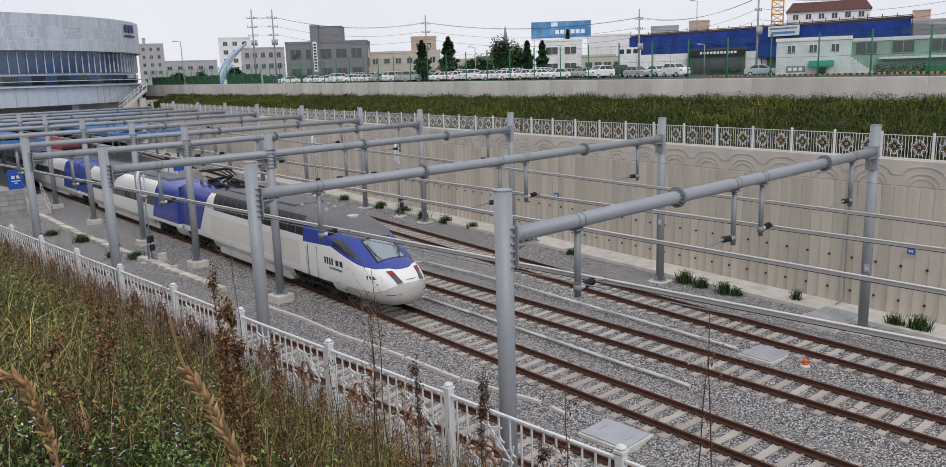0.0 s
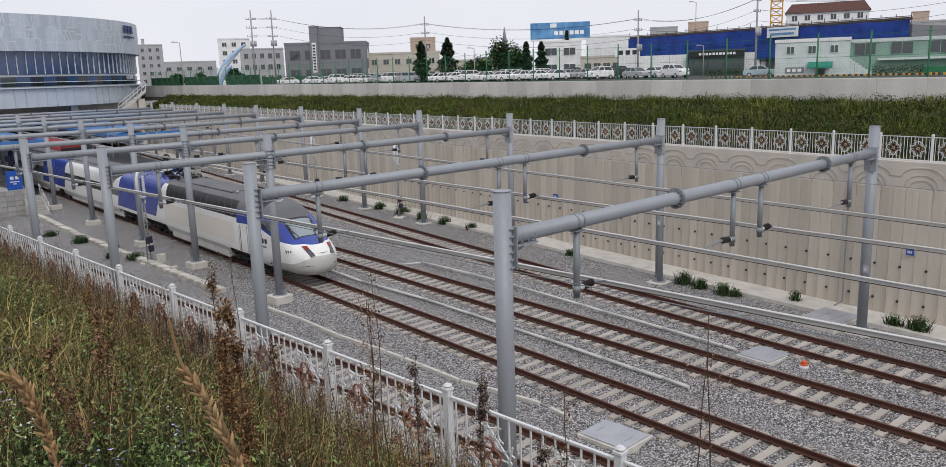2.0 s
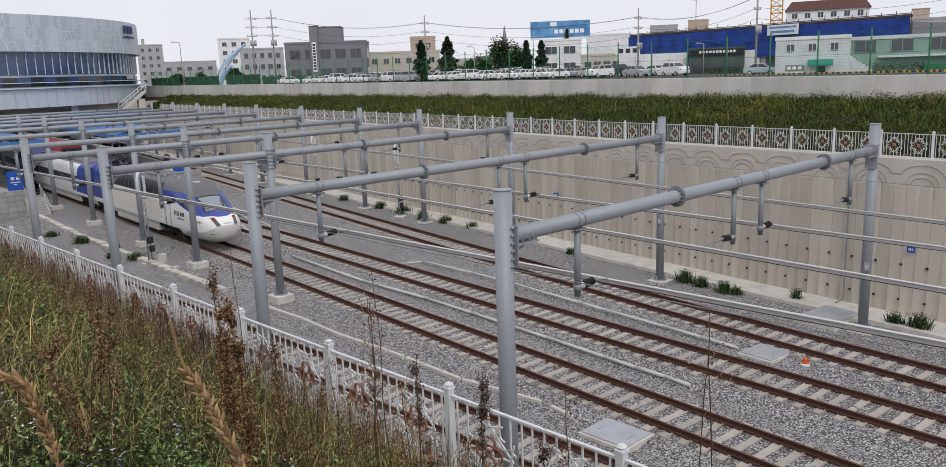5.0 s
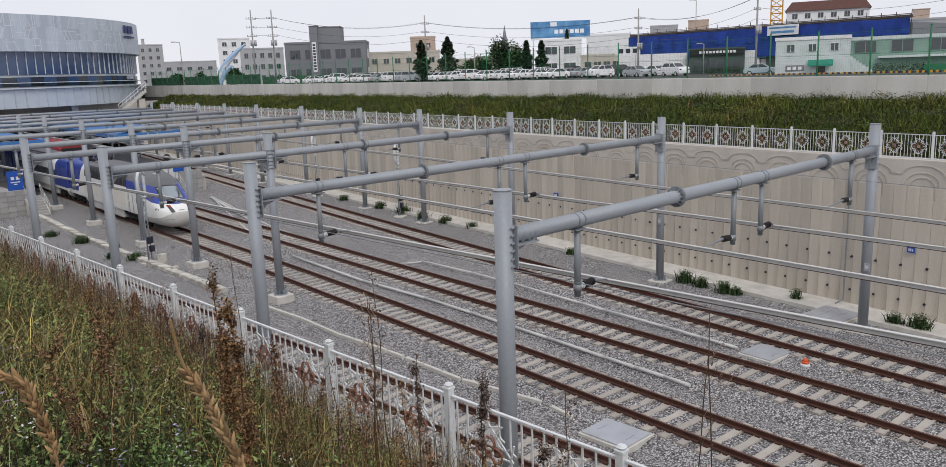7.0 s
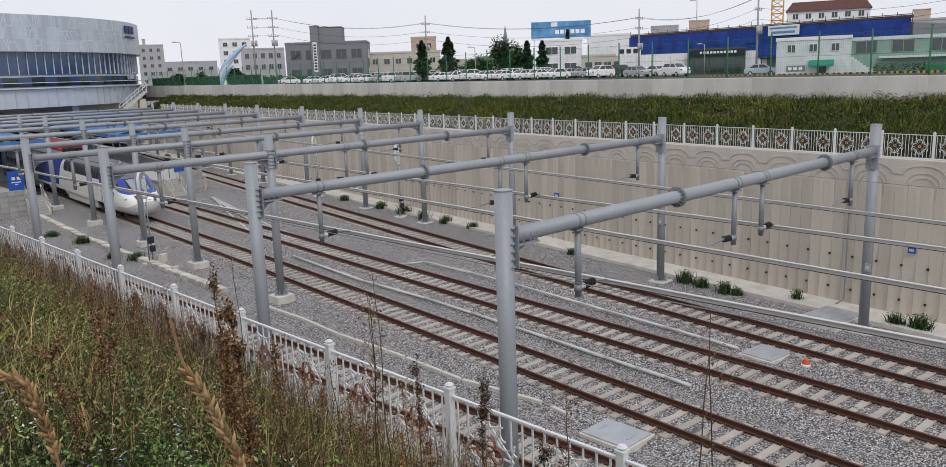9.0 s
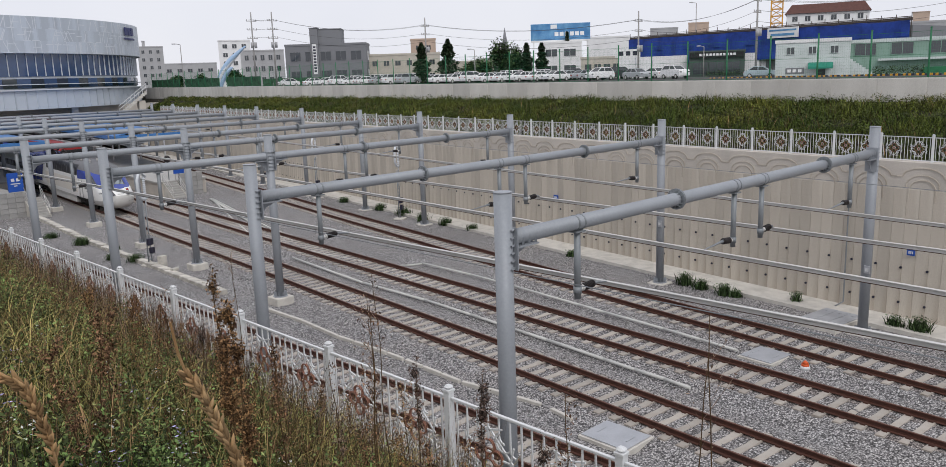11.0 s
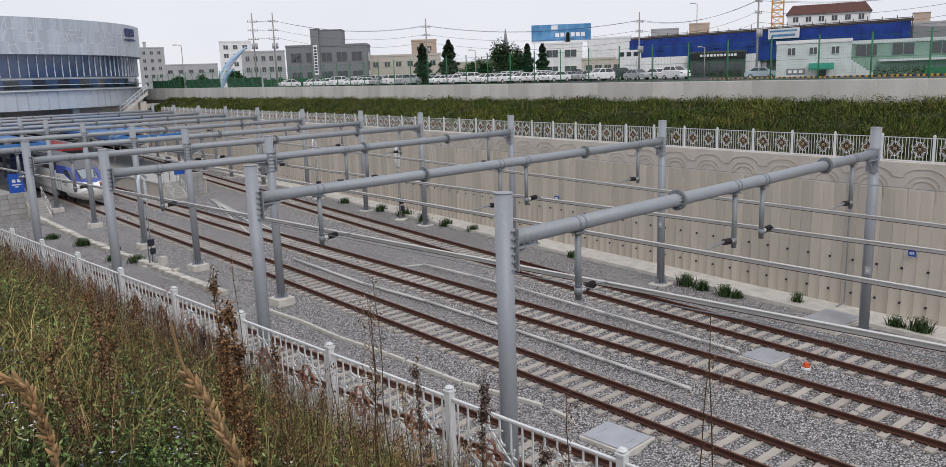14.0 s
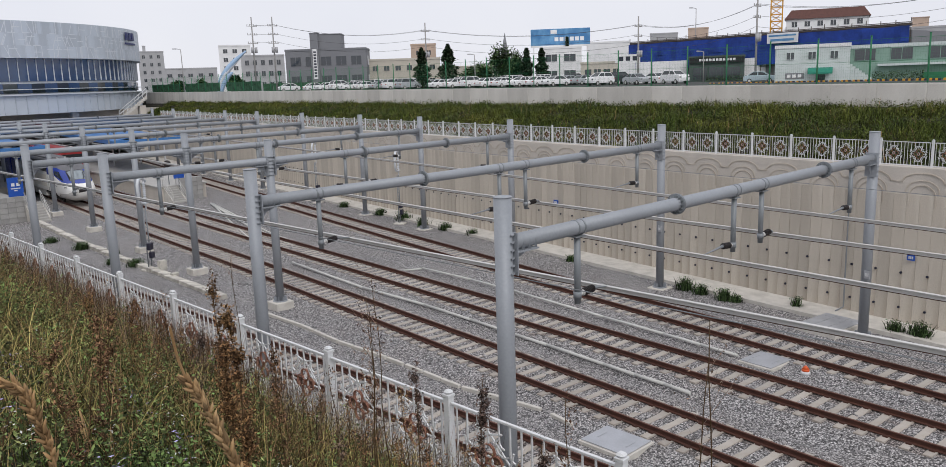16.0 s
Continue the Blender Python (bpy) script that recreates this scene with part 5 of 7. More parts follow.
def make_mint():
    a = building("house", "pale mint two storey house with a green awning", 96.0, 42.2, 8.2, 8, 12.75, -68, M_MINT, 3, 1, 0.9, 0.9, zr=(2.6, 3.9), roof=M_BWHITE)
    b = bmesh.new()
    rows = [[b.verts.new((-0.4 + i * 0.16, y, z + 0.03 * (i % 2))) for i in range(18)] for y, z in ((-0.02, 1.8), (-0.5, 1.62), (-0.9, 1.25), (-0.92, 1.05))]
    for u, v in zip(rows, rows[1:]):
        for i in range(17):
            b.faces.new((u[i], v[i], v[i + 1], u[i + 1]))
    part("awning", b, M_GREENA, a, "scalloped green awning")
    b = bmesh.new()
    box(b, 0.5, 1.5, -0.05, 0.05, 0, 1.3)
    part("door", b, M_PANE, a)
    b = bmesh.new()
    box(b, -2.9, -0.8, -0.06, 0.0, 0.55, 1.25)
    part("sign_board", b, M_LGREY, a)
    b = bmesh.new()
    for x in (-2.7, -2.1, -1.5):
        box(b, x, x + 0.4, -0.08, -0.06, 0.72, 1.08)
    part("lettering_bar", b, M_BWHITE, a)
    c = building("house", "mint green house with outdoor stair and wide windows", 100.6, 33.8, 12.5, 8, 12.45, -74, M_MINTD, 3, 1, 2.3, 1.4, zr=(2.2, 4.0), roof=M_MINT)
    for i in range(9):
        b = bmesh.new()
        box(b, -5.8 + i * 0.35, -5.46 + i * 0.35, -1.2, -0.1, 0, 2.3 - i * 0.25, 0.01)
        part("outdoor_step", b, M_MINT, c, "pale outdoor stair step")
    b = bmesh.new()
    box(b, -2.4, 5.4, -0.9, -0.1, 1.75, 2.0)
    part("balcony_slab", b, M_MINT, c)
    b = bmesh.new()
    box(b, 2.2, 5.6, -1.1, -0.15, 0.0, 0.9, 0.05)
    part("planter", b, M_GREEN, c, "green planter hedge")


make_mint()


def make_brownroof():
    h = building("hotel", "white hotel with a brown tiled mansard roof", 211.8, 89.7, 19.5, 12, 23.2, -67, M_BWHITE, 6, 2, 1.4, 1.4, zr=(9.5, 14.6))
    b = bmesh.new()
    for x0, x1, z0, z1, i0 in ((-10.2, 10.2, 14.6, 17.0, 1.6),):
        lo = [b.verts.new((x, y, z0)) for x, y in ((x0, -0.5), (x1, -0.5), (x1, 12.5), (x0, 12.5))]
        hi = [b.verts.new((x, y, z1)) for x, y in ((x0 + i0, 1.5), (x1 - i0, 1.5), (x1 - i0, 10.5), (x0 + i0, 10.5))]
        for j in range(4):
            b.faces.new((lo[j], lo[(j + 1) % 4], hi[(j + 1) % 4], hi[j]))
        b.faces.new(hi), b.faces.new(lo[::-1])
    part("mansard_roof", b, M_TILE, h, "brown tiled mansard roof")


make_brownroof()


def make_crane():
    c = thing("tower_crane_mast", "yellow lattice tower crane mast", "crane", pose(233.7, 113.9, STREET_Z, 0, 0, -64))
    b = bmesh.new()
    for x in (-1.6, 1.6):
        for y in (-1.6, 1.6):
            rod(b, (x, y, 0), (x, y, 32), 0.18, 6)
    part("chord", b, M_YEL, c)
    b = bmesh.new()
    for i in range(16):
        z = i * 2.0
        for (x0, y0), (x1, y1) in (((-1.6, -1.6), (1.6, -1.6)), ((1.6, -1.6), (1.6, 1.6)), ((1.6, 1.6), (-1.6, 1.6)), ((-1.6, 1.6), (-1.6, -1.6))):
            rod(b, (x0, y0, z), (x1, y1, z + 2), 0.11, 5)
            rod(b, (x0, y0, z), (x1, y1, z), 0.1, 5)
    part("bracing", b, M_YEL, c)
    s = thing("church_steeple", "grey church steeple on the skyline", "steeple", pose(215.6, 208.6, STREET_Z))
    b = bmesh.new()
    box(b, -2.2, 2.2, -2.2, 2.2, 0, 7.5, 0.05)
    part("tower", b, M_MGREY, s)
    b = bmesh.new()
    rod(b, (0, 0, 7.5), (0, 0, 18.5), 2.0, 8, 0.08)
    part("spire", b, M_LGREY, s)


make_crane()


# ---- station building over the tracks ----
def make_station():
    cx, cy, a, bb = 21.5, 151.0, 36.0, 30.0
    st = thing("station_building", "oval station hall with pearl panels and blue glass band", "station building", pose(cx, cy, 0.32))

    def pt(q, k=1.0):
        return Vector((a * k * math.cos(q), bb * k * math.sin(q), 0))

    def ringwall(name, z0, z1, material, k, q0, q1, n, label="", lip=0.0):
        b = bmesh.new()
        rows = []
        for i in range(n + 1):
            q = q0 + (q1 - q0) * i / n
            p, r = pt(q, k), pt(q, k - 0.02)
            rows.append([b.verts.new((p.x, p.y, z0)), b.verts.new((p.x * (1 - lip), p.y * (1 - lip), z1)), b.verts.new((r.x, r.y, z1)), b.verts.new((r.x, r.y, z0))])
        for u, v in zip(rows, rows[1:]):
            for j in range(4):
                b.faces.new((u[j], v[j], v[(j + 1) % 4], u[(j + 1) % 4]))
        return part(name, b, material, st, label, smooth=False)

    Q0, Q1 = -math.pi, math.pi * 0.15
    ringwall("glass_band", 11.4, 14.7, M_BGLASS, 0.975, Q0, Q1, 90, "blue curtain wall glass")
    ringwall("upper_wall", 14.5, 19.5, M_PANEL, 0.995, Q0, Q1, 90, "pearl panel drum")
    ringwall("window_storey", 9.5, 11.45, M_PANEL2, 0.97, Q0, Q1, 90)
    ringwall("deck_edge", 6.9, 9.5, M_PANEL, 0.985, Q0, Q1, 90, "concrete deck edge")
    b = bmesh.new()
    vs = [b.verts.new((*pt(Q0 + 2 * math.pi * i / 90, 0.99).xy, 19.4)) for i in range(90)]
    b.faces.new(vs)
    us = [b.verts.new((*pt(Q0 + 2 * math.pi * i / 90, 0.97).xy, 6.95)) for i in range(90)]
    b.faces.new(us[::-1])
    part("roof", b, M_MGREY, st)
    rnd = random.Random(9)
    # cladding panels, mullions and storey windows along the front
    pb, mb, wb, panes, sb = bmesh.new(), bmesh.new(), bmesh.new(), bmesh.new(), bmesh.new()
    box(pb, -0.06, 0.04, -0.40, 0.40, 0, 1.648, 0.003)
    box(mb, -0.14, 0.06, -0.026, 0.026, 0, 3.1)
    box(wb, -0.05, 0.12, -0.94, 0.94, 0, 1.3)
    box(sb, 0.0, 0.05, -0.045, 0.045, 0, 1.64)
    pan = mul = win = sp = reflect_win = None
    n = 100
    for i in range(n):
        q = math.radians(-95) + math.radians(107) * i / (n - 1)
        tang = Vector((-a * math.sin(q), bb * math.cos(q), 0)).normalized()
        out_d = Vector((tang.y, -tang.x, 0))
        rot = Matrix((( out_d.x, tang.x, 0), (out_d.y, tang.y, 0), (0, 0, 1))).to_4x4()
        for j in range(3):
            p = pt(q, 0.997)
            m = Matrix.Translation((p.x, p.y, 14.55 + j * 1.65)) @ rot
            if pan is None:
                pan = part("panel", pb, M_PANEL, st, at=m)
            else:
                again(pan, m)
            if rnd.random() < 0.55:
                lean = rnd.choice((0, 0, 0, 0.42, -0.42))
                m2 = m @ Matrix.Translation((0, rnd.choice((-0.5, 0.5, 0.0)), 0)) @ Matrix.Rotation(lean, 4, "X")
                if sp is None:
                    sp = part("pale_strip", sb, M_PANEL2, st, "pale decorative strip", at=m2)
                else:
                    again(sp, m2)
            if rnd.random() < 0.4:
                m2 = m @ Matrix.Translation((0.004, 0, rnd.choice((0.05, 0.8, 1.2)))) @ Matrix.Rotation(math.pi / 2, 4, "X") @ Matrix.Translation((0, 0, -0.55)) @ Matrix.Diagonal((1, 1, 0.67, 1))
                if sp is None:
                    sp = part("pale_strip", sb, M_PANEL2, st, "pale decorative strip", at=m2)
                else:
                    again(sp, m2)
        if i % 2 == 0:
            p = pt(q, 0.978)
            m = Matrix.Translation((p.x, p.y, 11.45)) @ rot
            if mul is None:
                mul = part("mullion", mb, M_PANEL2, st, at=m)
            else:
                again(mul, m)
        if i % 3 == 0:
            p = pt(q, 0.972)
            m = Matrix.Translation((p.x, p.y, 9.8)) @ rot
            if win is None:
                win = part("window", wb, M_PANE, st, at=m)
            elif i % 6 == 3 and reflect_win is None:
                # Every second window: bluer glass colour stands for light reflected in the panes.
                b2 = bmesh.new()
                box(b2, -0.05, 0.12, -0.98, 0.98, 0, 1.3)
                reflect_win = part("window", b2, M_BGLASS, st, "window in bluer glass put in for reflected light", at=m)
            else:
                again(reflect_win if i % 6 == 3 else win, m)
    # name sign as plain bars
    b = bmesh.new()
    for i, (w, z0, z1) in enumerate(((1.15, 17.7, 18.9), (1.15, 17.7, 18.9), (1.15, 17.7, 18.9))):
        q = math.radians(-37 + i * 2.4)
        p = pt(q, 1.004)
        tang = Vector((-a * math.sin(q), bb * math.cos(q), 0)).normalized()
        rot = Matrix(((tang.y, tang.x, 0), (-tang.x, tang.y, 0), (0, 0, 1))).to_4x4()
        box(b, 0, 0.1, -0.5, 0.5, z0, z1, m=Matrix.Translation(p) @ rot)
        box(b, 0, 0.1, -0.8, 0.8, 17.0, 17.3, m=Matrix.Translation(p) @ rot)
    part("lettering_bar", b, M_NAVY, st, "plain dark blue bars for the name")
    # upright ribs on the deck edge
    rb, rib = bmesh.new(), None
    box(rb, 0.0, 0.07, -0.06, 0.06, 7.0, 9.45)
    for i in range(44):
        q = math.radians(-95) + math.radians(107) * i / 43
        p = pt(q, 0.985)
        tang = Vector((-a * math.sin(q), bb * math.cos(q), 0)).normalized()
        m = Matrix.Translation(p) @ Matrix(((tang.y, tang.x, 0), (-tang.x, tang.y, 0), (0, 0, 1))).to_4x4()
        if rib is None:
            rib = part("rib", rb, M_PANEL, st, at=m)
        else:
            again(rib, m)
    ringwall("handrail", 10.28, 10.36, M_PANEL2, 0.999, math.radians(-95), math.radians(12), 60, "pale handrail on the deck")
    ringwall("toe_rail", 9.5, 9.66, M_PANEL2, 0.999, math.radians(-95), math.radians(12), 60)
    # columns under the deck
    for x in (-22, -12, -3, 7.5, 18, 28):
        b = bmesh.new()
        box(b, x - 0.5, x + 0.5, -24, -23, -0.75, 7.4, 0.05)
        part("column", b, M_WALL2, st)
    b = bmesh.new()
    box(b, -16, 34, -19, -18.6, 4.9, 6.95)
    part("lintel", b, M_WALL2, st, "concrete beam under the deck")
    b = bmesh.new()
    box(b, -34, 34, 8, 9, -0.75, 6.9)
    part("end_wall", b, M_MGREY, st, "wall in the depth under the deck")
    # ramp stair down the bank beside the deck
    s2 = thing("bank_stair", "white railed stair down the grassy bank", "stair", pose(46.4, 128.6, 6.0, 0, 0, -20))
    for i in range(14):
        b = bmesh.new()
        box(b, i * 0.3, i * 0.3 + 0.32, -0.8, 0.8, i * 0.24 - 0.5, i * 0.24 + 0.05)
        part("step", b, M_KERB, s2)
    for y in (-0.8, 0.8):
        b = bmesh.new()
        for h in (0.5, 1.0):
            rod(b, (0, y, h), (4.2, y, 3.3 + h), 0.04, 6)
        for i in range(8):
            rod(b, (i * 0.6, y, i * 0.48 - 0.2), (i * 0.6, y, i * 0.48 + 1.0), 0.03, 6)
        part("handrail", b, M_WHITE, s2, "white handrail")


make_station()


# ---- car park: green fence, cars, poles and cables ----
def make_green_fence():
    f = thing("mesh_fence", "tall green wire mesh fence along the car park", "fence", kind="structure")
    pb, nb = bmesh.new(), bmesh.new()
    rod(pb, (0, 0, -0.8), (0, 0, 2.45), 0.045, 8)
    rod(pb, (0, 0, 2.45), (0, 0, 2.5), 0.055, 8)
    for i in range(14):
        rod(nb, (0, 0, 0.02 + i * 0.17), (0, 2.95, 0.02 + i * 0.17), 0.0022, 3, caps=False)
    for i in range(24):
        rod(nb, (0, 0.06 + i * 0.125, 0.02), (0, 0.06 + i * 0.125, 2.25), 0.0022, 3, caps=False)
    for z in (0.05, 1.15, 2.3):
        rod(nb, (0, 0, z), (0, 2.95, z), 0.012, 4, caps=False)
    post = net = None
    y = 5.0
    while y < 144:
        m = Matrix.Translation((upper_x(y) + 0.75, y, upper_z(y))) @ Matrix.Rotation(-math.atan(0.1), 4, "Z")
        if post is None:
            post, net = part("post", pb, M_GREEN, f, at=m), part("mesh_panel", nb, M_GREEN, f, at=m)
        else:
            again(post, m), again(net, m)
        y += 2.95


make_green_fence()

M_SCREEN = mat("green_screen_fabric", (0.04, 0.115, 0.06), 0.8, var=0.4, scale=1.6, fine=9, bump=0.2, second=(0.016, 0.04, 0.02), per="object")


def make_screens():
    """Green fabric on the lower half of the mesh fence, and a green panel fence before the office block."""
    t = thing("fence_screen", "green fabric screen on the car park fence", "fence screen")
    b = bmesh.new()
    n = 12
    front = [[b.verts.new((0.05 + 0.03 * math.sin(i * 1.9 + j), 0.06 + 2.83 * i / n, z - 0.06 * math.sin(math.pi * i / n) * (j == 1))) for i in range(n + 1)] for j, z in enumerate((0.03, 1.35))]
    rear = [[b.verts.new(v.co + Vector((0.012, 0, 0))) for v in r] for r in front]
    for i in range(n):
        b.faces.new((front[0][i], front[0][i + 1], front[1][i + 1], front[1][i])), b.faces.new((rear[0][i + 1], rear[0][i], rear[1][i], rear[1][i + 1]))
    first = None
    for i in range(31, 47):
        y = 5.0 + 2.95 * i
        m = Matrix.Translation((upper_x(y) + 0.75, y, upper_z(y))) @ Matrix.Rotation(-math.atan(0.1), 4, "Z")
        if first is None:
            first = part("panel", b, M_SCREEN, t, at=m)
        elif i not in (35, 41):
            again(first, m)
    h = thing("panel_fence", "green panel fence before the grey office block", "fence", pose(90.9, 137.6, STREET_Z, 0, 0, -41))
    b = bmesh.new()
    box(b, -0.98, 0.98, -0.03, 0.03, 0.05, 2.4, 0.02)
    first = part("panel", b, M_SCREEN, h, at=pose(-11, -4, 0))
    for i in range(1, 12):
        again(first, pose(-11 + i * 2.0, -4, 0))


make_screens()

CARPAINT = {"white": (0.86, 0.86, 0.86), "silver": (0.42, 0.44, 0.46), "dark": (0.04, 0.045, 0.05), "pale blue": (0.42, 0.52, 0.56)}
CARMAT = {k: mat(k.replace(" ", "_") + "_car_paint", v, 0.3, 0.0, 0.03, 1, 10, 0, spec=0.6) for k, v in CARPAINT.items()}


def make_car(colour, tall, m):
    c = thing("car", colour + (" sport utility car parked in the car park" if tall else " sedan car parked in the car park"), "car", m, group="parked cars")
    up = 0.2 if tall else 0.0
    low = [(-2.25, 0.35), (-2.3, 0.75), (-2.15, 0.95 + up), (-1.3, 1.02 + up), (1.6 if not tall else 2.0, 1.02 + up), (2.2, 0.95 + up), (2.28, 0.6), (2.2, 0.32)]
    cab = [(-1.25, 1.02 + up), (-0.45, 1.43 + up * 1.3), (0.9 if not tall else 1.6, 1.45 + up * 1.3), (1.65 if not tall else 2.0, 1.02 + up)]
    for prof, name, mm, w, tw in ((low, "body", CARMAT[colour], 0.9, 0.88), (cab, "glasshouse", M_CARGLASS, 0.8, 0.62)):
        b = bmesh.new()
        ls = [b.verts.new((x, -(w if z < 1.1 + up else tw), z)) for x, z in prof]
        rs = [b.verts.new((x, (w if z < 1.1 + up else tw), z)) for x, z in prof]
        b.faces.new(ls[::-1]), b.faces.new(rs)
        for j in range(len(prof)):
            k = (j + 1) % len(prof)
            b.faces.new((ls[j], ls[k], rs[k], rs[j]))
        bmesh.ops.recalc_face_normals(b, faces=b.faces[:])
        bmesh.ops.bevel(b, geom=b.edges[:], offset=0.05, segments=1, affect="EDGES")
        part(name, b, mm, c)
    b = bmesh.new()
    zr = 1.43 + up * 1.3
    box(b, -0.5, 0.95 if not tall else 1.62, -0.64, 0.64, zr - 0.03, zr + 0.06, 0.03)
    part("roof_panel", b, CARMAT[colour], c)
    for (x0, z0), (x1, z1) in ((cab[0], cab[1]), ((0.25, 1.02 + up), (0.25, zr)), (cab[3], cab[2])):
        for side in (-1, 1):
            b = bmesh.new()
            rod(b, (x0, side * 0.8, z0), (x1, side * 0.63, z1), 0.05, 6)
            part("pillar", b, CARMAT[colour], c)
    for x, mm, name in ((-2.27, M_LAMP, "headlight"), (2.24, M_LENS, "tail_light")):
        for side in (-1, 1):
            b = bmesh.new()
            box(b, x - 0.05, x + 0.05, side * 0.7 - 0.16, side * 0.7 + 0.16, 0.68 + up * 0.6, 0.82 + up * 0.6, 0.02)
            part(name, b, mm, c)
    for x in (-1.4, 1.4):
        for s in (-1, 1):
            b = bmesh.new()
            rod(b, (x, s * 0.72, 0.32), (x, s * 0.92, 0.32), 0.32, 16)
            w = part("wheel", b, M_INSUL, c)
            b = bmesh.new()
            rod(b, (x, s * 0.92, 0.32), (x, s * 0.935, 0.32), 0.2, 12)
            part("hubcap", b, M_ALU, w)
    for o in c.children_recursive:
        o.data.transform(Matrix.Diagonal((0.93, 1.0, 1.06, 1.0)))
    return c


def make_cars():
    rnd = random.Random(12)
    made = {}
    for row, (x0, y0, y1, st) in enumerate(((97.5, 62.0, 138, 5.0), (104.5, 69.0, 136, 5.1), (111.0, 73.0, 128, 5.2))):
        y = y0
        while y < y1:
            x = x0 - 0.22 * (y - 63) + rnd.uniform(-0.4, 0.4)
            colour = rnd.choice(("white", "white", "white", "silver", "dark"))
            tall = rnd.random() < 0.35 or (row == 0 and y == y0)
            side_by_side = y > 72
            m = Matrix.Translation((x, y, street_z(y))) @ Matrix.Rotation(radians((-6 if side_by_side else 72) + rnd.choice((0, 180)) + rnd.uniform(-4, 4)), 4, "Z")
            if row == 0 and y == y0:
                colour = "white"
            if (colour, tall) in made:
                copy_thing(made[colour, tall], m)
            else:
                made[colour, tall] = make_car(colour, tall, m)
            y += (2.75 if side_by_side else st) + rnd.uniform(0, 0.6) + (4 if rnd.random() < 0.12 else 0)
    make_car("pale blue", False, Matrix.Translation((104.5, 53.0, STREET_Z)) @ Matrix.Rotation(radians(115), 4, "Z"))
    # striped wheel stops
    first = None
    for i in range(26):
        y = 21.0 + i * 1.35
        m = Matrix.Translation((93.0 + 0.1 * (y - 30), y, STREET_Z)) @ Matrix.Rotation(radians(84), 4, "Z")
        if first is None:
            first = thing("wheel_stop", "yellow and black striped concrete wheel stop", "wheel stop", m, group="wheel stops")
            for k in range(4):
                b = bmesh.new()
                box(b, -0.55 + k * 0.28, -0.27 + k * 0.28, -0.12, 0.12, 0, 0.32, 0.02)
                part("stripe", b, M_YEL if k % 2 else M_INK, first)
        else:
            copy_thing(first, m)


make_cars()


def make_pole(x, y, ztop, arms, label="grey concrete utility pole with crossarms"):
    p = thing("utility_pole", label, "utility pole", pose(x, y, STREET_Z), group="utility poles")
    b = bmesh.new()
    rod(b, (0, 0, 0), (0, 0, ztop - STREET_Z), 0.17, 10, 0.1)
    part("shaft", b, M_POLE, p)
    for k in range(arms):
        b = bmesh.new()
        z = ztop - STREET_Z - 1.6 - k * 1.5
        box(b, -1.0, 1.0, -0.05, 0.05, z, z + 0.1)
        for u in (-0.9, -0.4, 0.4, 0.9):
            rod(b, (u, 0, z + 0.1), (u, 0, z + 0.38), 0.05, 6)
        part("crossarm", b, M_POLE, p)
    if arms > 1:
        b = bmesh.new()
        for u in (-0.35, 0.35):
            rod(b, (u, -0.25, ztop - STREET_Z - 6.2), (u, -0.25, ztop - STREET_Z - 5.2), 0.24, 10)
        part("transformer", b, M_MGREY, p, "grey pole transformer")


POLES = ((71.9, 131.6, 22.1, 3), (75.0, 129.9, 22.1, 3), (97.2, 114.2, 20.5, 2), (106.7, 74.3, 18.8, 2), (105.0, 53.9, 20.0, 2), (112.0, 26.0, 20.5, 2))
for x, y, z, a in POLES:
    make_pole(x, y, z, a)


def make_cable(p, q, sag):
    b = bmesh.new()
    pts = [Vector(p).lerp(Vector(q), i / 16) - Vector((0, 0, sag * 4 * (i / 16) * (1 - i / 16))) for i in range(17)]
    tube(b, pts, 0.022, 5)
    tagged(part("overhead_cable", b, M_CABLE), "thin dark sagging power cable between poles", "cable", "power cables")


for (x0, y0, z0, _), (x1, y1, z1, _) in zip(POLES, POLES[1:]):
    for dz, o in ((-1.3, 0.5), (-1.3, -0.5), (-2.8, 0.0), (-4.2, 0.3)):
        make_cable((x0 + o, y0 + o, z0 + dz), (x1 + o, y1 + o, z1 + dz), 1.4 if abs(y0 - y1) > 5 else 0.2)


def make_lamp(x, y, ztop, reach):
    p = thing("street_lamp", "slim grey street lamp with a short arm", "street lamp", pose(x, y, STREET_Z, 0, 0, -30), group="street lamps")
    b = bmesh.new()
    rod(b, (0, 0, 0), (0, 0, ztop - STREET_Z), 0.09, 8, 0.06)
    part("pole", b, M_POLE, p)
    b = bmesh.new()
    rod(b, (0, 0, ztop - STREET_Z), (-reach, 0, ztop - STREET_Z + 0.15), 0.05, 6)
    box(b, -reach - 0.5, -reach + 0.1, -0.12, 0.12, ztop - STREET_Z + 0.05, ztop - STREET_Z + 0.2, 0.02)
    part("head", b, M_MGREY, p)


make_lamp(56.9, 127.9, 16.3, 0.8)
make_lamp(128.5, 77.4, 21.0, 0.8)
make_lamp(93.0, 97.0, 14.0, 0.7)
make_lamp(112.0, 66.0, 13.0, 0.7)


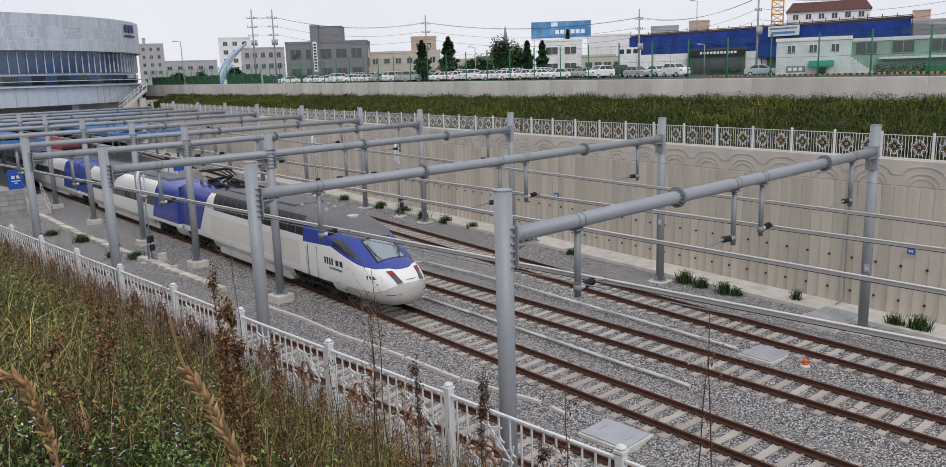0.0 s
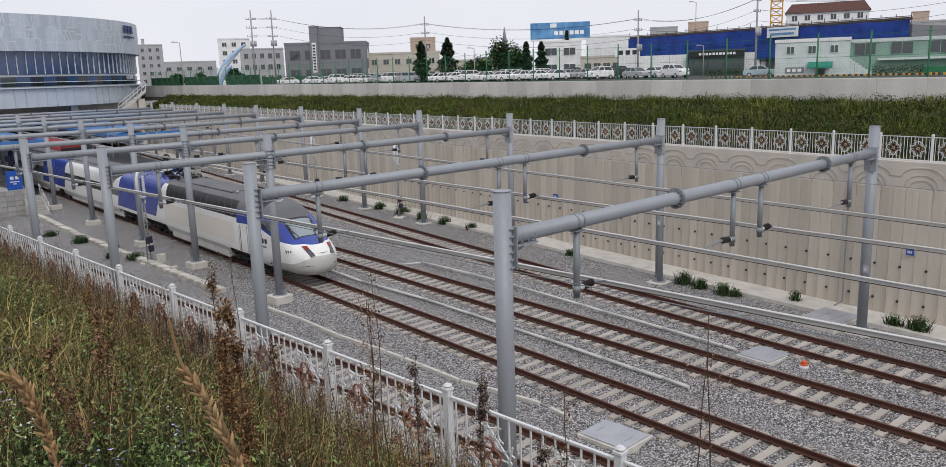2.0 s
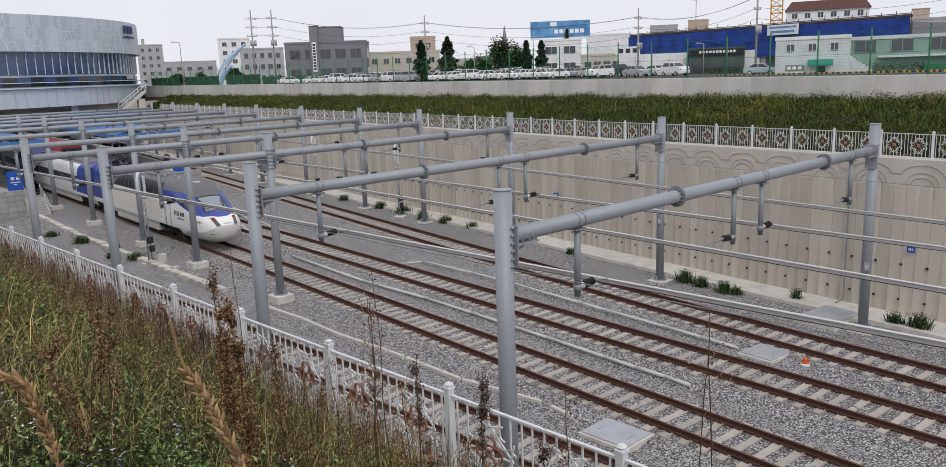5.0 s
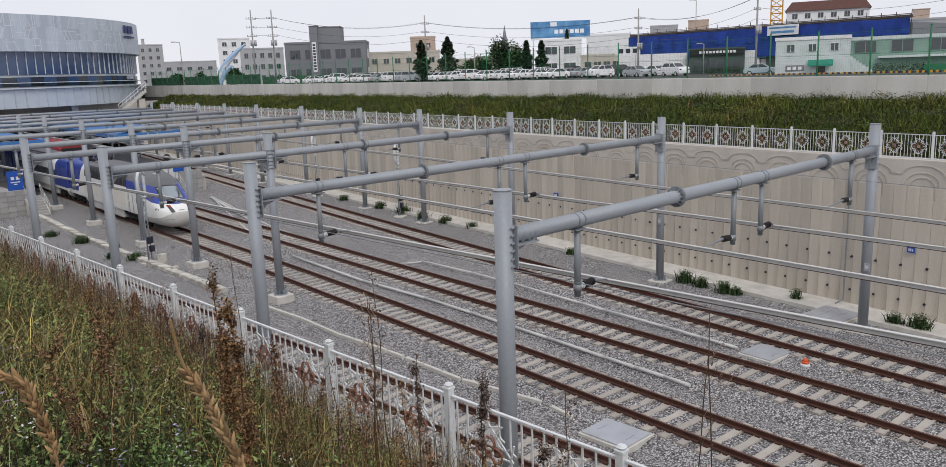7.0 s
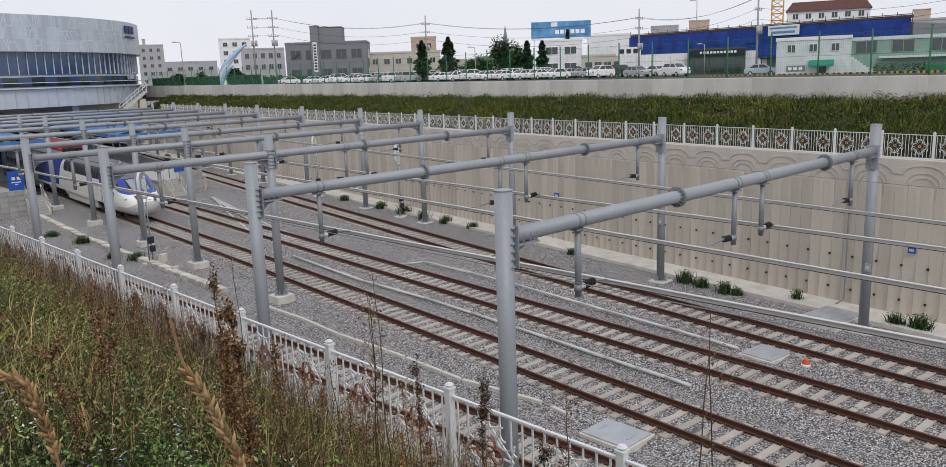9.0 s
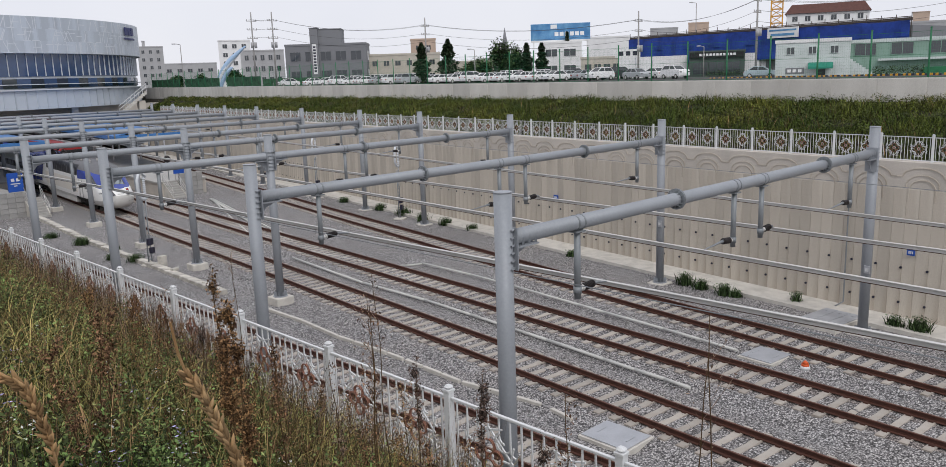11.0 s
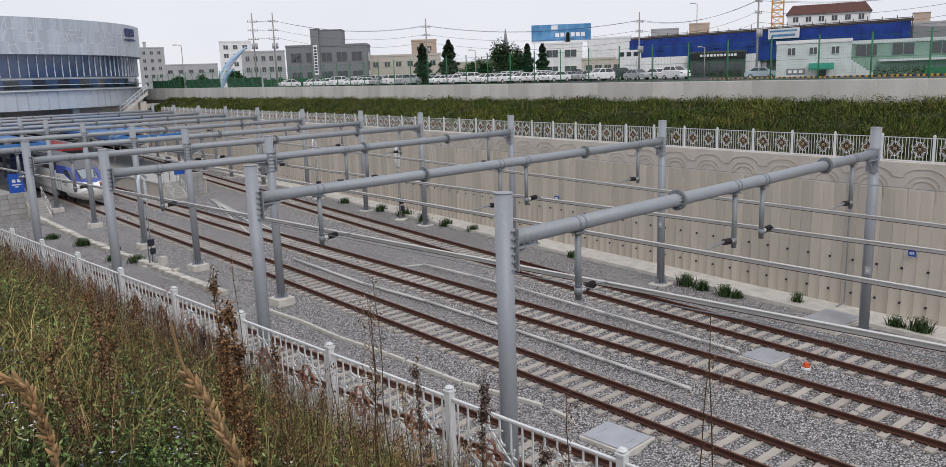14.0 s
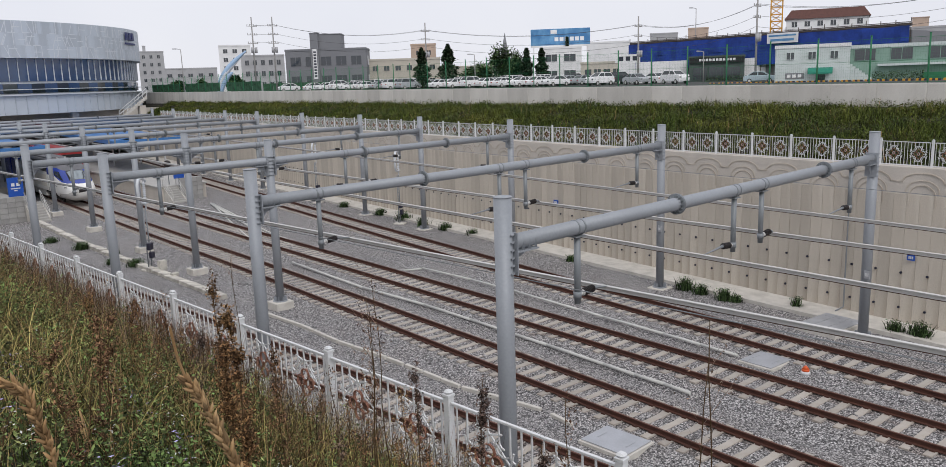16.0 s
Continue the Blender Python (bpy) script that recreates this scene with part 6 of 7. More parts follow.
def make_sculpture():
    s = thing("sculpture", "blue and white curved wave sculpture by the car park", "sculpture", pose(62.5, 125.6, STREET_Z + 0.1, 0, 0, -27))
    for k, (r, h, x0, mm) in enumerate(((3.0, 6.6, -1.0, M_PBLUE), (2.2, 5.2, -0.9, M_PANEL2), (1.3, 3.2, -0.4, M_PBLUE))):
        b = bmesh.new()
        pts, girth = [], []
        for i in range(15):
            u = i / 14
            a = u * math.pi * 0.75
            pts.append((x0 + r * (1 - math.cos(a)), 0, h + 1.4 * math.sin(a) - (1 - u) * h))
            girth.append(0.1 + 0.34 * math.sin(math.pi * min(0.98, max(0.04, u))))
        tube(b, pts, girth, 10)
        part("fin", b, mm, s)


make_sculpture()


# ---- track-side details ----
M_PIPE = mat("white_plastic_duct", (0.60, 0.60, 0.57), 0.6, var=0.12, scale=1.5, second=(0.45, 0.44, 0.41))
M_PLATE = mat("grey_cover_plate", (0.46, 0.475, 0.51), 0.4, 0.3, 0.1, 1.5, 20, 0.05)
M_LID = mat("weathered_trough_concrete", (0.62, 0.59, 0.53), 0.95, var=0.3, scale=2.5, bump=0.5, per="object", second=(0.30, 0.28, 0.25))
M_ORANGE = mat("orange_marker_plastic", (0.75, 0.12, 0.03), 0.5, var=0.05)


def make_duct(pts, r, label):
    b = bmesh.new()
    for p, q in zip(pts, pts[1:]):
        rod(b, p, q, r, 8)
    return tagged(part("cable_duct", b, M_PIPE), label, "cable duct", "cable ducts")


make_duct([(23.2, 40.0, -0.2), (22.42, 32.0, -0.2), (22.4, 27.2, -0.2), (22.19, 23.9, -0.2), (21.95, 21.1, -0.2), (21.85, 19.3, -0.21), (21.58, 16.4, -0.21), (21.46, 15.0, -0.21), (21.4, 13.8, -0.21), (21.3, 12.78, -0.22)], 0.06, "white plastic cable duct lying on the ballast")
make_duct([(27.02, 32.8, -0.19), (26.97, 28.9, -0.19), (26.73, 25.7, -0.19), (26.26, 21.3, -0.19), (26.08, 19.8, -0.19), (25.81, 16.7, -0.2), (25.6, 14.95, -0.2), (25.46, 13.4, -0.22)], 0.055, "white plastic cable duct lying beside a track")
make_duct([(24.6, 44.0, -0.24), (25.3, 36.0, -0.24), (26.0, 33.5, -0.25), (27.1, 32.9, -0.25)], 0.05, "white plastic cable duct crossing the ballast")
make_duct([(31.0, 66.0, -0.28), (27.6, 56.0, -0.25), (25.0, 48.0, -0.24), (24.6, 44.0, -0.24)], 0.07, "bundle of white cable ducts by the platform")


for off in (0.35, 0.6, 0.95):
    make_duct([(31.2 + off * 0.4, 67.5, -0.24), (28.6 + off * 0.7, 58.0, -0.24), (26.2 + off, 49.0, -0.24), (25.6 + off, 44.5, -0.24)], 0.06, "bundle of white cable ducts by the platform")


def make_mirror(x, y):
    t = thing("platform_mirror", "round dark backed platform mirror on a slim post", "mirror", pose(x, y, 1.1, 0, 0, -40))
    b = bmesh.new()
    rod(b, (0, 0, 0), (0, 0, 1.75), 0.04, 8)
    part("pole", b, M_GALVD, t)
    b = bmesh.new()
    lathe(b, (0, -0.08, 1.95), (0, 0.06, 1.95), [(0, 0.2), (0.3, 0.32), (1, 0.34)], 20)
    part("disc", b, M_INSUL, t, "dark round mirror back")


make_mirror(30.6, 74.2)


def make_trough(pts, w, label):
    """A run of concrete cable trough lids."""
    t = thing("cable_trough", label, "cable trough", group="cable troughs")
    first, jit = None, random.Random(3)
    for p, q in zip(pts, pts[1:]):
        p, q = Vector(p), Vector(q)
        n = max(1, int((q - p).length / 0.95))
        a = math.atan2((q - p).y, (q - p).x)
        for i in range(n):
            c = p.lerp(q, (i + 0.5) / n)
            m = Matrix.Translation(c) @ Matrix.Rotation(a + random.Random(i * 7 + n).uniform(-0.03, 0.03) * (w > 0.2), 4, "Z") @ Matrix.Translation((0, jit.uniform(-0.025, 0.025) * (w > 0.2), jit.uniform(-0.05, 0.03) * (w > 0.2))) @ Matrix.Rotation(jit.uniform(-0.05, 0.05) * (w > 0.2), 4, "X")
            if first is None:
                b = bmesh.new()
                box(b, -0.47, 0.47, -w / 2, w / 2, -0.2, 0.1 if w > 0.2 else 0.02, 0.015)
                first = part("lid", b, M_LID if w > 0.2 else M_KERB, t, at=m)
            else:
                again(first, m)


make_trough([(18.04, 70.6, -0.24), (17.28, 57.9, -0.24), (17.14, 52.1, -0.24), (17.12, 46.7, -0.24), (17.07, 41.0, -0.24), (16.94, 36.0, -0.24)], 0.44, "pale concrete cable trough with uneven lids")
make_trough([(16.98, 31.9, -0.25), (17.06, 29.0, -0.25), (16.88, 26.0, -0.25), (16.99, 23.0, -0.25), (16.95, 20.8, -0.25), (16.88, 18.8, -0.25), (17.17, 16.6, -0.25), (17.28, 15.4, -0.25), (17.01, 13.8, -0.25)], 0.13, "narrow pale concrete cable duct in the ballast")


def make_cover(x, y, w, l, z, n, turn, label):
    c = thing("pit_cover", label, "pit cover", Matrix.Translation((x, y, z)) @ Matrix.Rotation(turn, 4, "Z"), group="pit covers")
    b = bmesh.new()
    box(b, -w / 2 - 0.06, w / 2 + 0.06, -l / 2 - 0.06, l / 2 + 0.06, -0.4, -0.005, 0.01)
    part("pit_frame", b, M_KERB, c)
    for i in range(n):
        b = bmesh.new()
        x0 = -w / 2 + w * i / n
        box(b, x0 + 0.01, x0 + w / n - 0.01, -l / 2, l / 2, 0.0, 0.035, 0.006)
        for dy in (-l * 0.32, l * 0.32):
            box(b, x0 + w / n * 0.35, x0 + w / n * 0.65, dy - 0.02, dy + 0.02, 0.035, 0.05)
        part("plate", b, M_PLATE, c)


make_cover(16.85, 12.4, 1.2, 1.5, -0.16, 1, 0.0, "grey steel pit cover plate in the ballast")
make_cover(25.6, 12.4, 1.3, 1.2, -0.2, 1, -0.1, "grey steel pit cover between two tracks")
make_cover(31.0, 12.4, 1.6, 2.1, -0.12, 3, -0.14 + math.pi / 2, "three grey steel pit cover plates beside the wall")


def make_marker(x, y):
    t = thing("track_marker", "small orange marker on a white concrete base", "marker", pose(x, y, -0.3))
    b = bmesh.new()
    rod(b, (0, 0, 0), (0, 0, 0.12), 0.17, 14, 0.15)
    part("base", b, M_WHITE, t)
    b = bmesh.new()
    rod(b, (0, 0, 0.12), (0, 0, 0.2), 0.13, 14, 0.12)
    rod(b, (0, 0, 0.2), (0, 0, 0.3), 0.12, 14, 0.03)
    part("cap", b, M_ORANGE, t)


make_marker(25.44, 10.91)


def make_block(x, y, s, h, label):
    b = bmesh.new()
    box(b, -s, s, -s * 0.7, s * 0.7, 0, h, 0.02)
    tagged(part("concrete_block", b, M_LID, at=pose(x, y, -0.36, 0, 0, 12)), label, "concrete block", "concrete blocks")


make_block(17.5, 44.6, 0.22, 0.66, "small weathered concrete marker block by the track")
make_block(17.3, 42.5, 0.2, 0.3, "small weathered concrete block in the ballast")


def make_switch_post(x, y, turn):
    p = thing("switch_post", "lattice post with a white curved insulator bow on top", "line switch post", Matrix.Translation((x, y, -0.35)) @ Matrix.Rotation(turn, 4, "Z"), group="line switch posts")
    b = bmesh.new()
    for u in (-0.16, 0.16):
        rod(b, (u, 0, 0), (u * 0.7, 0, 3.6), 0.035, 8)
    for i in range(12):
        rod(b, (-0.16, 0, 0.25 + i * 0.28), (0.16, 0, 0.4 + i * 0.28), 0.018, 5)
    part("lattice", b, M_GALVD, p)
    b = bmesh.new()
    pts = [(0.35, 5.1), (0.1, 5.35), (-0.22, 5.3), (-0.38, 5.0), (-0.38, 4.3), (-0.22, 3.95), (0.05, 3.85), (0.3, 3.9)]
    tube(b, [(a, 0, c) for a, c in pts], 0.085, 10)
    part("bow", b, M_PANEL2, p, "white curved bow")
    b = bmesh.new()
    lathe(b, (0.2, 0, 3.5), (0.2, 0, 5.2), [(0, 0.03)] + [q for k in range(9) for q in ((0.3 + k * 0.07, 0.035), (0.315 + k * 0.07, 0.09), (0.345 + k * 0.07, 0.09), (0.36 + k * 0.07, 0.035))] + [(1, 0.03)], 8)
    part("insulator", b, M_PANEL2, p, "ribbed white insulator")
    b = bmesh.new()
    box(b, -0.25, 0.12, -0.28, -0.05, 1.2, 1.6, 0.03)
    box(b, -0.1, 0.22, -0.25, -0.05, 0.7, 1.05, 0.03)
    part("drive_box", b, M_INK, p, "dark drive box")
    b = bmesh.new()
    box(b, -0.4, 0.4, -0.4, 0.4, -0.3, 0.08, 0.03)
    part("footing", b, M_KERB, p)


make_switch_post(17.2, 45.6, 0.6)
make_switch_post(35.6, 45.6, 0.5)
make_switch_post(37.8, 60.0, 0.5)
make_switch_post(40.6, 74.5, 0.5)


def make_plaque(x, y, z, w, h, material, label):
    b = bmesh.new()
    box(b, -0.02, 0.02, -w / 2, w / 2, -h / 2, h / 2, 0.004)
    for i in range(3):
        box(b, -0.026, -0.02, -w * 0.3 + i * w * 0.22, -w * 0.15 + i * w * 0.22, -h * 0.22, h * 0.22, mi=1)
    tagged(part("plaque", b, [material, M_WHITE], at=Matrix.Translation((x, y, z)) @ Matrix.Rotation(-math.atan(0.145), 4, "Z")), label, "plaque", "wall plaques")


make_plaque(wall_x(10.3) - 0.07, 10.3, 2.45, 0.3, 0.24, M_SIGN, "small blue plaque with white bars on the wall")
make_plaque(wall_x(31) - 0.07, 31.0, 2.45, 0.4, 0.28, M_SIGN, "small blue plaque with white bars on the wall")
make_plaque(post_far_x(11) - 0.21, 10.9, 2.2, 0.22, 0.3, M_PLATE, "small grey plate on a gantry post")
make_plaque(post_far_x(21) - 0.21, 20.9, 2.6, 0.2, 0.3, M_PLATE, "small grey plate on a gantry post")


def make_downpipe(y):
    b = bmesh.new()
    rod(b, (wall_x(y) - 0.07, y, -0.1), (wall_x(y) - 0.07, y, 5.9), 0.03, 6)
    rod(b, (wall_x(y) - 0.07, y, -0.1), (wall_x(y) - 0.5, y + 0.15, -0.22), 0.03, 6)
    tagged(part("conduit", b, M_GALVD), "thin dark conduit down the retaining wall", "conduit")


make_downpipe(12.9)

# ---- plants ----
M_GRASS = mat("bank_grass", (0.042, 0.072, 0.014), 0.85, var=0.3, scale=0.8, fine=4, bump=0, second=(0.095, 0.09, 0.03), per="island", spec=0.15)
# Far bank greens, set apart from the near bank grass colour.
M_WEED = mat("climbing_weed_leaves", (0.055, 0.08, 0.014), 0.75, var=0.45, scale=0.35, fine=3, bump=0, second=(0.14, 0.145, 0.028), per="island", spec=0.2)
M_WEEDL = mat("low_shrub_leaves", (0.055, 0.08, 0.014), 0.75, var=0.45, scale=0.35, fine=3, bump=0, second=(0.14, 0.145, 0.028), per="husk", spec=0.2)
M_DOCK = mat("ripe_dock_seeds", (0.20, 0.115, 0.05), 0.85, var=0.3, scale=3.0, bump=0, second=(0.11, 0.055, 0.03), per="island", spec=0.15)
M_GREYSEED = mat("grey_brown_seeds", (0.085, 0.058, 0.048), 0.9, var=0.3, scale=3.0, bump=0, second=(0.14, 0.10, 0.08), per="island", spec=0.1)
M_LEAF = mat("weed_leaves", (0.085, 0.132, 0.04), 0.8, var=0.3, scale=1.5, fine=6, bump=0, second=(0.15, 0.135, 0.055), per="island", spec=0.15)
M_STRAW = mat("dry_weed_straw", (0.25, 0.165, 0.085), 0.9, var=0.25, scale=2.0, fine=10, bump=0, second=(0.16, 0.09, 0.05), per="island", spec=0.1)
M_SEED = mat("brown_seed_heads", (0.17, 0.095, 0.052), 0.9, var=0.25, scale=2.0, bump=0, second=(0.09, 0.05, 0.035), per="island", spec=0.1)
M_HAY = mat("yellowed_grass", (0.31, 0.25, 0.10), 0.85, var=0.25, scale=2.0, bump=0, second=(0.17, 0.165, 0.05), per="island", spec=0.15)
M_STEM = mat("grey_brown_stems", (0.17, 0.12, 0.09), 0.9, var=0.2, scale=2.0, bump=0, per="island", spec=0.1)
M_EAR = mat("straw_coloured_ear", (0.31, 0.205, 0.105), 0.8, var=0.2, scale=8.0, fine=60, bump=0.1, second=(0.28, 0.15, 0.06), per="husk", spec=0.2)
M_FLOWER = mat("pale_violet_flowers", (0.24, 0.215, 0.36), 0.8, var=0.2, per="island", bump=0)
M_WFLOWER = mat("white_wild_flowers", (0.7, 0.7, 0.66), 0.8, var=0.1, bump=0)
M_NEEDLE = mat("dark_conifer_needles", (0.05, 0.08, 0.042), 0.9, var=0.3, scale=1.0, bump=0, per="island", spec=0.1)
M_TLEAF = mat("tree_leaves", (0.06, 0.10, 0.038), 0.85, var=0.3, scale=1.0, bump=0, per="island", spec=0.15)
M_BARK = mat("bark", (0.10, 0.075, 0.055), 0.9, var=0.2, scale=6, bump=0.4)


def blades(rng, root, height, width, lean, bow=0.35, azim=None):
    """Tapered curved blades of three triangles each."""
    n = len(root)
    a = rng.uniform(0, 2 * math.pi, n) if azim is None else azim
    d = np.stack([np.cos(a), np.sin(a), np.zeros(n)], 1)
    s = np.stack([-np.sin(a), np.cos(a), np.zeros(n)], 1)
    face = rng.uniform(0, 2 * math.pi, n)
    s = s * np.cos(face)[:, None] + d * np.sin(face)[:, None]
    up = np.array([0, 0, 1.0])
    h, w, l = height[:, None], width[:, None], lean[:, None]
    mid = root + up * h * 0.55 + d * h * l * 0.4
    tip = root + up * h * (1 - bow * l * 0.5) + d * h * l
    v = np.stack([root - s * w * 0.5, root + s * w * 0.5, mid - s * w * 0.4, mid + s * w * 0.4, tip], 1).reshape(-1, 3)
    i = np.arange(n)[:, None] * 5
    f = np.concatenate([i + [0, 1, 3], i + [0, 3, 2], i + [2, 3, 4]], 1).reshape(-1, 3)
    return v, f


def leaves(rng, c, size, flat=0.5):
    """Small pointed leaves, each a folded pair of triangles."""
    n = len(c)
    a, e = rng.uniform(0, 2 * math.pi, n), rng.uniform(-0.9, 0.9, n) * (1 - flat) + 0.25
    d = np.stack([np.cos(a) * np.cos(e), np.sin(a) * np.cos(e), np.sin(e)], 1)
    s = np.stack([-np.sin(a), np.cos(a), rng.uniform(-0.5, 0.5, n)], 1)
    z = size[:, None]
    v = np.stack([c - d * z * 0.5, c + s * z * 0.22, c + d * z * 0.5, c - s * z * 0.22], 1).reshape(-1, 3)
    i = np.arange(n)[:, None] * 4
    f = np.concatenate([i + [0, 1, 2], i + [0, 2, 3]], 1).reshape(-1, 3)
    return v, f


def joined(sets):
    vs, fs, k = [], [], 0
    for v, f in sets:
        vs.append(v), fs.append(f + k)
        k += len(v)
    return np.concatenate(vs), np.concatenate(fs)


def bank_z(x, y):
    """Height of the near bank."""
    fx = fence_x(y)
    return np.interp(x, [-6, -1.2, 0.4, 2.2, 4.25, 4.8], [STREET_Z, STREET_Z - 0.05, STREET_Z - 0.25, 7.0, 5.75, 5.72]) + 0.0 * fx


def near_bank():
    rng = np.random.default_rng(21)

    def scatter(n, x0=0.55, x1=4.5, y0=0.2, y1=48, bias=1.7):
        y = y0 + (y1 - y0) * rng.random(n) ** bias
        x = x0 + (x1 - x0) * rng.random(n)
        return np.stack([x, y, bank_z(x, y) - 0.02], 1)

    def clumps(n, dens, spread, **k):
        c = scatter(n, **k)
        p = np.repeat(c, dens, 0)
        p[:, 0] += rng.normal(0, spread, len(p))
        p[:, 1] += rng.normal(0, spread, len(p))
        p[:, 0] = np.clip(p[:, 0], 0.45, 4.6)
        p[:, 2] = bank_z(p[:, 0], p[:, 1]) - 0.02
        return p

    # low grass, long yellowing blades and small leaves
    p = np.concatenate([scatter(36000, y0=1.0, bias=2.0), scatter(15000, x0=2.6, x1=4.65, y0=0.8, y1=14, bias=1.1)])
    tagged(sheet("bank_grass", *blades(rng, p, rng.uniform(0.12, 0.42, len(p)), rng.uniform(0.004, 0.010, len(p)), rng.uniform(0.1, 1.0, len(p))), M_GRASS), "green grass covering the near bank", "grass", kind="stuff")
    p = np.concatenate([clumps(750, 6, 0.1, y0=2.0, bias=1.6), clumps(1300, 8, 0.14, x0=0.6, x1=4.2, y0=5.5, y1=34, bias=1.4), clumps(420, 9, 0.12, x0=3.2, x1=4.5, y0=1.6, y1=7, bias=1.0), clumps(1100, 7, 0.09, x0=4.0, x1=4.62, y0=1.5, y1=40, bias=1.3)])
    tagged(sheet("yellowed_grass", *blades(rng, p, rng.uniform(0.3, 0.75, len(p)), rng.uniform(0.003, 0.008, len(p)), rng.uniform(0.3, 1.3, len(p))), M_HAY), "long yellowed grass blades on the near bank", "grass", kind="stuff")
    stems = clumps(1500, 9, 0.07, x0=0.5, x1=4.3, y0=1.0, bias=2.0)
    hgt = rng.uniform(0.3, 0.9, len(stems)) * (0.25 + 0.75 * np.sin(stems[:, 0] * 4 + 2 * np.sin(stems[:, 1] * 2.2)) ** 2)
    k = 22
    lf = np.repeat(stems, k, 0)
    lf[:, 2] += np.repeat(hgt, k) * rng.random(len(lf)) ** 0.7
    lf[:, :2] += rng.normal(0, 0.05, (len(lf), 2))
    size = rng.uniform(0.014, 0.042, len(lf)) * np.interp(lf[:, 1], [2, 25], [1.0, 2.0])
    tagged(sheet("weed_leaves", *leaves(rng, lf, size, 0.2), M_LEAF), "leafy green weeds on the near bank", "weeds", kind="stuff")
    # brown stalks with seed heads, densest in a belt above the fence
    p = np.concatenate([clumps(900, 7, 0.12, x0=2.6, x1=4.6, y0=2.0, bias=1.4), clumps(420, 6, 0.12, x0=0.9, x1=3.4, y0=4.6, bias=1.5), clumps(500, 7, 0.12, x0=3.9, x1=4.7, y0=10.0, y1=46, bias=1.1)])
    hgt = rng.uniform(0.35, 0.9, len(p)) * np.interp(p[:, 0], [0.5, 2, 4.5], [0.8, 0.85, 1.0])
    az, ln = rng.uniform(0, 2 * math.pi, len(p)), rng.uniform(0.03, 0.4, len(p))
    tagged(sheet("dry_weeds", *blades(rng, p, hgt, rng.uniform(0.004, 0.009, len(p)), ln, azim=az), M_STRAW), "dry brown weed stalks on the near bank", "weeds", kind="stuff")
    pick = rng.random(len(p)) < 0.5
    q, h2, az2, ln2 = p[pick], hgt[pick], az[pick], ln[pick]
    k = 26
    u = 0.3 + 0.7 * rng.random((len(q), k))
    pos = np.repeat(q[:, None, :], k, 1).astype(float)
    pos[:, :, 2] += h2[:, None] * u * (1 - 0.17 * ln2[:, None])
    pos[:, :, 0] += np.cos(az2)[:, None] * h2[:, None] * ln2[:, None] * u ** 2 + rng.normal(0, 0.02, pos.shape[:2])
    pos[:, :, 1] += np.sin(az2)[:, None] * h2[:, None] * ln2[:, None] * u ** 2 + rng.normal(0, 0.02, pos.shape[:2])
    pos = pos.reshape(-1, 3)
    size = rng.uniform(0.009, 0.024, len(pos)) * np.interp(pos[:, 1], [3, 30], [0.9, 2.0])
    tagged(sheet("seed_heads", *leaves(rng, pos, size, 0.0), M_SEED), "brown seed heads on dry weeds", "weeds", kind="stuff")
    # thin grey-brown stems in front of the fence
    p = np.concatenate([clumps(1150, 6, 0.14, x0=3.6, x1=4.75, y0=2.4, bias=1.2), clumps(500, 7, 0.12, x0=4.1, x1=4.75, y0=9.0, y1=40, bias=1.0)])
    tagged(sheet("thin_stems", *blades(rng, p, rng.uniform(0.4, 1.2, len(p)), rng.uniform(0.004, 0.008, len(p)), rng.uniform(0.0, 0.4, len(p))), M_STEM), "thin grey-brown dry stems before the fence", "weeds", kind="stuff")
    f = clumps(15, 34, 0.055, x0=0.7, x1=2.2, y0=2.4, y1=7)
    f[:, 2] += rng.uniform(0.3, 0.5, len(f))
    tagged(sheet("violet_flowers", *leaves(rng, f, rng.uniform(0.016, 0.034, len(f)), 0.8), M_FLOWER), "small pale violet wild flowers among the weeds", "wild flowers", kind="stuff")
    f = clumps(16, 16, 0.05, x0=0.7, x1=3.0, y0=1.7, y1=12)
    f[:, 2] += rng.uniform(0.25, 0.45, len(f))
    tagged(sheet("white_flowers", *leaves(rng, f, rng.uniform(0.015, 0.03, len(f)), 0.8), M_WFLOWER), "small white wild flowers among the weeds", "wild flowers", kind="stuff")


near_bank()


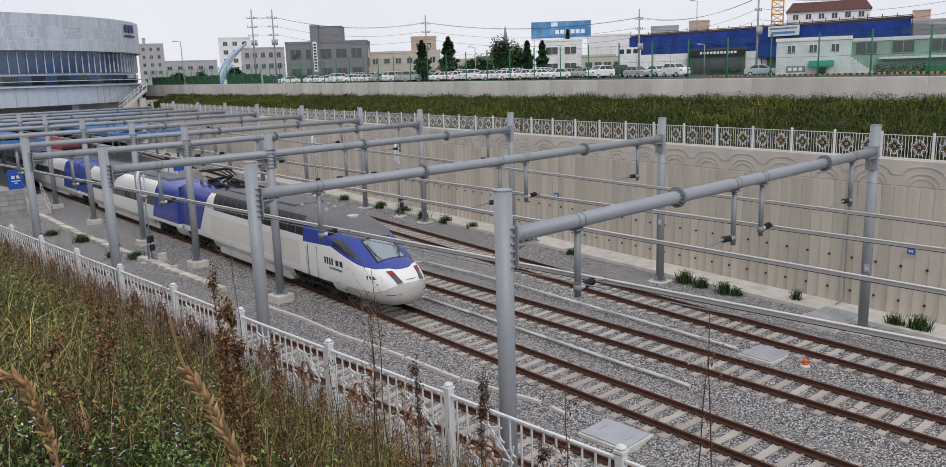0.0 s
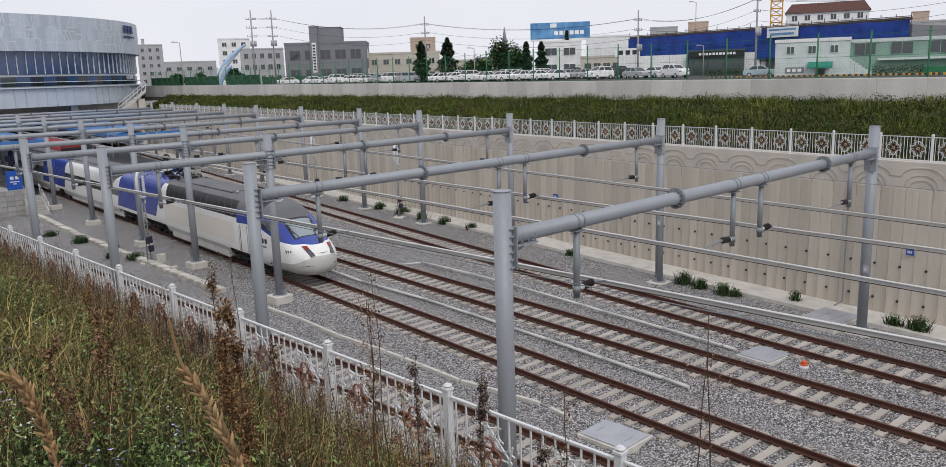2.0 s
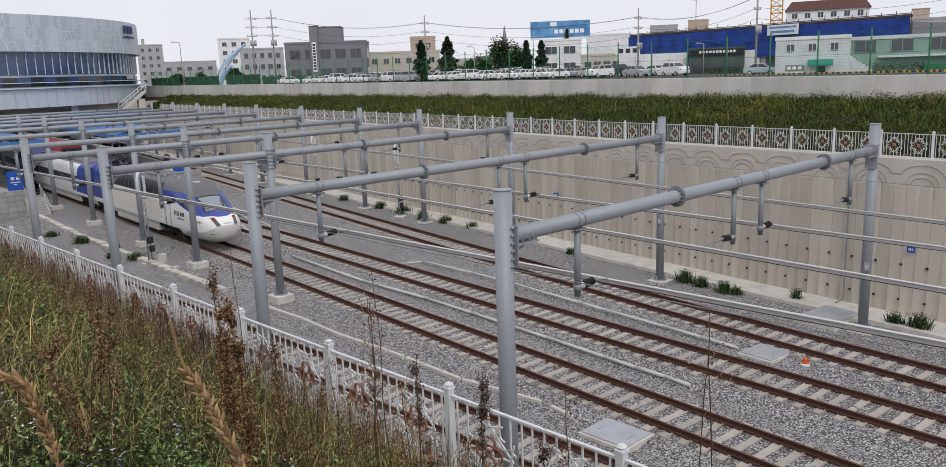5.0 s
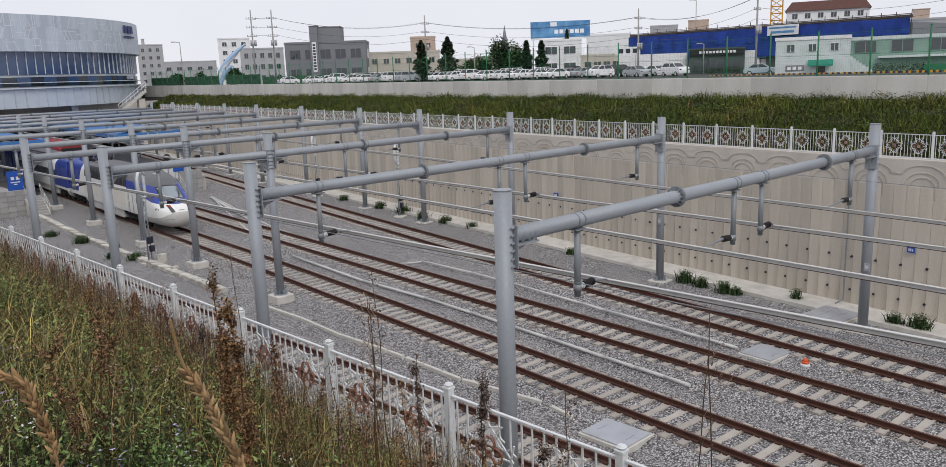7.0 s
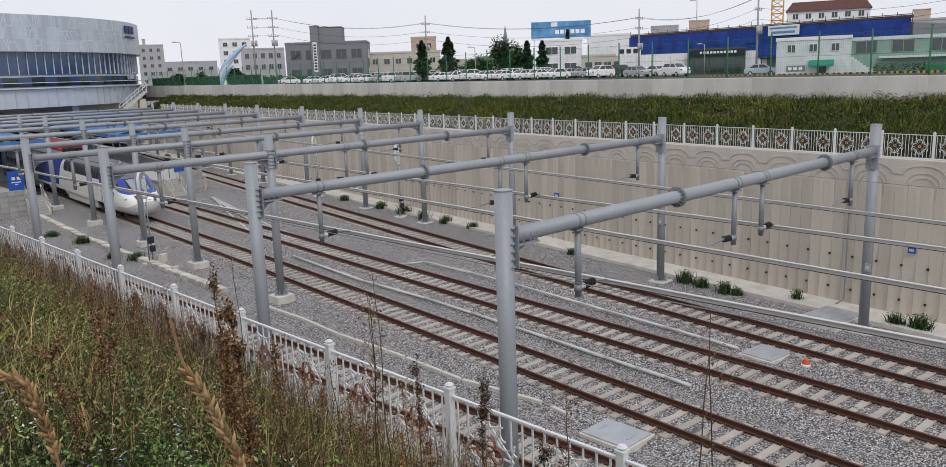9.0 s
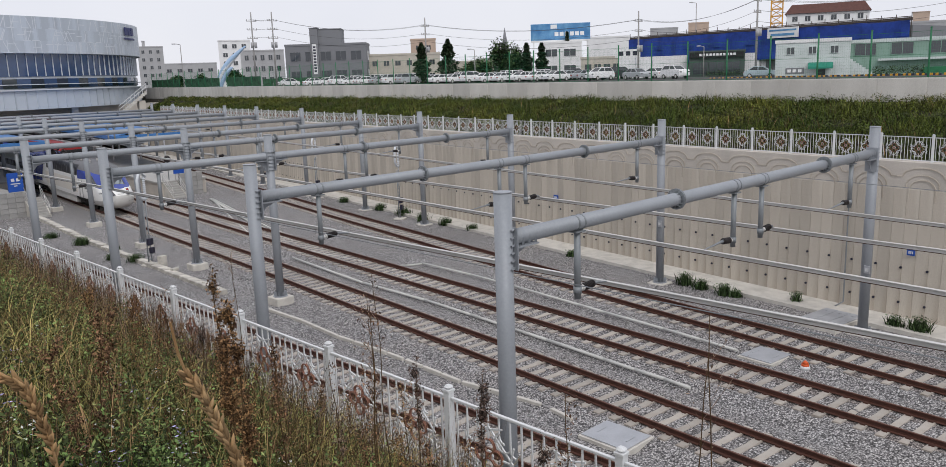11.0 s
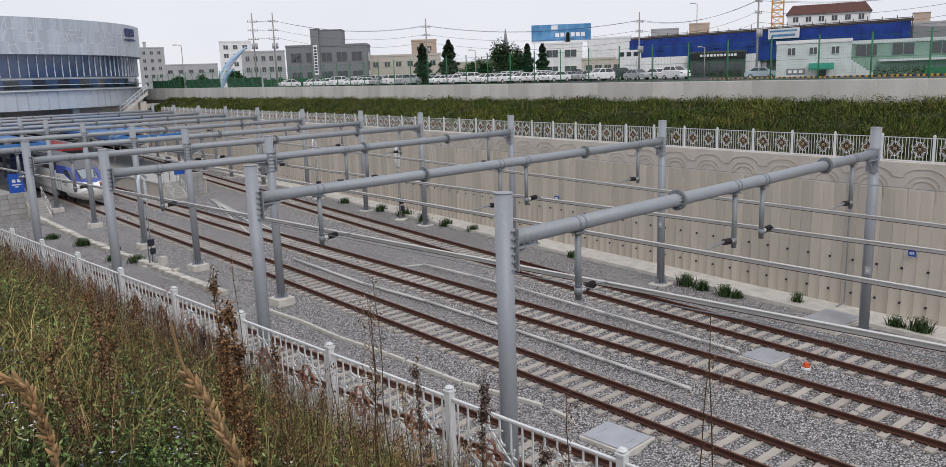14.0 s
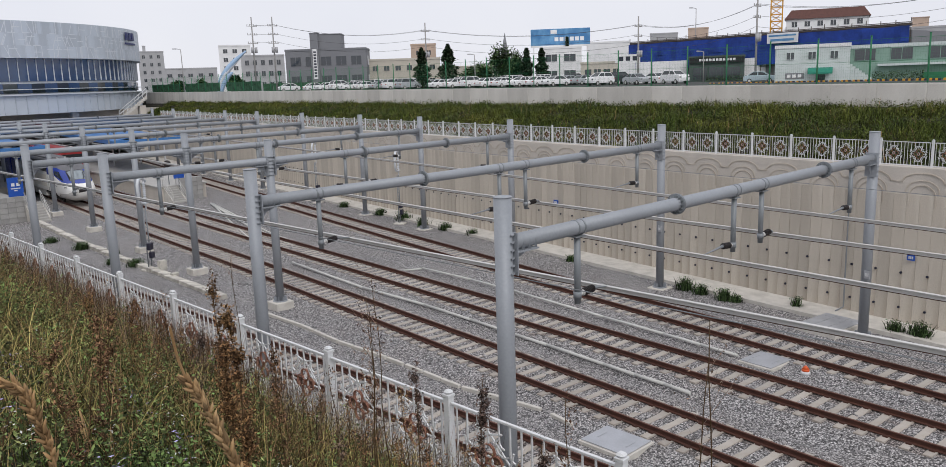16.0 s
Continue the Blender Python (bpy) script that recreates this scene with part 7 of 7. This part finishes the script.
def tall_weed(x, y, h, tilt, az, seeds, wide, material, seed):
    """A single tall dead stalk with side twigs and seed clusters."""
    rng = np.random.default_rng(seed)
    z0 = float(bank_z(x, y))
    w = thing("tall_weed", "tall dry brown weed stalk with seed heads", "weed", pose(x, y, z0), group="tall dry weeds")
    b = bmesh.new()
    d = Vector((math.cos(az) * tilt, math.sin(az) * tilt, 1.0))
    pts = [d * (h * i / 8) + Vector((math.sin(i * 1.3 + seed) * 0.01, math.cos(i * 1.7) * 0.01, 0)) for i in range(9)]
    tube(b, pts, [0.007 - 0.0006 * i for i in range(9)], 6)
    twigs = []
    for i in range(14):
        u = rng.uniform(0.3, 0.95)
        p = d * (h * u)
        a = rng.uniform(0, 6.28)
        q = p + Vector((math.cos(a) * wide, math.sin(a) * wide, wide * 1.6)) * rng.uniform(0.5, 1.2)
        twigs.append((p, q))
    part("stalk", b, M_STRAW, w)
    c = []
    for p, q in twigs + [(d * h * 0.6, d * h)] * 3:
        for k in range(seeds * 4):
            c.append(list(p.lerp(q, rng.uniform(0.2, 1.05)) + Vector(rng.normal(0, 0.014, 3))))
    c = np.array(c)
    lo, hi = np.array([list(p) for p, q in twigs]), np.array([list(q) for p, q in twigs])
    tv = np.stack([lo, lo + [0.007, 0.005, 0], hi], 1).reshape(-1, 3)
    s = sheet("seed_head", *joined([leaves(rng, c, rng.uniform(0.014, 0.030, len(c)), 0.0), (tv, np.arange(len(tv)).reshape(-1, 3))]), material)
    s.parent = w
    tagged(s, kind="stuff")


for i, (x, y, h, t, a, sd, wd, mm) in enumerate((
        (1.75, 3.55, 1.45, 0.05, 2.0, 38, 0.04, M_DOCK), (1.70, 3.70, 1.15, 0.16, 1.0, 34, 0.06, M_DOCK), (2.0, 4.0, 1.1, 0.12, 3.0, 14, 0.09, M_DOCK),
        (3.1, 3.35, 1.55, 0.05, 5.0, 18, 0.045, M_GREYSEED), (3.0, 3.75, 1.5, 0.04, 1.0, 16, 0.05, M_GREYSEED), (3.2, 3.0, 1.1, 0.10, 4.0, 14, 0.06, M_GREYSEED),
        (2.75, 3.9, 1.75, 0.02, 0.3, 3, 0.09, M_SEED), (3.4, 2.9, 1.6, 0.06, 0.3, 3, 0.08, M_SEED), (3.3, 2.0, 1.05, 0.06, 2.3, 16, 0.05, M_GREYSEED),
        (3.5, 2.2, 0.95, 0.06, 2.3, 12, 0.05, M_GREYSEED), (1.2, 4.3, 0.9, 0.2, 2.3, 12, 0.08, M_SEED), (1.6, 5.3, 1.0, 0.1, 0.3, 12, 0.08, M_SEED),
        (2.6, 3.0, 1.1, 0.12, 2.3, 12, 0.08, M_SEED), (3.75, 5.1, 2.2, 0.03, 2.3, 2, 0.22, M_STEM), (3.55, 5.0, 1.9, 0.06, 1.0, 2, 0.2, M_STEM), (3.9, 7.9, 2.0, 0.03, 2.3, 2, 0.22, M_STEM), (3.65, 2.0, 2.4, 0.03, 2.3, 1, 0.22, M_STEM), (3.6, 2.2, 2.1, 0.06, 5.3, 1, 0.2, M_STEM),
        (1.4, 4.8, 1.05, 0.08, 0.3, 14, 0.05, M_SEED), (3.0, 2.65, 1.35, 0.03, 3.0, 14, 0.03, M_GREYSEED), (2.96, 4.6, 1.25, 0.05, 2.0, 6, 0.08, M_STEM), (2.1, 4.5, 1.6, 0.03, 3.4, 34, 0.045, M_DOCK), (3.6, 4.6, 1.3, 0.05, 2.3, 5, 0.10, M_STRAW), (2.5, 4.6, 1.2, 0.1, 1.3, 12, 0.08, M_SEED))):
    tall_weed(x, y, h, t, a, sd, wd, mm, 50 + i)
WEED_RNG = random.Random(41)
for i in range(24):
    y = WEED_RNG.uniform(3.2, 10.0)
    tall_weed(WEED_RNG.uniform(2.2 + 0.05 * y, 4.3), y, WEED_RNG.uniform(0.7, 1.2), WEED_RNG.uniform(0.03, 0.25), WEED_RNG.uniform(0, 6.28), WEED_RNG.choice((5, 8, 12)),
              WEED_RNG.uniform(0.05, 0.1), WEED_RNG.choice((M_DOCK, M_DOCK, M_SEED, M_SEED, M_GREYSEED)), 300 + i)


def make_ear(root, pts, size, seed):
    """A drooping ripe grass ear close to the camera: a bent stem with paired husks."""
    rng = np.random.default_rng(seed)
    e = thing("grass_ear", "ripe straw-coloured grass ear drooping over the bank", "grass ear", group="grass ears")
    b = bmesh.new()
    line = [Vector(root)] + [Vector(p) for p in pts]
    for p, q in zip(line, line[1:]):
        rod(b, p, q, 0.0022, 6, caps=False)
    part("stem", b, M_EAR, e)
    b = bmesh.new()
    tail = [Vector(p) for p in pts]
    total = sum((q - p).length for p, q in zip(tail, tail[1:]))
    n = int(total / (size * 0.085))
    for i in range(n):
        u = i / n * (len(tail) - 1)
        k = min(int(u), len(tail) - 2)
        c = tail[k].lerp(tail[k + 1], u - k)
        ax = (tail[k + 1] - tail[k]).normalized()
        side = ax.cross(Vector((0, 0, 1)) if abs(ax.z) < 0.9 else Vector((1, 0, 0))).normalized()
        nor = ax.cross(side)
        a = i * 2.4 + rng.uniform(-0.4, 0.4)
        out_d = side * math.cos(a) + nor * math.sin(a)
        way = (ax + out_d * rng.uniform(0.35, 0.75)).normalized()
        ln, wd = size * rng.uniform(0.48, 0.66), size * rng.uniform(0.075, 0.1)
        c = c + out_d * size * 0.05
        lathe(b, c, c + way * ln, [(0.0, wd * 0.3), (0.25, wd), (0.6, wd * 0.85), (1.0, wd * 0.08)], 6)
    part("husk", b, M_EAR, e, "overlapping straw husks", smooth=True)


def far_bank():
    rng = np.random.default_rng(33)
    n = 90000
    y = 4 + 128 * rng.random(n) ** 1.5
    wx, ux = 34.6 + 0.145 * (y - 20) + 0.85, 44.94 + 0.1 * (y - 20) - 0.05
    t = rng.random(n)
    x = wx + (ux - wx) * t
    z = np.interp(t, [0, 0.2, 0.78, 1.0], [5.4, 6.4, 7.45, 7.72])
    p = np.stack([x, y, z - 0.05], 1)
    patch = 0.6 + 0.4 * np.sin(x * 1.3 + 2 * np.sin(y * 0.31)) * np.sin(y * 0.9)
    h = rng.uniform(0.3, 0.85, n) * patch
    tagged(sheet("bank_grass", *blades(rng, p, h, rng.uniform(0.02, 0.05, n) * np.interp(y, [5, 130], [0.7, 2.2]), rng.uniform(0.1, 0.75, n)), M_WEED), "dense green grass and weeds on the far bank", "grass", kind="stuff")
    k = rng.integers(0, n, 5200)
    big = 0.8 * rng.uniform(0.25, 1.0, 5200) ** 1.3
    q = rng.normal(0, 1, (5200, 60, 3))
    q /= np.linalg.norm(q, axis=2)[:, :, None]
    q *= (0.75 + 0.3 * rng.random((5200, 60, 1))) * big[:, None, None] * np.array([0.62, 0.62, 0.72])
    c = (p[k][:, None, :] + q)
    c[:, :, 2] = np.maximum(c[:, :, 2], p[k][:, None, 2] - 0.1) + 0.1
    c = c.reshape(-1, 3)
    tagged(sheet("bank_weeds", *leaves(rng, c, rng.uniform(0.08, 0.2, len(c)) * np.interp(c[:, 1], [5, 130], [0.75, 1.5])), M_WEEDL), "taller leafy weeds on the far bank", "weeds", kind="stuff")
    k = rng.integers(0, n, 1800)
    c = p[k]
    tagged(sheet("dry_grass", *blades(rng, c, rng.uniform(0.4, 0.95, len(c)), rng.uniform(0.012, 0.026, len(c)), rng.uniform(0.1, 0.6, len(c))), M_STRAW), "dry straw-coloured grass on the far bank", "grass", kind="stuff")


far_bank()


def make_bush(x, y, r, h, seed):
    rng = np.random.default_rng(seed)
    bsh = thing("weed_bush", "dark green weed bush growing beside the wall drain", "bush", pose(x, y, -0.34), group="weed bushes")
    n = int(160 * r / 0.3)
    c = rng.normal(0, 1, (n, 3)) * [r * 0.5, r * 0.5, 0]
    root = c.copy()
    v = blades(rng, root, rng.uniform(0.4, 1.0, n) * h, rng.uniform(0.02, 0.05, n), rng.uniform(0.1, 0.6, n))
    k = rng.normal(0, 1, (n * 3, 3)) * [r * 0.55, r * 0.55, 0]
    k[:, 2] = rng.random(n * 3) * h * 0.9
    s = sheet("foliage", *joined([v, leaves(rng, k, rng.uniform(0.05, 0.12, len(k)))]), M_TLEAF)
    s.parent = bsh
    tagged(s, kind="stuff")


for i, (d, y, r, h) in enumerate(((-2.1, 19.9, 0.32, 0.7), (-2.15, 18.9, 0.28, 0.55), (-2.2, 17.6, 0.32, 0.6), (-2.1, 17.0, 0.2, 0.4), (-1.0, 14.6, 0.18, 0.6), (-1.3, 10.3, 0.28, 0.6), (-1.2, 9.4, 0.34, 0.75),
                                 (-1.9, 28.0, 0.25, 0.4), (-1.5, 38.0, 0.3, 0.5), (-2.0, 43.5, 0.35, 0.7), (-1.6, 46.8, 0.5, 0.7), (-1.8, 50.0, 0.4, 0.6), (-1.7, 41.0, 0.35, 0.6), (-2.0, 56.0, 0.4, 0.5))):
    make_bush(wall_x(y) + d, y, r, h, 70 + i)
for i, (x, y, r, h) in enumerate(((16.6, 55.6, 0.45, 0.55), (16.2, 49.0, 0.3, 0.4), (17.0, 47.3, 0.35, 0.5), (16.0, 60.0, 0.4, 0.4), (17.5, 52.0, 0.25, 0.35))):
    make_bush(x, y, r, h, 90 + i)


def make_tree(x, y, ztop, r, conifer, seed):
    rng = np.random.default_rng(seed)
    H = ztop - STREET_Z
    t = thing("tree", ("dark green conifer" if conifer else "leafy green broadleaf tree") + " beside the car park", "tree", pose(x, y, STREET_Z), group="car park trees")
    b = bmesh.new()
    rod(b, (0, 0, 0), (0.1, 0, H * 0.85), 0.2, 8, 0.05)
    for i in range(9):
        z = H * (0.25 + 0.07 * i)
        a = i * 2.4
        rod(b, (0, 0, z), (math.cos(a) * r * 0.7, math.sin(a) * r * 0.7, z + H * 0.08), 0.06, 5, 0.02)
    part("trunk", b, M_BARK, t)
    n = 3200
    u = rng.random(n) ** 0.8
    if conifer:
        rad = r * (1 - u) ** 0.75 * (0.8 + 0.35 * np.sin(u * 23 + seed) * np.sin(u * 9)) + 0.08
        z = H * (0.12 + 0.88 * u)
        q = rng.random(n) ** 0.45
    else:
        lump = rng.integers(0, 14, n)
        cen = rng.normal(0, 1, (14, 3))
        cen /= np.linalg.norm(cen, axis=1)[:, None]
    if conifer:
        a = rng.uniform(0, 6.283, n)
        c = np.stack([np.cos(a) * rad * q, np.sin(a) * rad * q, z], 1)
    else:
        c = cen[lump] * [r * 0.62, r * 0.62, H * 0.25] + rng.normal(0, 1, (n, 3)) * [r * 0.25, r * 0.25, H * 0.1]
        c[:, 2] += H * 0.64
    s = sheet("crown", *leaves(rng, c, rng.uniform(0.35, 0.8, n), 0.3), M_NEEDLE if conifer else M_TLEAF)
    s.parent = t
    tagged(s, kind="stuff")


for i, (x, y, zt, r, cf) in enumerate(((90.0, 107.0, 15.6, 2.2, True), (96.8, 107.8, 16.3, 2.9, True), (98.5, 102.0, 12.6, 2.4, False), (106.5, 104.0, 15.6, 2.2, False), (112.0, 106.0, 15.0, 1.8, False),
                                     (111.2, 102.1, 15.4, 1.9, True), (115.5, 102.2, 15.4, 1.9, True), (72.0, 140.0, 12.0, 1.5, False), (60.5, 139.0, 11.4, 1.2, False), (66.0, 141.0, 11.4, 1.2, False), (130.0, 108.0, 18.0, 1.2, True))):
    make_tree(x, y, zt, r, cf, 120 + i)


def make_hedge(x, y, w, turn, seed):
    rng = np.random.default_rng(seed)
    n = 1600
    c = np.stack([rng.uniform(-w / 2, w / 2, n), rng.uniform(-0.6, 0.6, n), rng.random(n) ** 0.6 * (1.0 + 0.25 * np.sin(np.arange(n)))], 1)
    s = sheet("hedge", *leaves(rng, c, rng.uniform(0.12, 0.3, n)), M_TLEAF)
    s.matrix_basis = pose(x, y, STREET_Z, 0, 0, turn)
    tagged(s, "low clipped green hedge beside the car park", "hedge", kind="stuff")


make_hedge(109.5, 60.0, 7.0, -60, 200)
make_hedge(94.5, 32.0, 5.0, -72, 201)
make_hedge(84.0, 112.0, 12.0, -35, 202)


make_ear((0.29, 1.04, 7.9), [(0.258, 1.069, 9.25), (0.253, 1.071, 9.325), (0.247, 1.072, 9.351), (0.239, 1.074, 9.382), (0.234, 1.075, 9.407), (0.222, 1.077, 9.422), (0.201, 1.082, 9.432)], 0.03, 1)
make_ear((0.45, 0.80, 7.9), [(0.390, 0.812, 9.28), (0.384, 0.814, 9.329), (0.377, 0.817, 9.357), (0.367, 0.822, 9.386), (0.360, 0.825, 9.409), (0.351, 0.829, 9.436), (0.340, 0.834, 9.457)], 0.028, 2)
b = bmesh.new()
for p, q in zip([(0.340, 0.834, 9.457), (0.334, 0.836, 9.482)], [(0.334, 0.836, 9.482), (0.329, 0.837, 9.520)]):
    rod(b, p, q, 0.0016, 5)
tagged(part("dry_stem", b, M_EAR), "thin straw-coloured dry grass stem tip", "grass stem")


motions()
